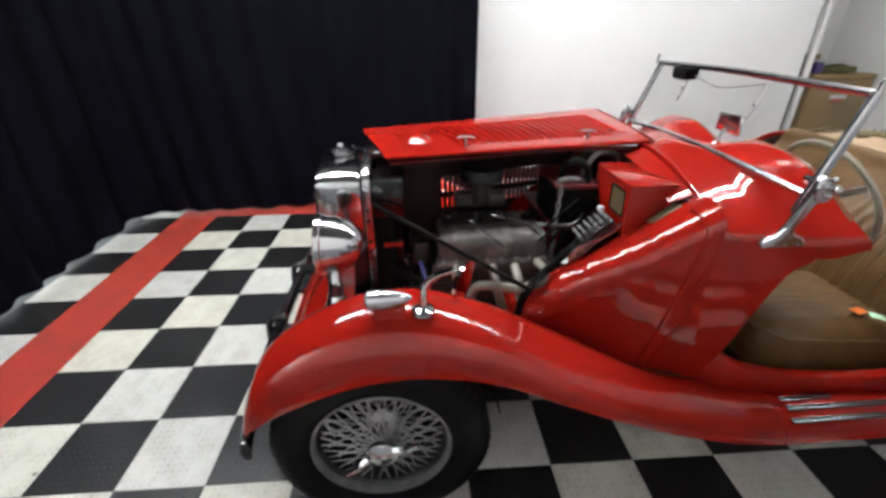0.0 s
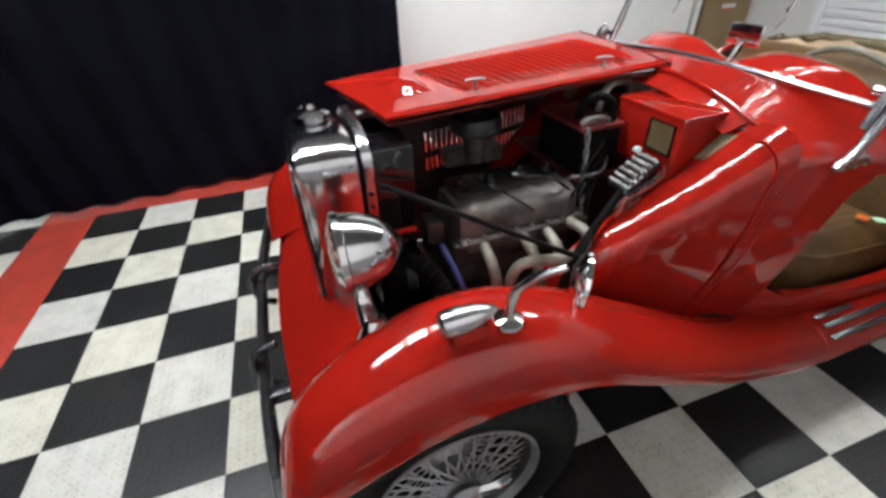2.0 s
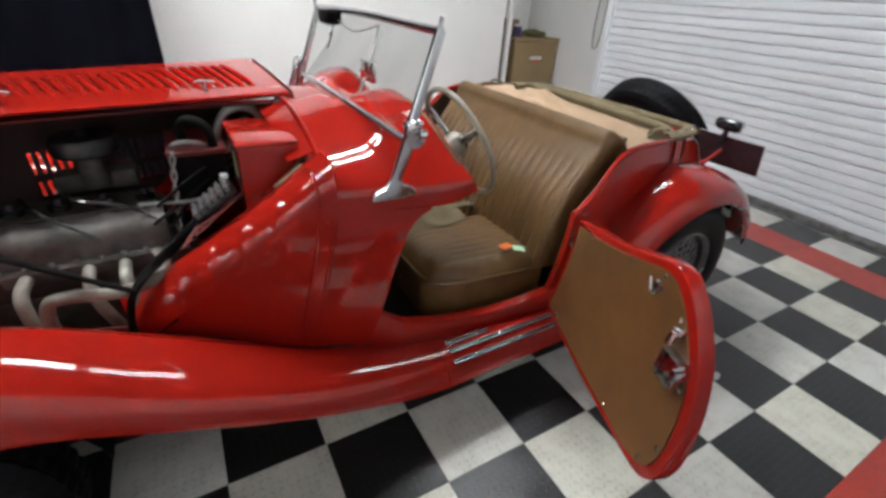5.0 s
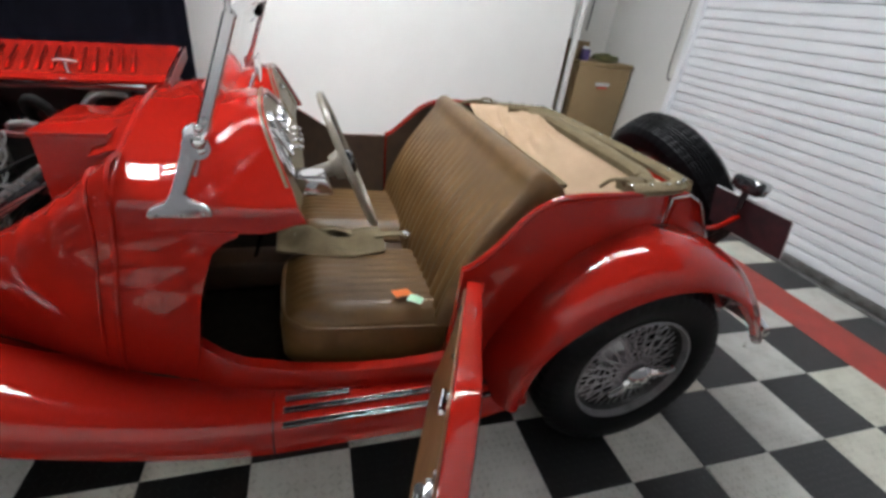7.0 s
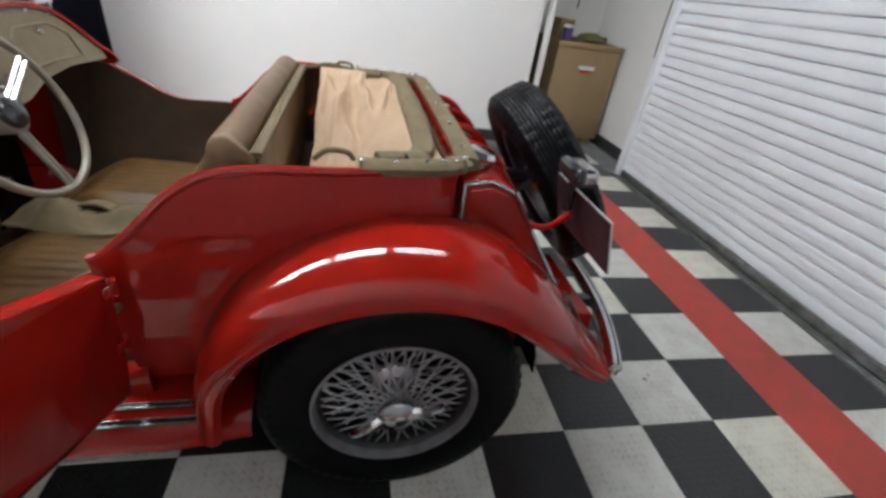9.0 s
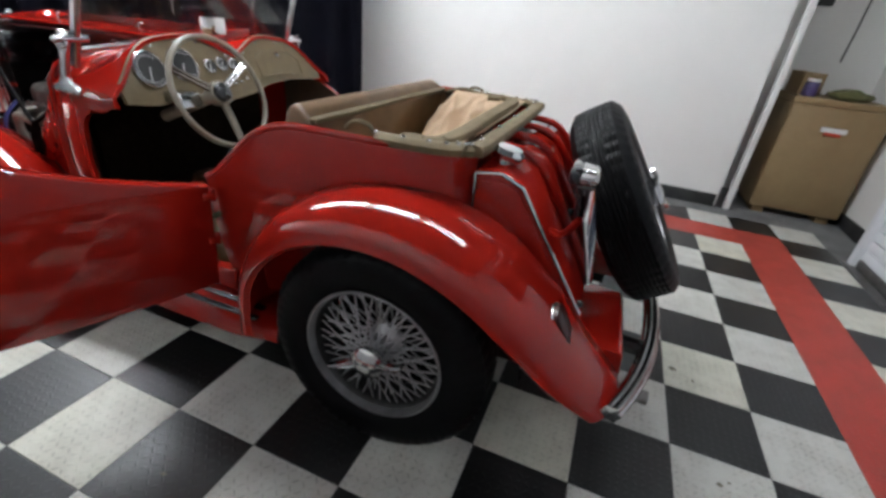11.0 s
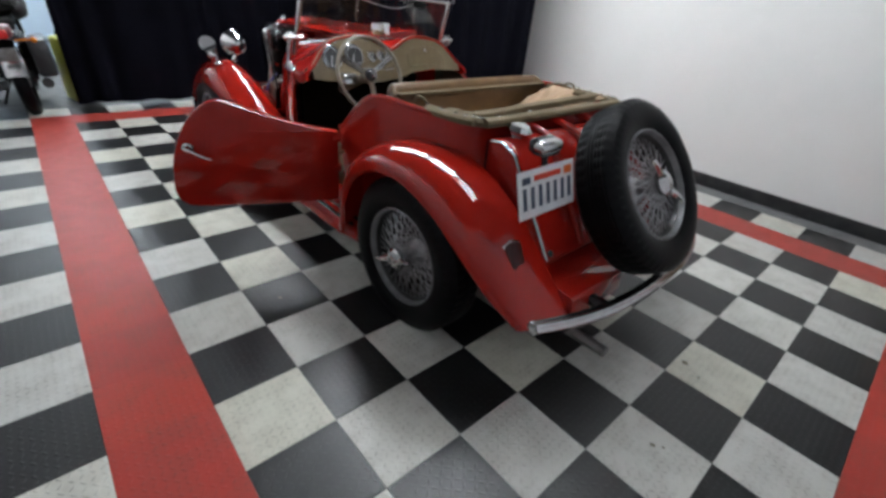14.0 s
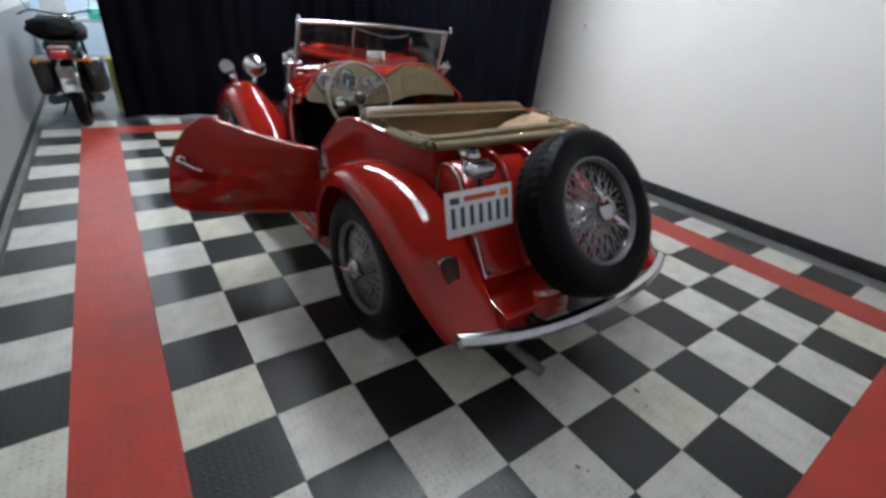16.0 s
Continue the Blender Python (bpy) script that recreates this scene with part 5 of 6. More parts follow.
for k in range(3):
    part("wiring_loom", tubed([(1.70, 0.27 + 0.01 * k, 0.78), (1.80, 0.31, 0.715 - 0.01 * k), (1.90, 0.345 + 0.012 * k, 0.635), (1.94, 0.35 + 0.012 * k, 0.53), (1.95, 0.33 + 0.012 * k, 0.34)], 0.010 - 0.002 * k, 8, 24), BLACK_MATT, car, "black taped wiring loom")
part("plug_lead", tubed([(2.06, 0.055, 0.79), (2.03, 0.13, 0.795), (1.92, 0.16, 0.77), (1.84, 0.17, 0.70)], 0.0045, 6, 20), BLACK, eng, "black plug lead")
part("plug_lead", tubed([(2.16, 0.055, 0.79), (2.10, 0.16, 0.775), (2.0, 0.19, 0.70)], 0.0045, 6, 20), BLACK, eng, "black plug lead")
bm = bmesh.new()
tube(bm, [(1.48, -0.04, 0.93), (1.51, -0.03, 0.975), (1.58, -0.02, 0.975), (1.62, -0.01, 0.92), (1.62, -0.01, 0.86)], 0.014, 10, 24)
part("heater_hose", bm, STEEL, car, "pale braided hose")
tb = part("tool_box", boxed((1.455, 0.066, 0.79), (1.604, 0.322, 0.955), 0.004), RED, car, "red sheet-metal box on the bulkhead")
part("lid", boxed((1.450, 0.062, 0.9555), (1.608, 0.326, 0.966), 0.003), RED, tb)
part("label_plate", boxed((1.6045, 0.215, 0.858), (1.608, 0.298, 0.934)), DASH, tb, "faded tan label")
part("battery_shelf", boxed((1.45, -0.28, 0.72), (1.775, 0.12, 0.738), 0.004), RED_DULL, car, "dull red shelf")
part("battery_box", boxed((1.62, -0.13, 0.74), (1.765, 0.115, 0.885), 0.008), BLACK_MATT, car, "matt black battery box")
part("box_rim", boxed((1.615, -0.135, 0.8855), (1.770, 0.120, 0.900), 0.003), RED_DULL, car, "dull red rim of the battery box")
part("box_clamp", tubed([(1.755, 0.09, 0.905), (1.74, 0.10, 0.918), (1.70, 0.105, 0.920), (1.665, 0.10, 0.908)], 0.009, 8, 16), STEEL, car, "bright metal clamp")
fu = part("fuse_block", boxed((1.60, 0.40, 0.845), (1.73, 0.475, 0.865), 0.004, Matrix.Translation((0.010, -0.170, -0.055)) @ Matrix.Translation((1.665, 0.44, 0.85)) @ Matrix.Rotation(radians(38), 4, "Y") @ Matrix.Translation((-1.665, -0.44, -0.85))), BLACK, car, "black fuse block with bright terminals")
FM = Matrix.Translation((0.010, -0.170, -0.055)) @ Matrix.Translation((1.665, 0.44, 0.85)) @ Matrix.Rotation(radians(38), 4, "Y") @ Matrix.Translation((-1.665, -0.44, -0.85))
for k in range(6):
    for y in (0.402, 0.439):
        bm = bmesh.new()
        cyl(bm, (1.612 + 0.021 * k, y, 0.873), (1.612 + 0.021 * k, y + 0.033, 0.873), 0.0055, n=10)
        for e in (0.004, 0.029):
            box(bm, (1.6065 + 0.021 * k, y + e - 0.004, 0.864), (1.6175 + 0.021 * k, y + e + 0.004, 0.882), 0.001)
        bmesh.ops.transform(bm, matrix=FM, verts=bm.verts[:])
        part("fuse", bm, STEEL, fu, "bright fuse clip")
random.seed(21)
for k in range(9):
    e = random.uniform(-0.012, 0.012)
    part("fuse_wire", tubed([(1.595 + 0.017 * k, 0.304, 0.840 - 0.013 * k), (1.63 + 0.017 * k, 0.335 + e, 0.827 - 0.013 * k), (1.68 + 0.012 * k, 0.330 + e, 0.795 - 0.010 * k), (1.735, 0.315 + e, 0.755), (1.77, 0.305, 0.715)], 0.0019, 6, 18), WIRE_RED if k % 3 else BLACK, fu, "thin wire")
part("connector", boxed((1.631, 0.210, 0.845), (1.651, 0.227, 0.859), 0.003), PLATE_WHITE, car, "white plastic connector")
part("bulkhead_hose", tubed([(1.72, 0.02, 0.90), (1.725, 0.045, 0.950), (1.695, 0.075, 0.978), (1.655, 0.09, 0.955), (1.645, 0.09, 0.90)], 0.013, 10, 30), BLACK_MATT, car, "black rubber hose in an arc")
for e in (0, 1):
    part("twisted_wire", tubed([(1.755 + 0.006 * math.sin(k * 1.6 + e * math.pi) + 0.003 * k, 0.125 + 0.006 * k + 0.006 * math.cos(k * 1.6 + e * math.pi), 0.905 - 0.022 * k) for k in range(13)], 0.0032, 6, 60), STEEL, car, "grey twisted wire")
part("tool_box_frame", tubed([(1.607, 0.211, 0.854), (1.607, 0.302, 0.854), (1.607, 0.302, 0.938), (1.607, 0.211, 0.938), (1.607, 0.211, 0.854)], 0.004, 6, 0), BLACK_MATT, tb, "black label frame")
# cables and hoses between the bulkhead and the engine
random.seed(11)
for k in range(4):
    y = 0.05 + 0.018 * k
    part("engine_cable", tubed([(1.48 + 0.02 * k, y - 0.02, 0.90 - 0.01 * k), (1.57 + 0.01 * k, y + random.uniform(-0.02, 0.03), 0.83 + random.uniform(-0.03, 0.03)), (1.66 + 0.015 * k, y + random.uniform(0.0, 0.04), 0.74 + random.uniform(-0.04, 0.04)), (1.74 + 0.012 * k, 0.14 + 0.02 * k, 0.66 + random.uniform(-0.05, 0.03)), (1.80, 0.22 + 0.012 * k, 0.50)], 0.0045 - 0.0003 * k, 6, 24), BLACK_MATT, car, "black engine cable")
bm = bmesh.new()
cyl(bm, (1.48, -0.05, 0.845), (1.62, -0.05, 0.845), 0.032)
cyl(bm, (1.62, -0.05, 0.845), (1.65, -0.05, 0.845), 0.014)
part("ignition_coil", bm, STEEL, car, "dull metal ignition coil")
bm = bmesh.new()
lathe(bm, [(0, 0), (0.045, 0), (0.05, 0.01), (0.05, 0.05), (0.035, 0.07), (0.015, 0.075), (0, 0.075)], Matrix.Translation((1.74, 0.02, 0.70)), 20)
part("distributor", bm, BLACK, eng, "black distributor cap")
bm = bmesh.new()
lathe(bm, [(0, 0), (0.05, 0), (0.052, 0.02), (0.05, 0.085), (0.04, 0.095), (0, 0.096)], Matrix.Translation((1.93, 0.215, 0.42)) @ Matrix.Rotation(radians(70), 4, "X") @ Matrix.Rotation(math.pi, 4, "X"), 20)
part("oil_filter", bm, BLACK, eng, "black oil filter canister")
for k in range(8):
    bm = bmesh.new()
    cyl(bm, (1.855 + 0.052 * k, 0.203, 0.643), (1.855 + 0.052 * k, 0.203, 0.662), 0.007, n=6)
    part("cover_bolt", bm, STEEL, eng, "small steel bolt")

# windscreen
WB, WT = (1.218, 1.000), (1.130, 1.257)
ws = part("windscreen_frame", tubed([(WB[0], 0.520, WB[1]), (WB[0] + 0.03, 0.26, WB[1] + 0.020), (WB[0] + 0.04, 0.0, WB[1] + 0.028), (WB[0] + 0.03, -0.26, WB[1] + 0.020), (WB[0], -0.500, WB[1])], 0.011, 10, 30), CHROME_DULL, car, "worn chrome windscreen frame")
for s, b in ((1, 0.520), (-1, -0.485)):
    bm = bmesh.new()
    rows = []
    for k in range(7):
        c = Vector((1.238, s * (abs(b) + 0.012), 0.95)).lerp(Vector((WT[0], b, WT[1] + 0.004)), k / 6)
        rows.append([c + Vector((dx, dy, dx * 0.36)) for dx, dy in ((0.0115, 0.006), (0.008, 0.010), (-0.008, 0.010), (-0.0115, 0.006), (-0.0115, -0.006), (-0.008, -0.010), (0.008, -0.010), (0.0115, -0.006))])
    vs = sheet(bm, rows, False, True)
    bm.faces.new(vs[0])
    bm.faces.new(vs[-1])
    part("side_post", bm, CHROME_DULL, ws)
part("top_rail", tubed([(WT[0], 0.520, WT[1]), (WT[0] + 0.008, 0.0, WT[1] + 0.008), (WT[0], -0.485, WT[1])], 0.0115, 10, 16), CHROME_DULL, ws)
rows = [[Vector((WB[0], b, WB[1] + 0.012)).lerp(Vector((WT[0], b, WT[1])), k / 4) for k in range(5)] for b in np.linspace(-0.48, 0.515, 7)]
gl = part("glass_pane", thick(rows, 0.004), GLASS, ws, "clear windscreen glass")
gl.visible_shadow = False
for s, b in ((1, 0.556), (-1, -0.556)):
    foot = [(1.376, 0.884), (1.376, 0.894), (1.366, 0.908), (1.338, 0.918), (1.321, 0.945), (1.285, 1.045), (1.280, 1.075), (1.262, 1.086), (1.246, 1.075), (1.250, 1.04), (1.295, 0.938), (1.288, 0.922), (1.262, 0.912), (1.250, 0.896), (1.250, 0.884)]
    bm = prism([(p[0] - 0.045, p[1] - 0.022) for p in foot], b - s * 0.008, b + s * 0.012, "xz", 0.005)
    br = part("screen_bracket", bm, CHROME_DULL, ws, "cast chrome windscreen bracket")
    bm = bmesh.new()
    cyl(bm, (1.205, b - s * 0.06, 1.035), (1.205, b + s * 0.030, 1.035), 0.012, n=12)
    ball(bm, (1.205, b + s * 0.034, 1.035), 0.013)
    ball(bm, (1.205, b + s * 0.018, 1.057), 0.008)
    ball(bm, (1.205, b + s * 0.018, 1.013), 0.008)
    part("pivot_knob", bm, CHROME, br, "chrome wing knob")
    bm = bmesh.new()
    cyl(bm, (1.214, b + s * 0.011, 1.020), (1.214, b + s * 0.017, 1.020), 0.026, n=24)
    part("pivot_plate", bm, CHROME_DULL, br, "round drilled plate")
    for x in (1.225, 1.265, 1.310):
        bm = bmesh.new()
        cyl(bm, (x, b + s * 0.0105, 0.869), (x, b + s * 0.0135, 0.869), 0.0045, n=10)
        part("foot_bolt", bm, STEEL, br, "small bolt")
    bm = bmesh.new()
    cyl(bm, (WT[0] + 0.004, s * (abs(b) - 0.033), WT[1] - 0.005), (WT[0] + 0.002, s * (abs(b) - 0.033), WT[1] + 0.026), 0.006, n=10)
    ball(bm, (WT[0] + 0.002, s * (abs(b) - 0.033), WT[1] + 0.028), 0.007, (1, 1, 1), 10)
    part("corner_pin", bm, CHROME, br, "small chrome pin")
bm = boxed((1.125, -0.30, 1.212), (1.19, -0.20, 1.258), 0.012)
part("wiper_motor", bm, BLACK_MATT, ws, "black wiper motor box")
for b in (-0.23, 0.18):
    bm = bmesh.new()
    tube(bm, [(1.145, b, 1.242), (1.165, b + 0.005, 1.18), (1.18, b - 0.004, 1.13)], 0.004, 6, 10)
    ball(bm, (1.165, b, 1.18), 0.008)
    part("wiper_arm", bm, CHROME_DULL, ws, "thin wiper arm")
part("wiper_cord", tubed([(1.145, -0.23, 1.235), (1.14, -0.05, 1.205), (1.145, 0.18, 1.242)], 0.0022, 6, 16), STEEL, ws, "thin sagging cord")
bm = bmesh.new()
tube(bm, [(1.185, 0.045, 1.0), (1.16, 0.045, 1.03), (1.140, 0.045, 1.075)], 0.007, 8, 10)
rm = part("rear_view_mirror", bm, CHROME_DULL, car, "rear-view mirror on a short stalk")
part("mirror_glass", boxed((1.122, -0.015, 1.060), (1.136, 0.105, 1.126), 0.005), GLASS_MIRROR, rm, "rectangular mirror")

# dashboard, cut to the inside of the scuttle
def dash_edge(b):
    w = half_width(1.05, 0.82)
    return 0.846 + (cowl_z(1.07, b * 0.97) - 0.85) * max(0.0, 1 - (b / w) ** 2) ** 0.21


out = [(b, dash_edge(b)) for b in np.linspace(0.535, -0.535, 80)]
out += [(-0.53, 0.868), (-0.44, 0.872), (-0.30, 0.880), (-0.14, 0.868), (-0.03, 0.84), (0.12, 0.825), (0.28, 0.832), (0.44, 0.842), (0.53, 0.855)]
db = part("dashboard", prism(out, 1.082, 1.100, "yz"), DASH, car, "tan covered twin-cowl dashboard")
part("dash_piping", tubed([(1.079, b, dash_edge(b) + 0.001) for b in np.linspace(0.53, -0.53, 60)], 0.005, 8, 0), DASH, db)


def dial(b, z, r, name="gauge", label="round gauge with a chrome rim"):
    m = Matrix.Translation((1.080, b, z)) @ Matrix.Rotation(radians(-90), 4, "Y")
    bm = bmesh.new()
    lathe(bm, [(r * 0.90, 0.004), (r * 0.93, 0.010), (r, 0.008), (r * 1.03, 0.0), (r * 1.03, -0.004)], m, 28)
    bmesh.ops.delete(bm, geom=[f for f in bm.faces if len(f.verts) > 4], context="FACES")
    g = part(name, bm, CHROME_DULL, db, label)
    bm = bmesh.new()
    cyl(bm, m @ Vector((0, 0, -0.001)), m @ Vector((0, 0, 0.005)), r * 0.90, n=28)
    part("dial_face", bm, GAUGE_FACE, g, "dark dial")
    bm = bmesh.new()
    for k in range(20):
        mm = m @ Matrix.Rotation(radians(-130 + 260 * k / 19), 4, "Z")
        box(bm, (-0.0012, r * 0.68, 0.0052), (0.0012, r * 0.82, 0.0062), 0, mm)
    box(bm, (-0.0015, -0.006, 0.0052), (0.0015, r * 0.7, 0.0065), 0, m @ Matrix.Rotation(radians(70), 4, "Z"))
    part("dial_marks", bm, PLATE_WHITE, g, "white dial marks")


dial(0.402, 0.955, 0.058)
dial(0.265, 0.962, 0.058)
for b, z in ((0.145, 0.955), (0.085, 0.96), (0.025, 0.955)):
    dial(b, z, 0.026, "small_gauge", "small chrome rimmed gauge")
for b, z in ((0.17, 0.895), (0.137, 0.89), (0.104, 0.895), (0.07, 0.89), (0.037, 0.895), (0.0, 0.905)):
    bm = bmesh.new()
    cyl(bm, (1.084, b, z), (1.060, b, z), 0.0036, n=10)
    ball(bm, (1.058, b, z), 0.0072)
    part("switch_knob", bm, CHROME_DULL, db, "small chrome switch")
part("glovebox_outline", tubed([(1.0805, b, z) for b, z in ((-0.12, 0.90), (-0.12, 0.975), (-0.17, 1.0), (-0.33, 1.0), (-0.40, 0.965), (-0.40, 0.895), (-0.26, 0.905), (-0.12, 0.90))], 0.003, 6, 0), DASH, db)
for b in (0.50, 0.46, 0.36, 0.26, 0.16, 0.04, -0.06, -0.16, -0.28, -0.38, -0.47):
    bm = bmesh.new()
    ball(bm, (1.081, b, dash_edge(b) - 0.018), 0.005, (0.6, 1, 1), 8)
    part("dash_screw", bm, CHROME, db, "small bright screw")
bm = bmesh.new()
ball(bm, (1.076, -0.26, 0.985), 0.010)
part("glovebox_knob", bm, CHROME, db, "small chrome knob")
bm = boxed((1.000, 0.310, 0.835), (1.085, 0.395, 0.885), 0.008)
part("heater_control", bm, CHROME, db, "chrome switch box under the dash")

for o in [db] + list(db.children_recursive):
    for v in o.data.vertices:
        v.co.x += dash_skew(v.co.y, v.co.z)

# steering
SM = Matrix.Translation((0.888, 0.272, 0.890)) @ Matrix.Rotation(radians(-67), 4, "Y")
bm = bmesh.new()
R = 0.195
rows = []
for k in range(56):
    g = 2 * math.pi * k / 56
    c = Vector((R * math.cos(g), R * math.sin(g), 0))
    o = Vector((math.cos(g), math.sin(g), 0))
    rows.append([SM @ (c + 0.0098 * (math.cos(q) * o + math.sin(q) * Vector((0, 0, 1)))) for q in [2 * math.pi * j / 10 for j in range(10)]])
sheet(bm, rows, True, True)
sw = part("steering_wheel", bm, CREAM, car, "cream rimmed steering wheel")
for g in (180, 60, -60):
    bm = bmesh.new()
    for d in (-0.007, 0.007):
        a = radians(g)
        off = Vector((-math.sin(a), math.cos(a), 0)) * d
        cyl(bm, SM @ (Vector((0.03 * math.cos(a), 0.03 * math.sin(a), -0.012)) + off), SM @ (Vector((R * math.cos(a), R * math.sin(a), 0)) + off), 0.0075, 0.006, 8)
    part("wheel_spoke", bm, CREAM if g == 180 else CHROME, sw)
bm = bmesh.new()
lathe(bm, [(0, -0.05), (0.035, -0.05), (0.044, -0.02), (0.044, 0.0), (0.0, 0.0)], SM, 24)
part("wheel_boss", bm, CREAM, sw, "cream boss")
bm = bmesh.new()
lathe(bm, [(0.036, 0.0), (0.034, 0.012), (0.02, 0.019), (0.0, 0.021)], SM, 24)
part("horn_button", bm, BLACK, sw, "black horn button")
bm = bmesh.new()
cyl(bm, SM @ Vector((0, 0, -0.05)), SM @ Vector((0, 0, -0.34)), 0.022, n=16)
part("steering_column", bm, CREAM, sw, "pale steering column")

# seats
def cushion(b0, b1, name):
    rows = []
    n, m = 40, 26
    for i in range(n + 1):
        t = i / n
        b = b0 + (b1 - b0) * t
        row = []
        for j in range(m + 1):
            u = j / m
            a = 0.60 + 0.47 * u
            z = 0.505 - 0.03 * (1 - u)
            ex, ey = 1 - min(1.0, min(t, 1 - t) / 0.17), 1 - min(1.0, min(u + 0.25, 1 - u) / 0.26)
            z += 0.010 - 0.052 * min(1.0, math.hypot(ex, ey)) ** 2.2
            if 0.12 < t < 0.88:
                z += 0.0048 * abs(math.sin(math.pi * (t - 0.12) / 0.76 * 9)) * smoothstep(u, 1.0, 0.8)
            row.append((a + u * (0.02 - 0.10 * (1 - min(1.0, min(t, 1 - t) / 0.20)) ** 2), b, z))
        drop = row[-1]
        for z in (0.44, 0.38, 0.315):
            row.append((drop[0] + 0.012 - 0.02 * (0.44 - z), b, z))
        rows.append(row)
    first = [(p[0], p[1], 0.315) for p in rows[0]]
    last = [(p[0], p[1], 0.315) for p in rows[-1]]
    bm = bmesh.new()
    sheet(bm, [first] + rows + [last])
    c = part(name, bm, LEATHER, car, "pleated tan leather seat cushion", 50)
    pts = [(0.62, b0, 0.434), (0.98, b0 + 0.002, 0.461), (1.045, b0 + 0.025, 0.462), (1.088, b0 + 0.085, 0.463), (1.096, (b0 + b1) / 2, 0.464), (1.088, b1 - 0.085, 0.463), (1.045, b1 - 0.025, 0.462), (0.98, b1 - 0.002, 0.461), (0.62, b1, 0.434)]
    part("piping", tubed(pts, 0.006, 8, 40), LEATHER, c)


cushion(0.055, 0.505, "seat_cushion")
cushion(-0.505, -0.055, "seat_cushion")


def backrest():
    rows = []
    n, m = 220, 22
    for i in range(n + 1):
        t = i / n
        b = 0.525 - 1.05 * t
        row = []
        for j in range(m + 1):
            u = j / m
            a = 0.625 - 0.205 * u ** 1.1
            z = 0.44 + 0.462 * u
            e = min(t, 1 - t)
            round_ = 0.045 * (1 - min(1.0, e / 0.035)) ** 2
            bulge = 0.035 * math.sin(math.pi * min(1.0, u * 0.9 + 0.1))
            pleat = 0.013 * abs(math.sin(math.pi * t * 22)) ** 0.6 * smoothstep(u, 0.98, 0.55) * (0.8 + 0.5 * noise.noise((t * 9, u * 3, 1.0)))
            row.append((a + bulge + pleat - round_, b, z - 0.060 * (1 - math.sqrt(1 - (1 - min(1.0, e / 0.04)) ** 2)) * u))
        top = row[-1]
        for k in range(1, 11):
            g = math.pi * 0.95 * k / 10
            row.append((top[0] - 0.042 * (1 - math.cos(g)), b, top[2] + 0.048 * math.sin(g)))
        row.append((top[0] - 0.084, b, top[2] - 0.10))
        row.append((top[0] - 0.02, b, 0.44))
        rows.append(row)
    bm = bmesh.new()
    vs = sheet(bm, rows)
    bm.faces.new(vs[0])
    bm.faces.new(vs[-1])
    p = part("seat_backrest", bm, LEATHER, car, "pleated tan leather bench backrest", 50)
    part("back_board", boxed((0.316, -0.50, 0.47), (0.328, 0.50, 0.904), 0.003), LEATHER, p, "brown back board")
    part("top_binding", boxed((0.302, -0.515, 0.9045), (0.330, 0.515, 0.921), 0.006), CANVAS, p, "pale tan canvas binding")


backrest()
part("tunnel", boxed((0.55, -0.07, 0.311), (1.42, 0.07, 0.43), 0.03), LEATHER_DARK, car, "dark brown transmission tunnel")
bm = bmesh.new()
tube(bm, [(1.20, 0.02, 0.43), (1.16, 0.03, 0.55), (1.12, 0.05, 0.60)], 0.007, 8, 12)
ball(bm, (1.118, 0.052, 0.61), 0.022)
part("gear_lever", bm, BLACK, car, "black knobbed gear lever")
bm = bmesh.new()
tube(bm, [(0.72, 0.035, 0.46), (0.90, 0.04, 0.50), (1.06, 0.05, 0.525)], 0.011, 8, 12)
part("handbrake", bm, CREAM, car, "pale handbrake lever")
for b in (0.30, 0.42):
    part("pedal", boxed((1.33, b - 0.03, 0.40), (1.345, b + 0.03, 0.46), 0.005), BLACK, car, "black pedal")
# interior side trims
part("door_pocket_trim", thick(side_rows(1.27, 0.63, lambda a: 0.33, lambda a: 0.720 + 0.138 * smoothstep(a, 0.8, 1.12), -1, 16, 8, 0.024), 0.006), LEATHER_DARK, car, "dark brown door trim")
part("closed_door", thick(side_rows(1.30, 0.61, lambda a: 0.40, lambda a: 0.715 + 0.145 * smoothstep(a, 0.8, 1.12), -1, 20, 10, -0.003), 0.02), RED, car, "closed red passenger door")
part("kick_panel", thick(side_rows(1.46, 1.30, lambda a: 0.31, lambda a: 0.80, 1, 6, 6, 0.025), 0.004), LEATHER_DARK, car)
part("toe_board", boxed((1.37, -0.44, 0.31), (1.42, 0.44, 0.80), 0.005), CARPET, car, "dark carpeted toe board")

# open driver's door, hung at its rear edge
DM = pose(0.598, 0.650, 0.005, 0, 0, 66.5)
do = spline([(0.0, 0.340), (0.0, 0.700)], 2) + spline([(0.0, 0.702), (0.13, 0.727), (0.28, 0.766), (0.41, 0.812), (0.48, 0.834), (0.535, 0.826), (0.60, 0.772), (0.655, 0.69), (0.697, 0.585), (0.720, 0.47), (0.722, 0.405), (0.702, 0.362), (0.65, 0.340), (0.50, 0.332), (0.25, 0.328), (0.0, 0.338)], 60)
do = [(float(p[0]), float(p[1])) for p in do]
def sliced(bm, z0, z1, n):
    """Cuts a mesh into level bands, so that it can be bent."""
    for k in range(1, n):
        g = bm.verts[:] + bm.edges[:] + bm.faces[:]
        bmesh.ops.bisect_plane(bm, geom=g, plane_co=(0, 0, z0 + (z1 - z0) * k / n), plane_no=(0, 0, 1))
    return bm


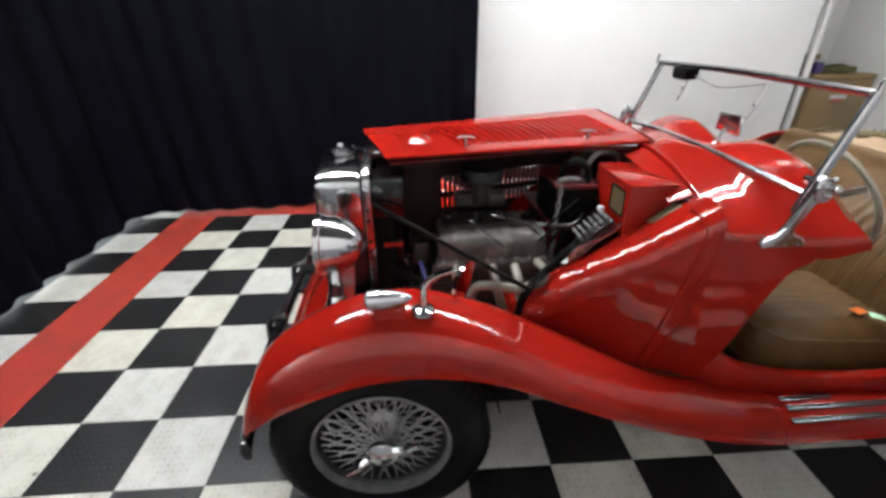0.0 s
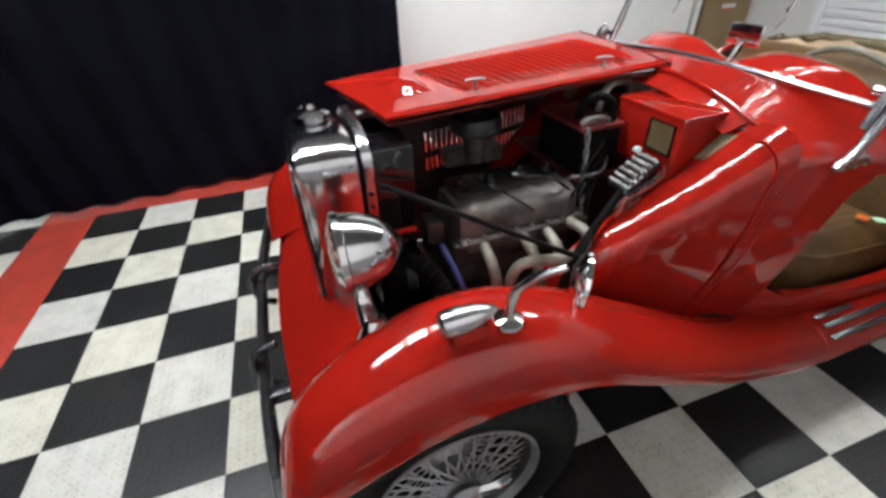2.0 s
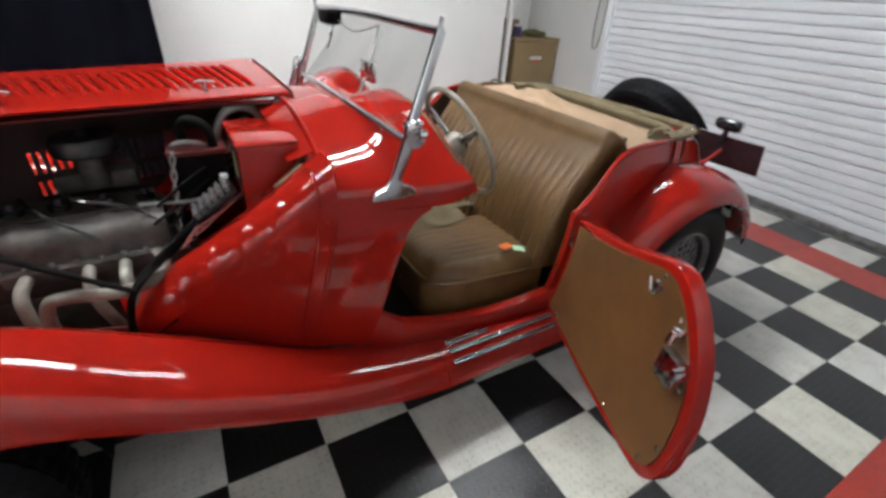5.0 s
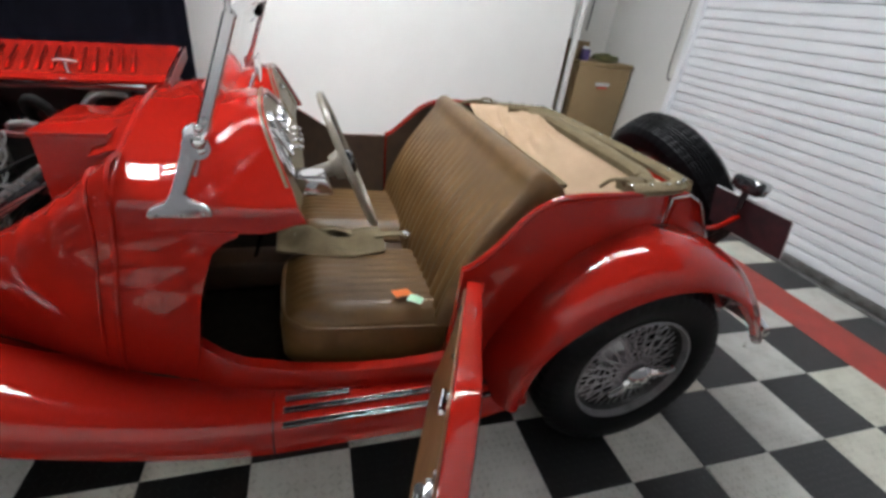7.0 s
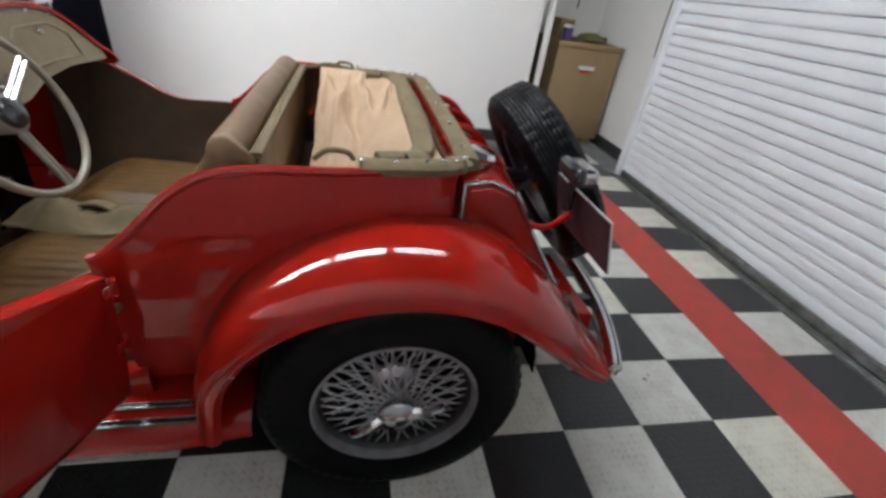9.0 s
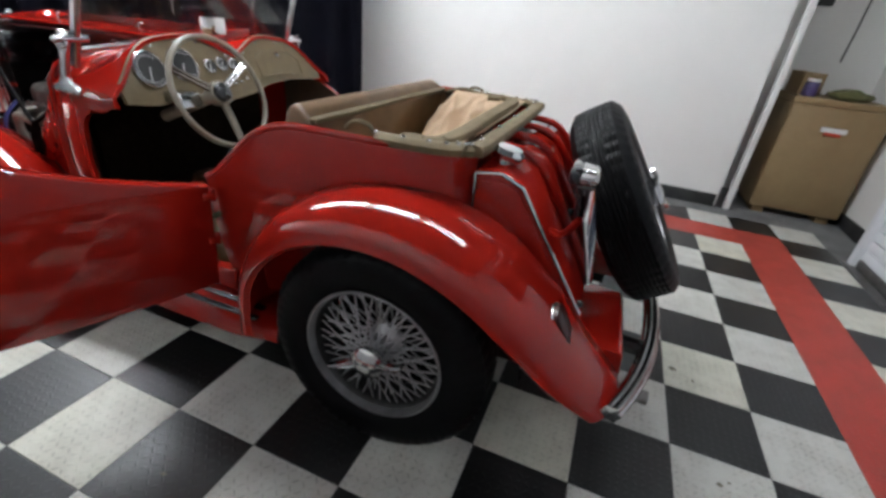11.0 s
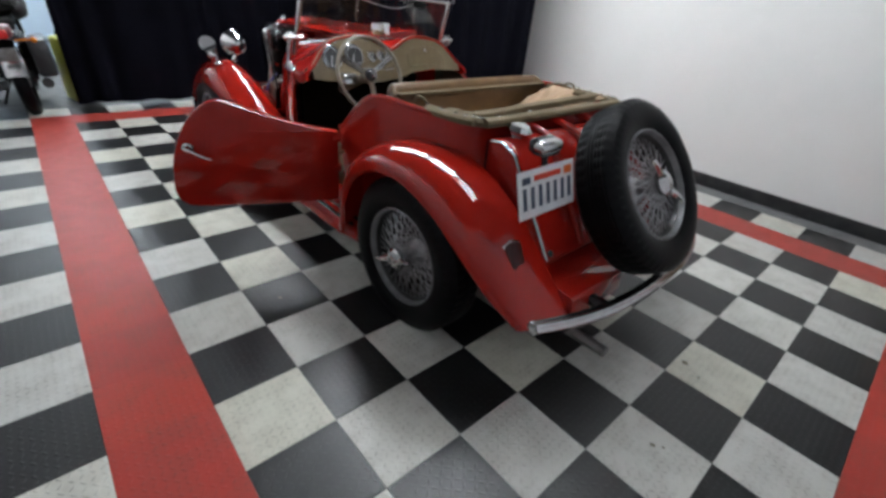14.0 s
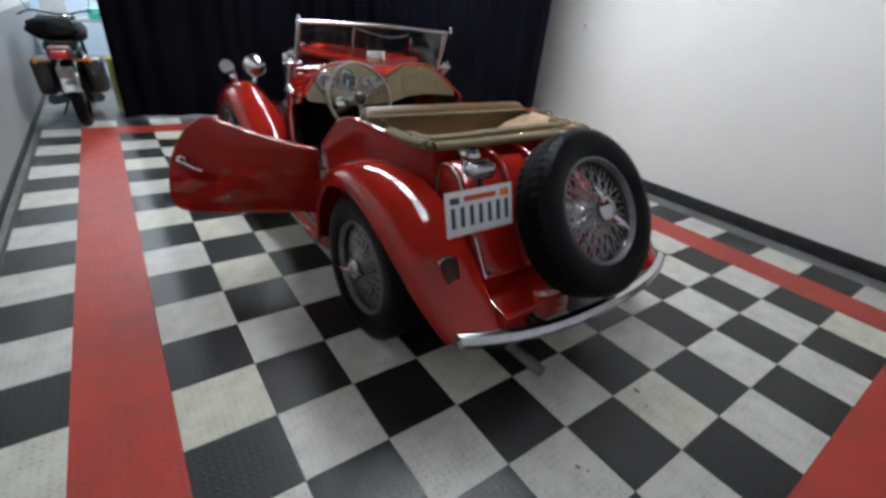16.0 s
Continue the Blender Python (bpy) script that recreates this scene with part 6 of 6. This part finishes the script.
door = part("driver_door", sliced(prism(do, -0.022, 0.022, "xz", 0.008), 0.33, 0.83, 14), RED, car, "glossy red door swung open", matrix=DM)
cx, cz = 0.36, 0.57
dt = [(cx + (p[0] - cx) * 0.925, cz + (p[1] - cz) * 0.90) for p in do[3:]]
part("door_trim", sliced(prism(dt, -0.0265, -0.0225, "xz"), 0.33, 0.83, 14), DOOR_TRIM, door, "tan trim board")
for k in range(3, 60, 7):
    p = dt[k]
    q = (cx + (p[0] - cx) * 0.96, cz + (p[1] - cz) * 0.95)
    bm = bmesh.new()
    ball(bm, (q[0], -0.0275, q[1]), 0.006, (1, 0.6, 1), 10)
    part("trim_screw", bm, CHROME, door, "small bright screw")
bm = boxed((0.575, -0.052, 0.600), (0.645, -0.0225, 0.675), 0.008)
box(bm, (0.632, -0.058, 0.612), (0.652, -0.020, 0.662), 0.004)
cyl(bm, (0.585, -0.046, 0.690), (0.590, -0.046, 0.728), 0.009, n=10)
box(bm, (0.572, -0.040, 0.715), (0.602, -0.0225, 0.730), 0.003)
part("door_latch", bm, CHROME, door, "chrome latch box")
bm = bmesh.new()
lathe(bm, [(0, 0), (0.016, 0), (0.016, 0.004), (0.008, 0.010), (0, 0.010)], Matrix.Translation((0.465, -0.0225, 0.760)) @ Matrix.Rotation(radians(90), 4, "X"), 16)
tube(bm, [(0.440, -0.034, 0.770), (0.465, -0.036, 0.740), (0.490, -0.034, 0.770)], 0.004, 8, 10)
part("pull_ring", bm, CHROME, door, "chrome eyelet")
bm = bmesh.new()
lathe(bm, [(0, 0), (0.024, 0), (0.023, 0.006), (0.014, 0.012), (0.010, 0.030), (0, 0.030)], Matrix.Translation((0.632, 0.022, 0.634)) @ Matrix.Rotation(radians(-90), 4, "X"), 16)
tube(bm, [(0.642, 0.052, 0.640), (0.62, 0.055, 0.630), (0.58, 0.052, 0.604), (0.545, 0.046, 0.588)], lambda t: 0.010 - 0.004 * t, 8, 12)
part("door_handle", bm, CHROME, door, "slim chrome lever handle")
for z in (0.52, 0.67):
    bm = bmesh.new()
    cyl(bm, (-0.006, 0.020, z - 0.018), (-0.006, 0.020, z + 0.018), 0.0075, n=12)
    ball(bm, (-0.006, 0.020, z + 0.019), 0.008, (1, 1, 0.7), 10)
    box(bm, (-0.010, 0.0225, z - 0.012), (0.022, 0.027, z + 0.012), 0.002)
    part("hinge", bm, RED, door, "red painted hinge")
part("edge_plate", boxed((-0.0035, -0.012, 0.42), (-0.0005, 0.012, 0.64), 0.001), CHROME_DULL, door, "worn bright edge plate")
# the door curves inwards towards its foot, as the body does
for q in [door] + list(door.children_recursive):
    for v in q.data.vertices:
        v.co.y -= 0.055 * (max(0.0, 0.72 - v.co.z) / 0.4) ** 2
part("check_strap", tubed([(0.60, 0.615, 0.60), (0.615, 0.66, 0.59), (0.625, 0.69, 0.60)], 0.008, 8, 10), CANVAS, car, "tan check strap")

# hood well, folded hood and frame
hd = part("hood_well_floor", boxed((-0.12, -0.47, 0.60), (0.325, 0.47, 0.615), 0.003), LEATHER_DARK, car, "dark brown luggage well floor")
part("well_back_trim", boxed((-0.132, -0.43, 0.60), (-0.124, 0.43, 0.87), 0.002), LEATHER, hd, "tan trim")
HALF = [(0.30, 0.545, 0.922), (0.10, 0.533, 0.918), (-0.06, 0.518, 0.917), (-0.128, 0.490, 0.918), (-0.150, 0.43, 0.918)]
HP = HALF + [(-0.155, 0.0, 0.922)] + [(x, -y, z + 0.004) for x, y, z in reversed(HALF)]


def band(path, w0, w1, h, n=80, wave=0.0):
    """A flat padded band along a plan path, from w0 outside to w1 inside."""
    pts = spline(path, n)
    rows = []
    c = Vector((0.25, 0, 0.94))
    for i, p in enumerate(pts):
        p = Vector(p)
        d = Vector(pts[min(i + 1, n)]) - Vector(pts[max(i - 1, 0)])
        d.z = 0
        d.normalize()
        nn = Vector((-d.y, d.x, 0))
        if (p + nn - c).length < (p - c).length:
            nn = -nn
        wob = wave * noise.noise(p * 9.0)
        rows.append([p + nn * w0 + Vector((0, 0, -h)), p + nn * (w0 + 0.004) + Vector((0, 0, -h * 0.3)), p + nn * (w0 - 0.006) + Vector((0, 0, wob)), p + nn * (w0 * 0.5 + w1 * 0.5) + Vector((0, 0, 0.004 + wob)), p + nn * (w1 + 0.006) + Vector((0, 0, wob)), p + nn * w1 + Vector((0, 0, -h * 0.4)), p + nn * (w1 + 0.004) + Vector((0, 0, -h))])
    bm = bmesh.new()
    vs = sheet(bm, rows, False, True)
    bm.faces.new(vs[0])
    bm.faces.new(vs[-1])
    return bm


hb_ = part("hood_band", band(HP[1:-1], 0.016, -0.038, 0.024, 80, 0.003), CANVAS, car, "tan canvas band with snap studs")
studs = spline(HP[1:-1], 18)
for k, p in enumerate(studs):
    bm = bmesh.new()
    ball(bm, (p[0], p[1], p[2] + 0.006), 0.0065, (1, 1, 0.6), 10)
    part("snap_stud", bm, CHROME, hb_, "small bright stud")
part("folded_hood", band([(0.06, 0.460, 0.908), (-0.030, 0.435, 0.914), (-0.066, 0.345, 0.919), (-0.070, 0.0, 0.926), (-0.066, -0.345, 0.931), (-0.026, -0.44, 0.931), (0.06, -0.465, 0.928)], 0.030, -0.026, 0.034, 90, 0.005), CANVAS, car, "folded tan canvas hood")
rows = []
for i in range(71):
    t = i / 70
    a = -0.10 + 0.345 * t
    row = []
    for j in range(41):
        u = j / 40
        y = -0.500 + 0.935 * u
        z = 0.918 - (0.33 * u ** 0.9) * (0.06 + 0.94 * smoothstep(t, 0.0, 0.75))
        lift = u ** 0.4 * (1 - 0.85 * smoothstep(u, 0.25, 0.7)) * smoothstep(t, 0.0, 0.25)
        fold = math.sin(16 * t + 4 * u + 3.0 * noise.noise((t * 3, u * 2, 0)))
        z += lift * 0.012 * fold
        for k in (0, 1, 2):
            g = noise.noise((t * (3 + 2 * k) + 2.2 * u, u * (2 + k) - 2.5 * t, 11.0 + 7 * k))
            z += lift * 0.050 / (1 + k) * (1 - min(1.0, abs(g) * 3.0)) ** 2
        row.append((a + 0.025 * noise.noise((t * 4, u * 4, 4.0)), y, z))
    rows.append(row)
part("hood_lining", thick(rows, 0.004), LINING, car, "pale peach cloth lining, creased", 80)
for s in (1, -1):
    if s < 0:
        part("hood_frame_bar", tubed([(0.30, s * 0.520, 0.905), (0.22, s * 0.525, 0.925), (0.13, s * 0.515, 0.918), (0.06, s * 0.495, 0.912)], 0.008, 8, 16), CANVAS, car, "tan painted hood bar")
    bm = bmesh.new()
    tube(bm, [(0.20, s * 0.520, 0.915), (0.17, s * 0.525, 0.938), (0.13, s * 0.523, 0.935), (0.115, s * 0.520, 0.918)], 0.006, 8, 12)
    part("strap_loop", bm, CANVAS, car, "tan strap loop")


# the seam between scuttle and bonnet leans: its foot stands further forward than its shoulder
def seam_lean(a, z):
    lean = float(np.mean(np.interp(z + 0.7 * SOFT, (0.36, 0.81), (0.028, -0.060))))
    return lean * smoothstep(a, 1.20, 1.44) * (1 - smoothstep(a, 1.52, 1.90))


LEANING = ("cowl", "scuttle_flange", "cowl_side_panel", "panel_bead", "joint_bead", "engine_bay_side_panel", "shelf_felt")
for ob in car.children:
    if ob.name.split(".")[0] in LEANING:
        for q in [ob] + list(ob.children_recursive):
            for v in q.data.vertices:
                v.co.x += seam_lean(v.co.x, v.co.z)


# the engine sits a little high in its bay
for q in [eng] + list(eng.children_recursive):
    off = Vector((-0.04, -0.16, 0.005)) if q.name in ("air_cleaner", "carburettor") else Vector((-0.034, 0.015, 0.030 if q.name.startswith(("exhaust", "header")) else 0.010))
    for v in q.data.vertices:
        v.co += off


# loose things in the car
def place_in_car(x, y, z, rz=0):
    return car.matrix_basis @ pose(x, y, z, 0, 0, rz)


t = thing("orange_tag", "small orange paper tag lying on the driver seat", "tag", at=place_in_car(0.735, 0.425, 0.512, 20))
rows = [[(x, y, 0.004 + 0.004 * math.sin(60 * x)) for x in np.linspace(-0.03, 0.03, 7)] for y in (-0.018, 0.0, 0.018)]
part("tag_card", thick(rows, 0.0015), STICKER_ORANGE, t)
t = thing("green_tag", "small pale green paper tag lying on the driver seat", "tag", at=place_in_car(0.700, 0.462, 0.509, -30))
rows = [[(x, y, 0.004 + 0.004 * math.sin(50 * x + 1)) for x in np.linspace(-0.022, 0.022, 7)] for y in (-0.018, 0.0, 0.018)]
part("tag_card", thick(rows, 0.0015), PAPER_GREEN, t)
t = thing("seat_belt", "folded tan webbing belt lying between the seats", "seat belt", at=place_in_car(0.80, 0.04, 0.50, 0))
rows = []
for i in range(31):
    u = i / 30
    rows.append([(-0.16 + 0.34 * u, y + 0.03 * math.sin(5 * u), 0.012 + 0.020 * abs(math.sin(6 * u)) + 0.004 * k) for k, y in enumerate((-0.025, 0.0, 0.025))])
part("webbing", thick(rows, 0.004), CANVAS, t)
part("buckle", boxed((-0.19, -0.02, 0.005), (-0.145, 0.025, 0.022), 0.004), CHROME_DULL, t, "metal buckle")
rows = []
for i in range(37):
    u = i / 36
    rows.append([(-0.06 + 0.38 * u, -0.08 + 0.19 * v + 0.03 * math.sin(4 * u), 0.01 + math.sin(math.pi * v) ** 0.6 * (0.028 + 0.02 * math.sin(9 * u + 3 * v) + 0.03 * noise.noise((u * 5, v * 3, 1))) * math.sin(math.pi * min(max(u, 0.02), 0.98)) ** 0.4) for v in np.linspace(0, 1, 15)])
part("cover_cloth", thick(rows, 0.004), CANVAS, t, "rumpled tan cover", 80)


# ---- motorcycle behind the curtain's open end ----
def motorcycle():
    """A parked standard motorcycle, x forward along its own length, wheels on z = 0."""
    t = thing("motorcycle", "red and black motorcycle parked on its stand, seen from behind", "motorcycle", at=pose(-0.24, 5.98, -0.016, -3, 0, 88))

    def mwheel(x, r, w, name):
        o = new(name)
        o.parent = t
        m = Matrix.Translation((x, 0, r)) @ Matrix.Rotation(radians(90), 4, "X")
        bm = bmesh.new()
        rows = []
        for k in range(48):
            g = 2 * math.pi * k / 48
            rows.append([m @ Vector(((r - w / 2 + w / 2 * math.cos(q)) * math.cos(g), (r - w / 2 + w / 2 * math.cos(q)) * math.sin(g), w / 2 * math.sin(q))) for q in [2 * math.pi * j / 12 for j in range(12)]])
        sheet(bm, rows, True, True)
        part("tyre", bm, RUBBER, o, "black tyre")
        bm = bmesh.new()
        lathe(bm, [(r - w + 0.02, -0.03), (r - w + 0.03, 0.0), (r - w + 0.02, 0.03), (r - w - 0.005, 0.02), (r - w - 0.005, -0.02)], m, 40, True)
        part("rim", bm, CHROME, o, "chrome rim")
        bm = bmesh.new()
        cyl(bm, m @ Vector((0, 0, -0.05)), m @ Vector((0, 0, 0.05)), 0.06)
        part("hub", bm, STEEL, o)
        bm = bmesh.new()
        for k in range(24):
            g = 2 * math.pi * k / 24
            cyl(bm, m @ Vector((0.055 * math.cos(g), 0.055 * math.sin(g), 0.04 * (-1) ** k)), m @ Vector(((r - w) * math.cos(g + 0.25), (r - w) * math.sin(g + 0.25), 0)), 0.0018, n=5)
        part("spokes", bm, SPOKE, o)

    mwheel(0.0, 0.31, 0.11, "rear_wheel")
    mwheel(1.36, 0.31, 0.09, "front_wheel")
    for x, r, g0, g1, w in ((0.0, 0.345, 25, 165, 0.075), (1.36, 0.34, 40, 150, 0.06)):
        rows = []
        for k in range(25):
            g = radians(g0 + (g1 - g0) * k / 24)
            rows.append([(x + r * math.cos(g), w * math.sin(q), 0.31 + (r - 0.03 * (1 - math.cos(q))) * math.sin(g)) for q in np.linspace(-1.4, 1.4, 9)])
        part("mudguard", thick(rows, 0.004), CHROME_DULL if x < 0.5 else BLACK, t, "silver rear mudguard" if x < 0.5 else "black mudguard")
    bm = bmesh.new()
    for s in (-1, 1):
        tube(bm, [(0.0, s * 0.09, 0.31), (0.35, s * 0.08, 0.36), (0.80, s * 0.10, 0.30), (1.05, s * 0.03, 0.85)], 0.016, 8, 20)
        tube(bm, [(-0.25, s * 0.09, 0.72), (0.4, s * 0.09, 0.70), (1.05, s * 0.03, 0.88)], 0.014, 8, 16)
        cyl(bm, (0.0, s * 0.10, 0.31), (0.18, s * 0.11, 0.70), 0.024, n=12)
        cyl(bm, (1.36, s * 0.09, 0.31), (1.08, s * 0.09, 0.98), 0.022, n=12)
    part("frame", bm, BLACK, t, "black tubular frame")
    bm = boxed((0.45, -0.14, 0.28), (0.85, 0.14, 0.62), 0.05)
    for z in np.linspace(0.45, 0.62, 6):
        box(bm, (0.66, -0.11, z), (0.88, 0.11, z + 0.012), 0.004)
    part("engine", bm, ENGINE_DARK, t, "dark finned engine")
    bm = bmesh.new()
    ball(bm, (0.78, 0, 0.83), 0.17, (1.5, 0.85, 0.72), 24)
    part("fuel_tank", bm, RED_DULL, t, "dark red fuel tank")
    bm = boxed((-0.22, -0.12, 0.74), (0.52, 0.12, 0.83), 0.04)
    part("seat", bm, BLACK_MATT, t, "black seat")
    for (x, y, z), sc, nm, lab in (((0.20, 0.03, 0.92), (0.26, 0.21, 0.11), "luggage_roll", "black cloth roll strapped on"), ((0.16, -0.17, 0.90), (0.09, 0.07, 0.10), "helmet_bag", "dark cloth bag")):
        bm = bmesh.new()
        g = bmesh.ops.create_icosphere(bm, subdivisions=3, radius=1.0)
        for v in g["verts"]:
            q = 1 + 0.22 * noise.noise(v.co * 2.4 + Vector((x * 9, 0, 3)))
            v.co = Vector((x + v.co.x * sc[0] * q, y + v.co.y * sc[1] * q, z + v.co.z * sc[2] * q))
        part(nm, bm, BLACK_MATT if nm == "luggage_roll" else BASE_BLACK, t, lab, 70)
    bm = boxed((-0.36, -0.09, 0.70), (-0.20, 0.09, 0.80), 0.03)
    part("tail_fairing", bm, RED_DULL, t, "dark red tail panel")
    bm = boxed((-0.40, -0.06, 0.70), (-0.355, 0.06, 0.77), 0.015)
    part("tail_lamp", bm, LENS_RED, t, "red tail lamp")
    part("rear_plate", boxed((-0.385, -0.065, 0.53), (-0.375, 0.065, 0.63), 0.004), STEEL, t, "pale blank rear plate")
    for s in (-1, 1):
        bm = bmesh.new()
        cyl(bm, (-0.30, s * 0.08, 0.68), (-0.30, s * 0.19, 0.68), 0.008, n=8)
        ball(bm, (-0.31, s * 0.205, 0.68), 0.024, (0.8, 0.9, 1))
        part("turn_signal", bm, LAMP_AMBER, t, "amber turn signal")
        bm = bmesh.new()
        tube(bm, [(0.75, s * 0.13, 0.24), (0.3, s * 0.16, 0.24), (-0.25, s * 0.18, 0.32)], lambda q: 0.022 + 0.022 * smoothstep(q, 0.45, 0.6), 14, 24)
        part("silencer", bm, STEEL_DARK, t, "dark worn silencer")
        part("saddlebag", boxed((-0.10, s * 0.21 - 0.07, 0.34), (0.34, s * 0.21 + 0.07, 0.66), 0.03), BASE_BLACK, t, "black saddlebag")
        bm = bmesh.new()
        cyl(bm, (0.05, s * 0.12, 0.34), (0.19, s * 0.13, 0.66), 0.032, n=14)
        part("shock_absorber", bm, CHROME_DULL, t, "chrome shock absorber")
    bm = bmesh.new()
    tube(bm, [(0.92, 0.36, 1.00), (0.98, 0.24, 1.04), (1.06, 0.06, 1.0), (1.06, -0.06, 1.0), (0.98, -0.24, 1.04), (0.92, -0.36, 1.00)], 0.011, 8, 30)
    part("handlebar", bm, BLACK, t, "black handlebar")
    for s in (-1, 1):
        bm = bmesh.new()
        cyl(bm, (0.97, s * 0.26, 1.03), (0.92, s * 0.30, 1.16), 0.005, n=8)
        ball(bm, (0.90, s * 0.31, 1.20), 0.05, (0.35, 1.1, 0.75))
        part("mirror", bm, BLACK, t, "black mirror")
    bm = bmesh.new()
    ball(bm, (1.20, 0, 0.90), 0.09, (0.9, 1, 1))
    part("headlamp", bm, CHROME, t, "chrome headlamp")
    part("side_stand", tubed([(0.55, 0.10, 0.28), (0.52, 0.24, 0.012)], 0.012, 8, 0), BLACK, t, "black side stand")


motorcycle()


def clutter():
    t = thing("storage_shelf", "grey metal shelf loaded with blue and teal bins", "shelf", at=pose(-0.30, 8.6, -0.016))
    for x in (-0.28, 0.95):
        for y in (-0.2, 0.2):
            part("upright", boxed((x - 0.02, y - 0.02, 0), (x + 0.02, y + 0.02, 0.90), 0.003), STEEL, t)
    for z in (0.35, 0.85):
        part("shelf_board", boxed((-0.30, -0.23, z), (0.97, 0.23, z + 0.03), 0.003), GREY_PAINT, t)
    for x, z, mat, nm, lab, w, h in ((-0.10, 0.38, BLUE_PAINT, "storage_bin", "blue plastic storage bin on a metal shelf", 0.30, 0.28), (0.42, 0.88, TEAL, "storage_bin", "teal plastic storage bin on a metal shelf", 0.30, 0.14),
                                     (-0.08, 0.88, PLATE_WHITE, "storage_bin", "white plastic storage bin on a metal shelf", 0.28, 0.32), (0.70, 0.38, CARDBOARD, "carton", "brown carton on a metal shelf", 0.32, 0.34)):
        b = thing(nm, lab, "bin" if nm == "storage_bin" else "box", at=pose(-0.30 + x, 8.6, z - 0.016))
        part("tub", boxed((-w / 2, -0.17, 0.0005), (w / 2, 0.17, h - 0.03), 0.015), mat, b)
        part("lid", boxed((-w / 2 - 0.01, -0.18, h - 0.0295), (w / 2 + 0.01, 0.18, h), 0.01), mat, b)
    j = thing("jerry_can", "bright yellow plastic fuel can standing behind the motorcycle", "fuel can", at=pose(0.16, 6.55, -0.016, 0, 0, 12))
    part("can_body", boxed((-0.09, -0.15, 0), (0.09, 0.15, 0.62), 0.03), YELLOW_PLASTIC, j)
    bm = bmesh.new()
    tube(bm, [(0, -0.10, 0.61), (0, -0.08, 0.67), (0, 0.05, 0.67), (0, 0.07, 0.61)], 0.016, 8, 16)
    part("grip", bm, YELLOW_PLASTIC, j)
    bm = bmesh.new()
    cyl(bm, (0, 0.11, 0.615), (0, 0.11, 0.66), 0.03)
    part("cap", bm, BLACK, j, "black cap")


clutter()


# ---- floor tiles ----
def tile_mesh(name, mat, g=0.0007, lx=TILE, ly=TILE):
    bm = boxed((-lx / 2 + g, -ly / 2 + g, -0.016), (lx / 2 - g, ly / 2 - g, 0.0))
    top = [e for e in bm.edges if all(v.co.z > -0.001 for v in e.verts)]
    bmesh.ops.bevel(bm, geom=top, offset=g * 1.5, segments=1, affect="EDGES")
    finish(bm, 20)
    me = bpy.data.meshes.new(name)
    bm.to_mesh(me)
    bm.free()
    me.materials.append(mat)
    return me


white, black, red = tile_mesh("white_tile", TILE_WHITE), tile_mesh("black_tile", TILE_BLACK), tile_mesh("border_tile", TILE_RED, 0.00015)
random.seed(7)
for i in range(-2, 13):
    for j in range(-2, 20):
        ring = max(-i, i - 10, -j, j - 17)
        me = red if ring == 1 else (white if (i + j) % 2 == 0 else black)
        o = new(me.name, me)
        o.parent = floor
        o.location = ((i + 0.5) * TILE, (j + 0.5) * TILE, 0)
        o.rotation_euler = (0, 0, math.pi / 2 * random.randrange(4))
for lo, hi, mat, lab in (((-0.634, -0.635, -0.0158), (-0.611, 6.1, -0.003), BASE_BLACK, "black edging strip beside the tiles"), ((-0.674, -0.635, -0.0158), (-0.6345, 6.1, -0.006), CONCRETE, "bare grey concrete strip by the wall"),
                         ((3.966, -0.635, -0.0158), (4.18, 6.1, -0.006), CONCRETE, "bare grey concrete strip by the wall")):
    part("edge_strip", boxed(lo, hi, 0.003), mat, floor, lab)
# oil spots dropped on the tiles
SPOTS = [(1.642, 0.574, 0.013), (1.60, 0.50, 0.006), (1.12, 0.47, 0.008), (1.14, 0.44, 0.005), (2.35, 0.95, 0.005), (0.43, 1.98, 0.006), (1.0, 5.2, 0.007), (0.6, 5.0, 0.005)]
OIL = material("dried_oil", (0.13, 0.11, 0.07), 0.5, 0.0, (0.20, 0.18, 0.12), 90.0)
random.seed(21)
for x, y, r in SPOTS:
    bm = bmesh.new()
    ring = [bm.verts.new((r * (0.7 + 0.5 * random.random()) * math.cos(2 * math.pi * k / 14), 1.3 * r * (0.7 + 0.5 * random.random()) * math.sin(2 * math.pi * k / 14), 0)) for k in range(14)]
    f = bm.faces.new(ring)
    g = bmesh.ops.extrude_face_region(bm, geom=[f])
    bmesh.ops.translate(bm, vec=(0, 0, 0.0006), verts=[v for v in g["geom"] if isinstance(v, bmesh.types.BMVert)])
    part("oil_spot", bm, OIL, floor, "dried oil spot", matrix=pose(x, y, 0.0001))
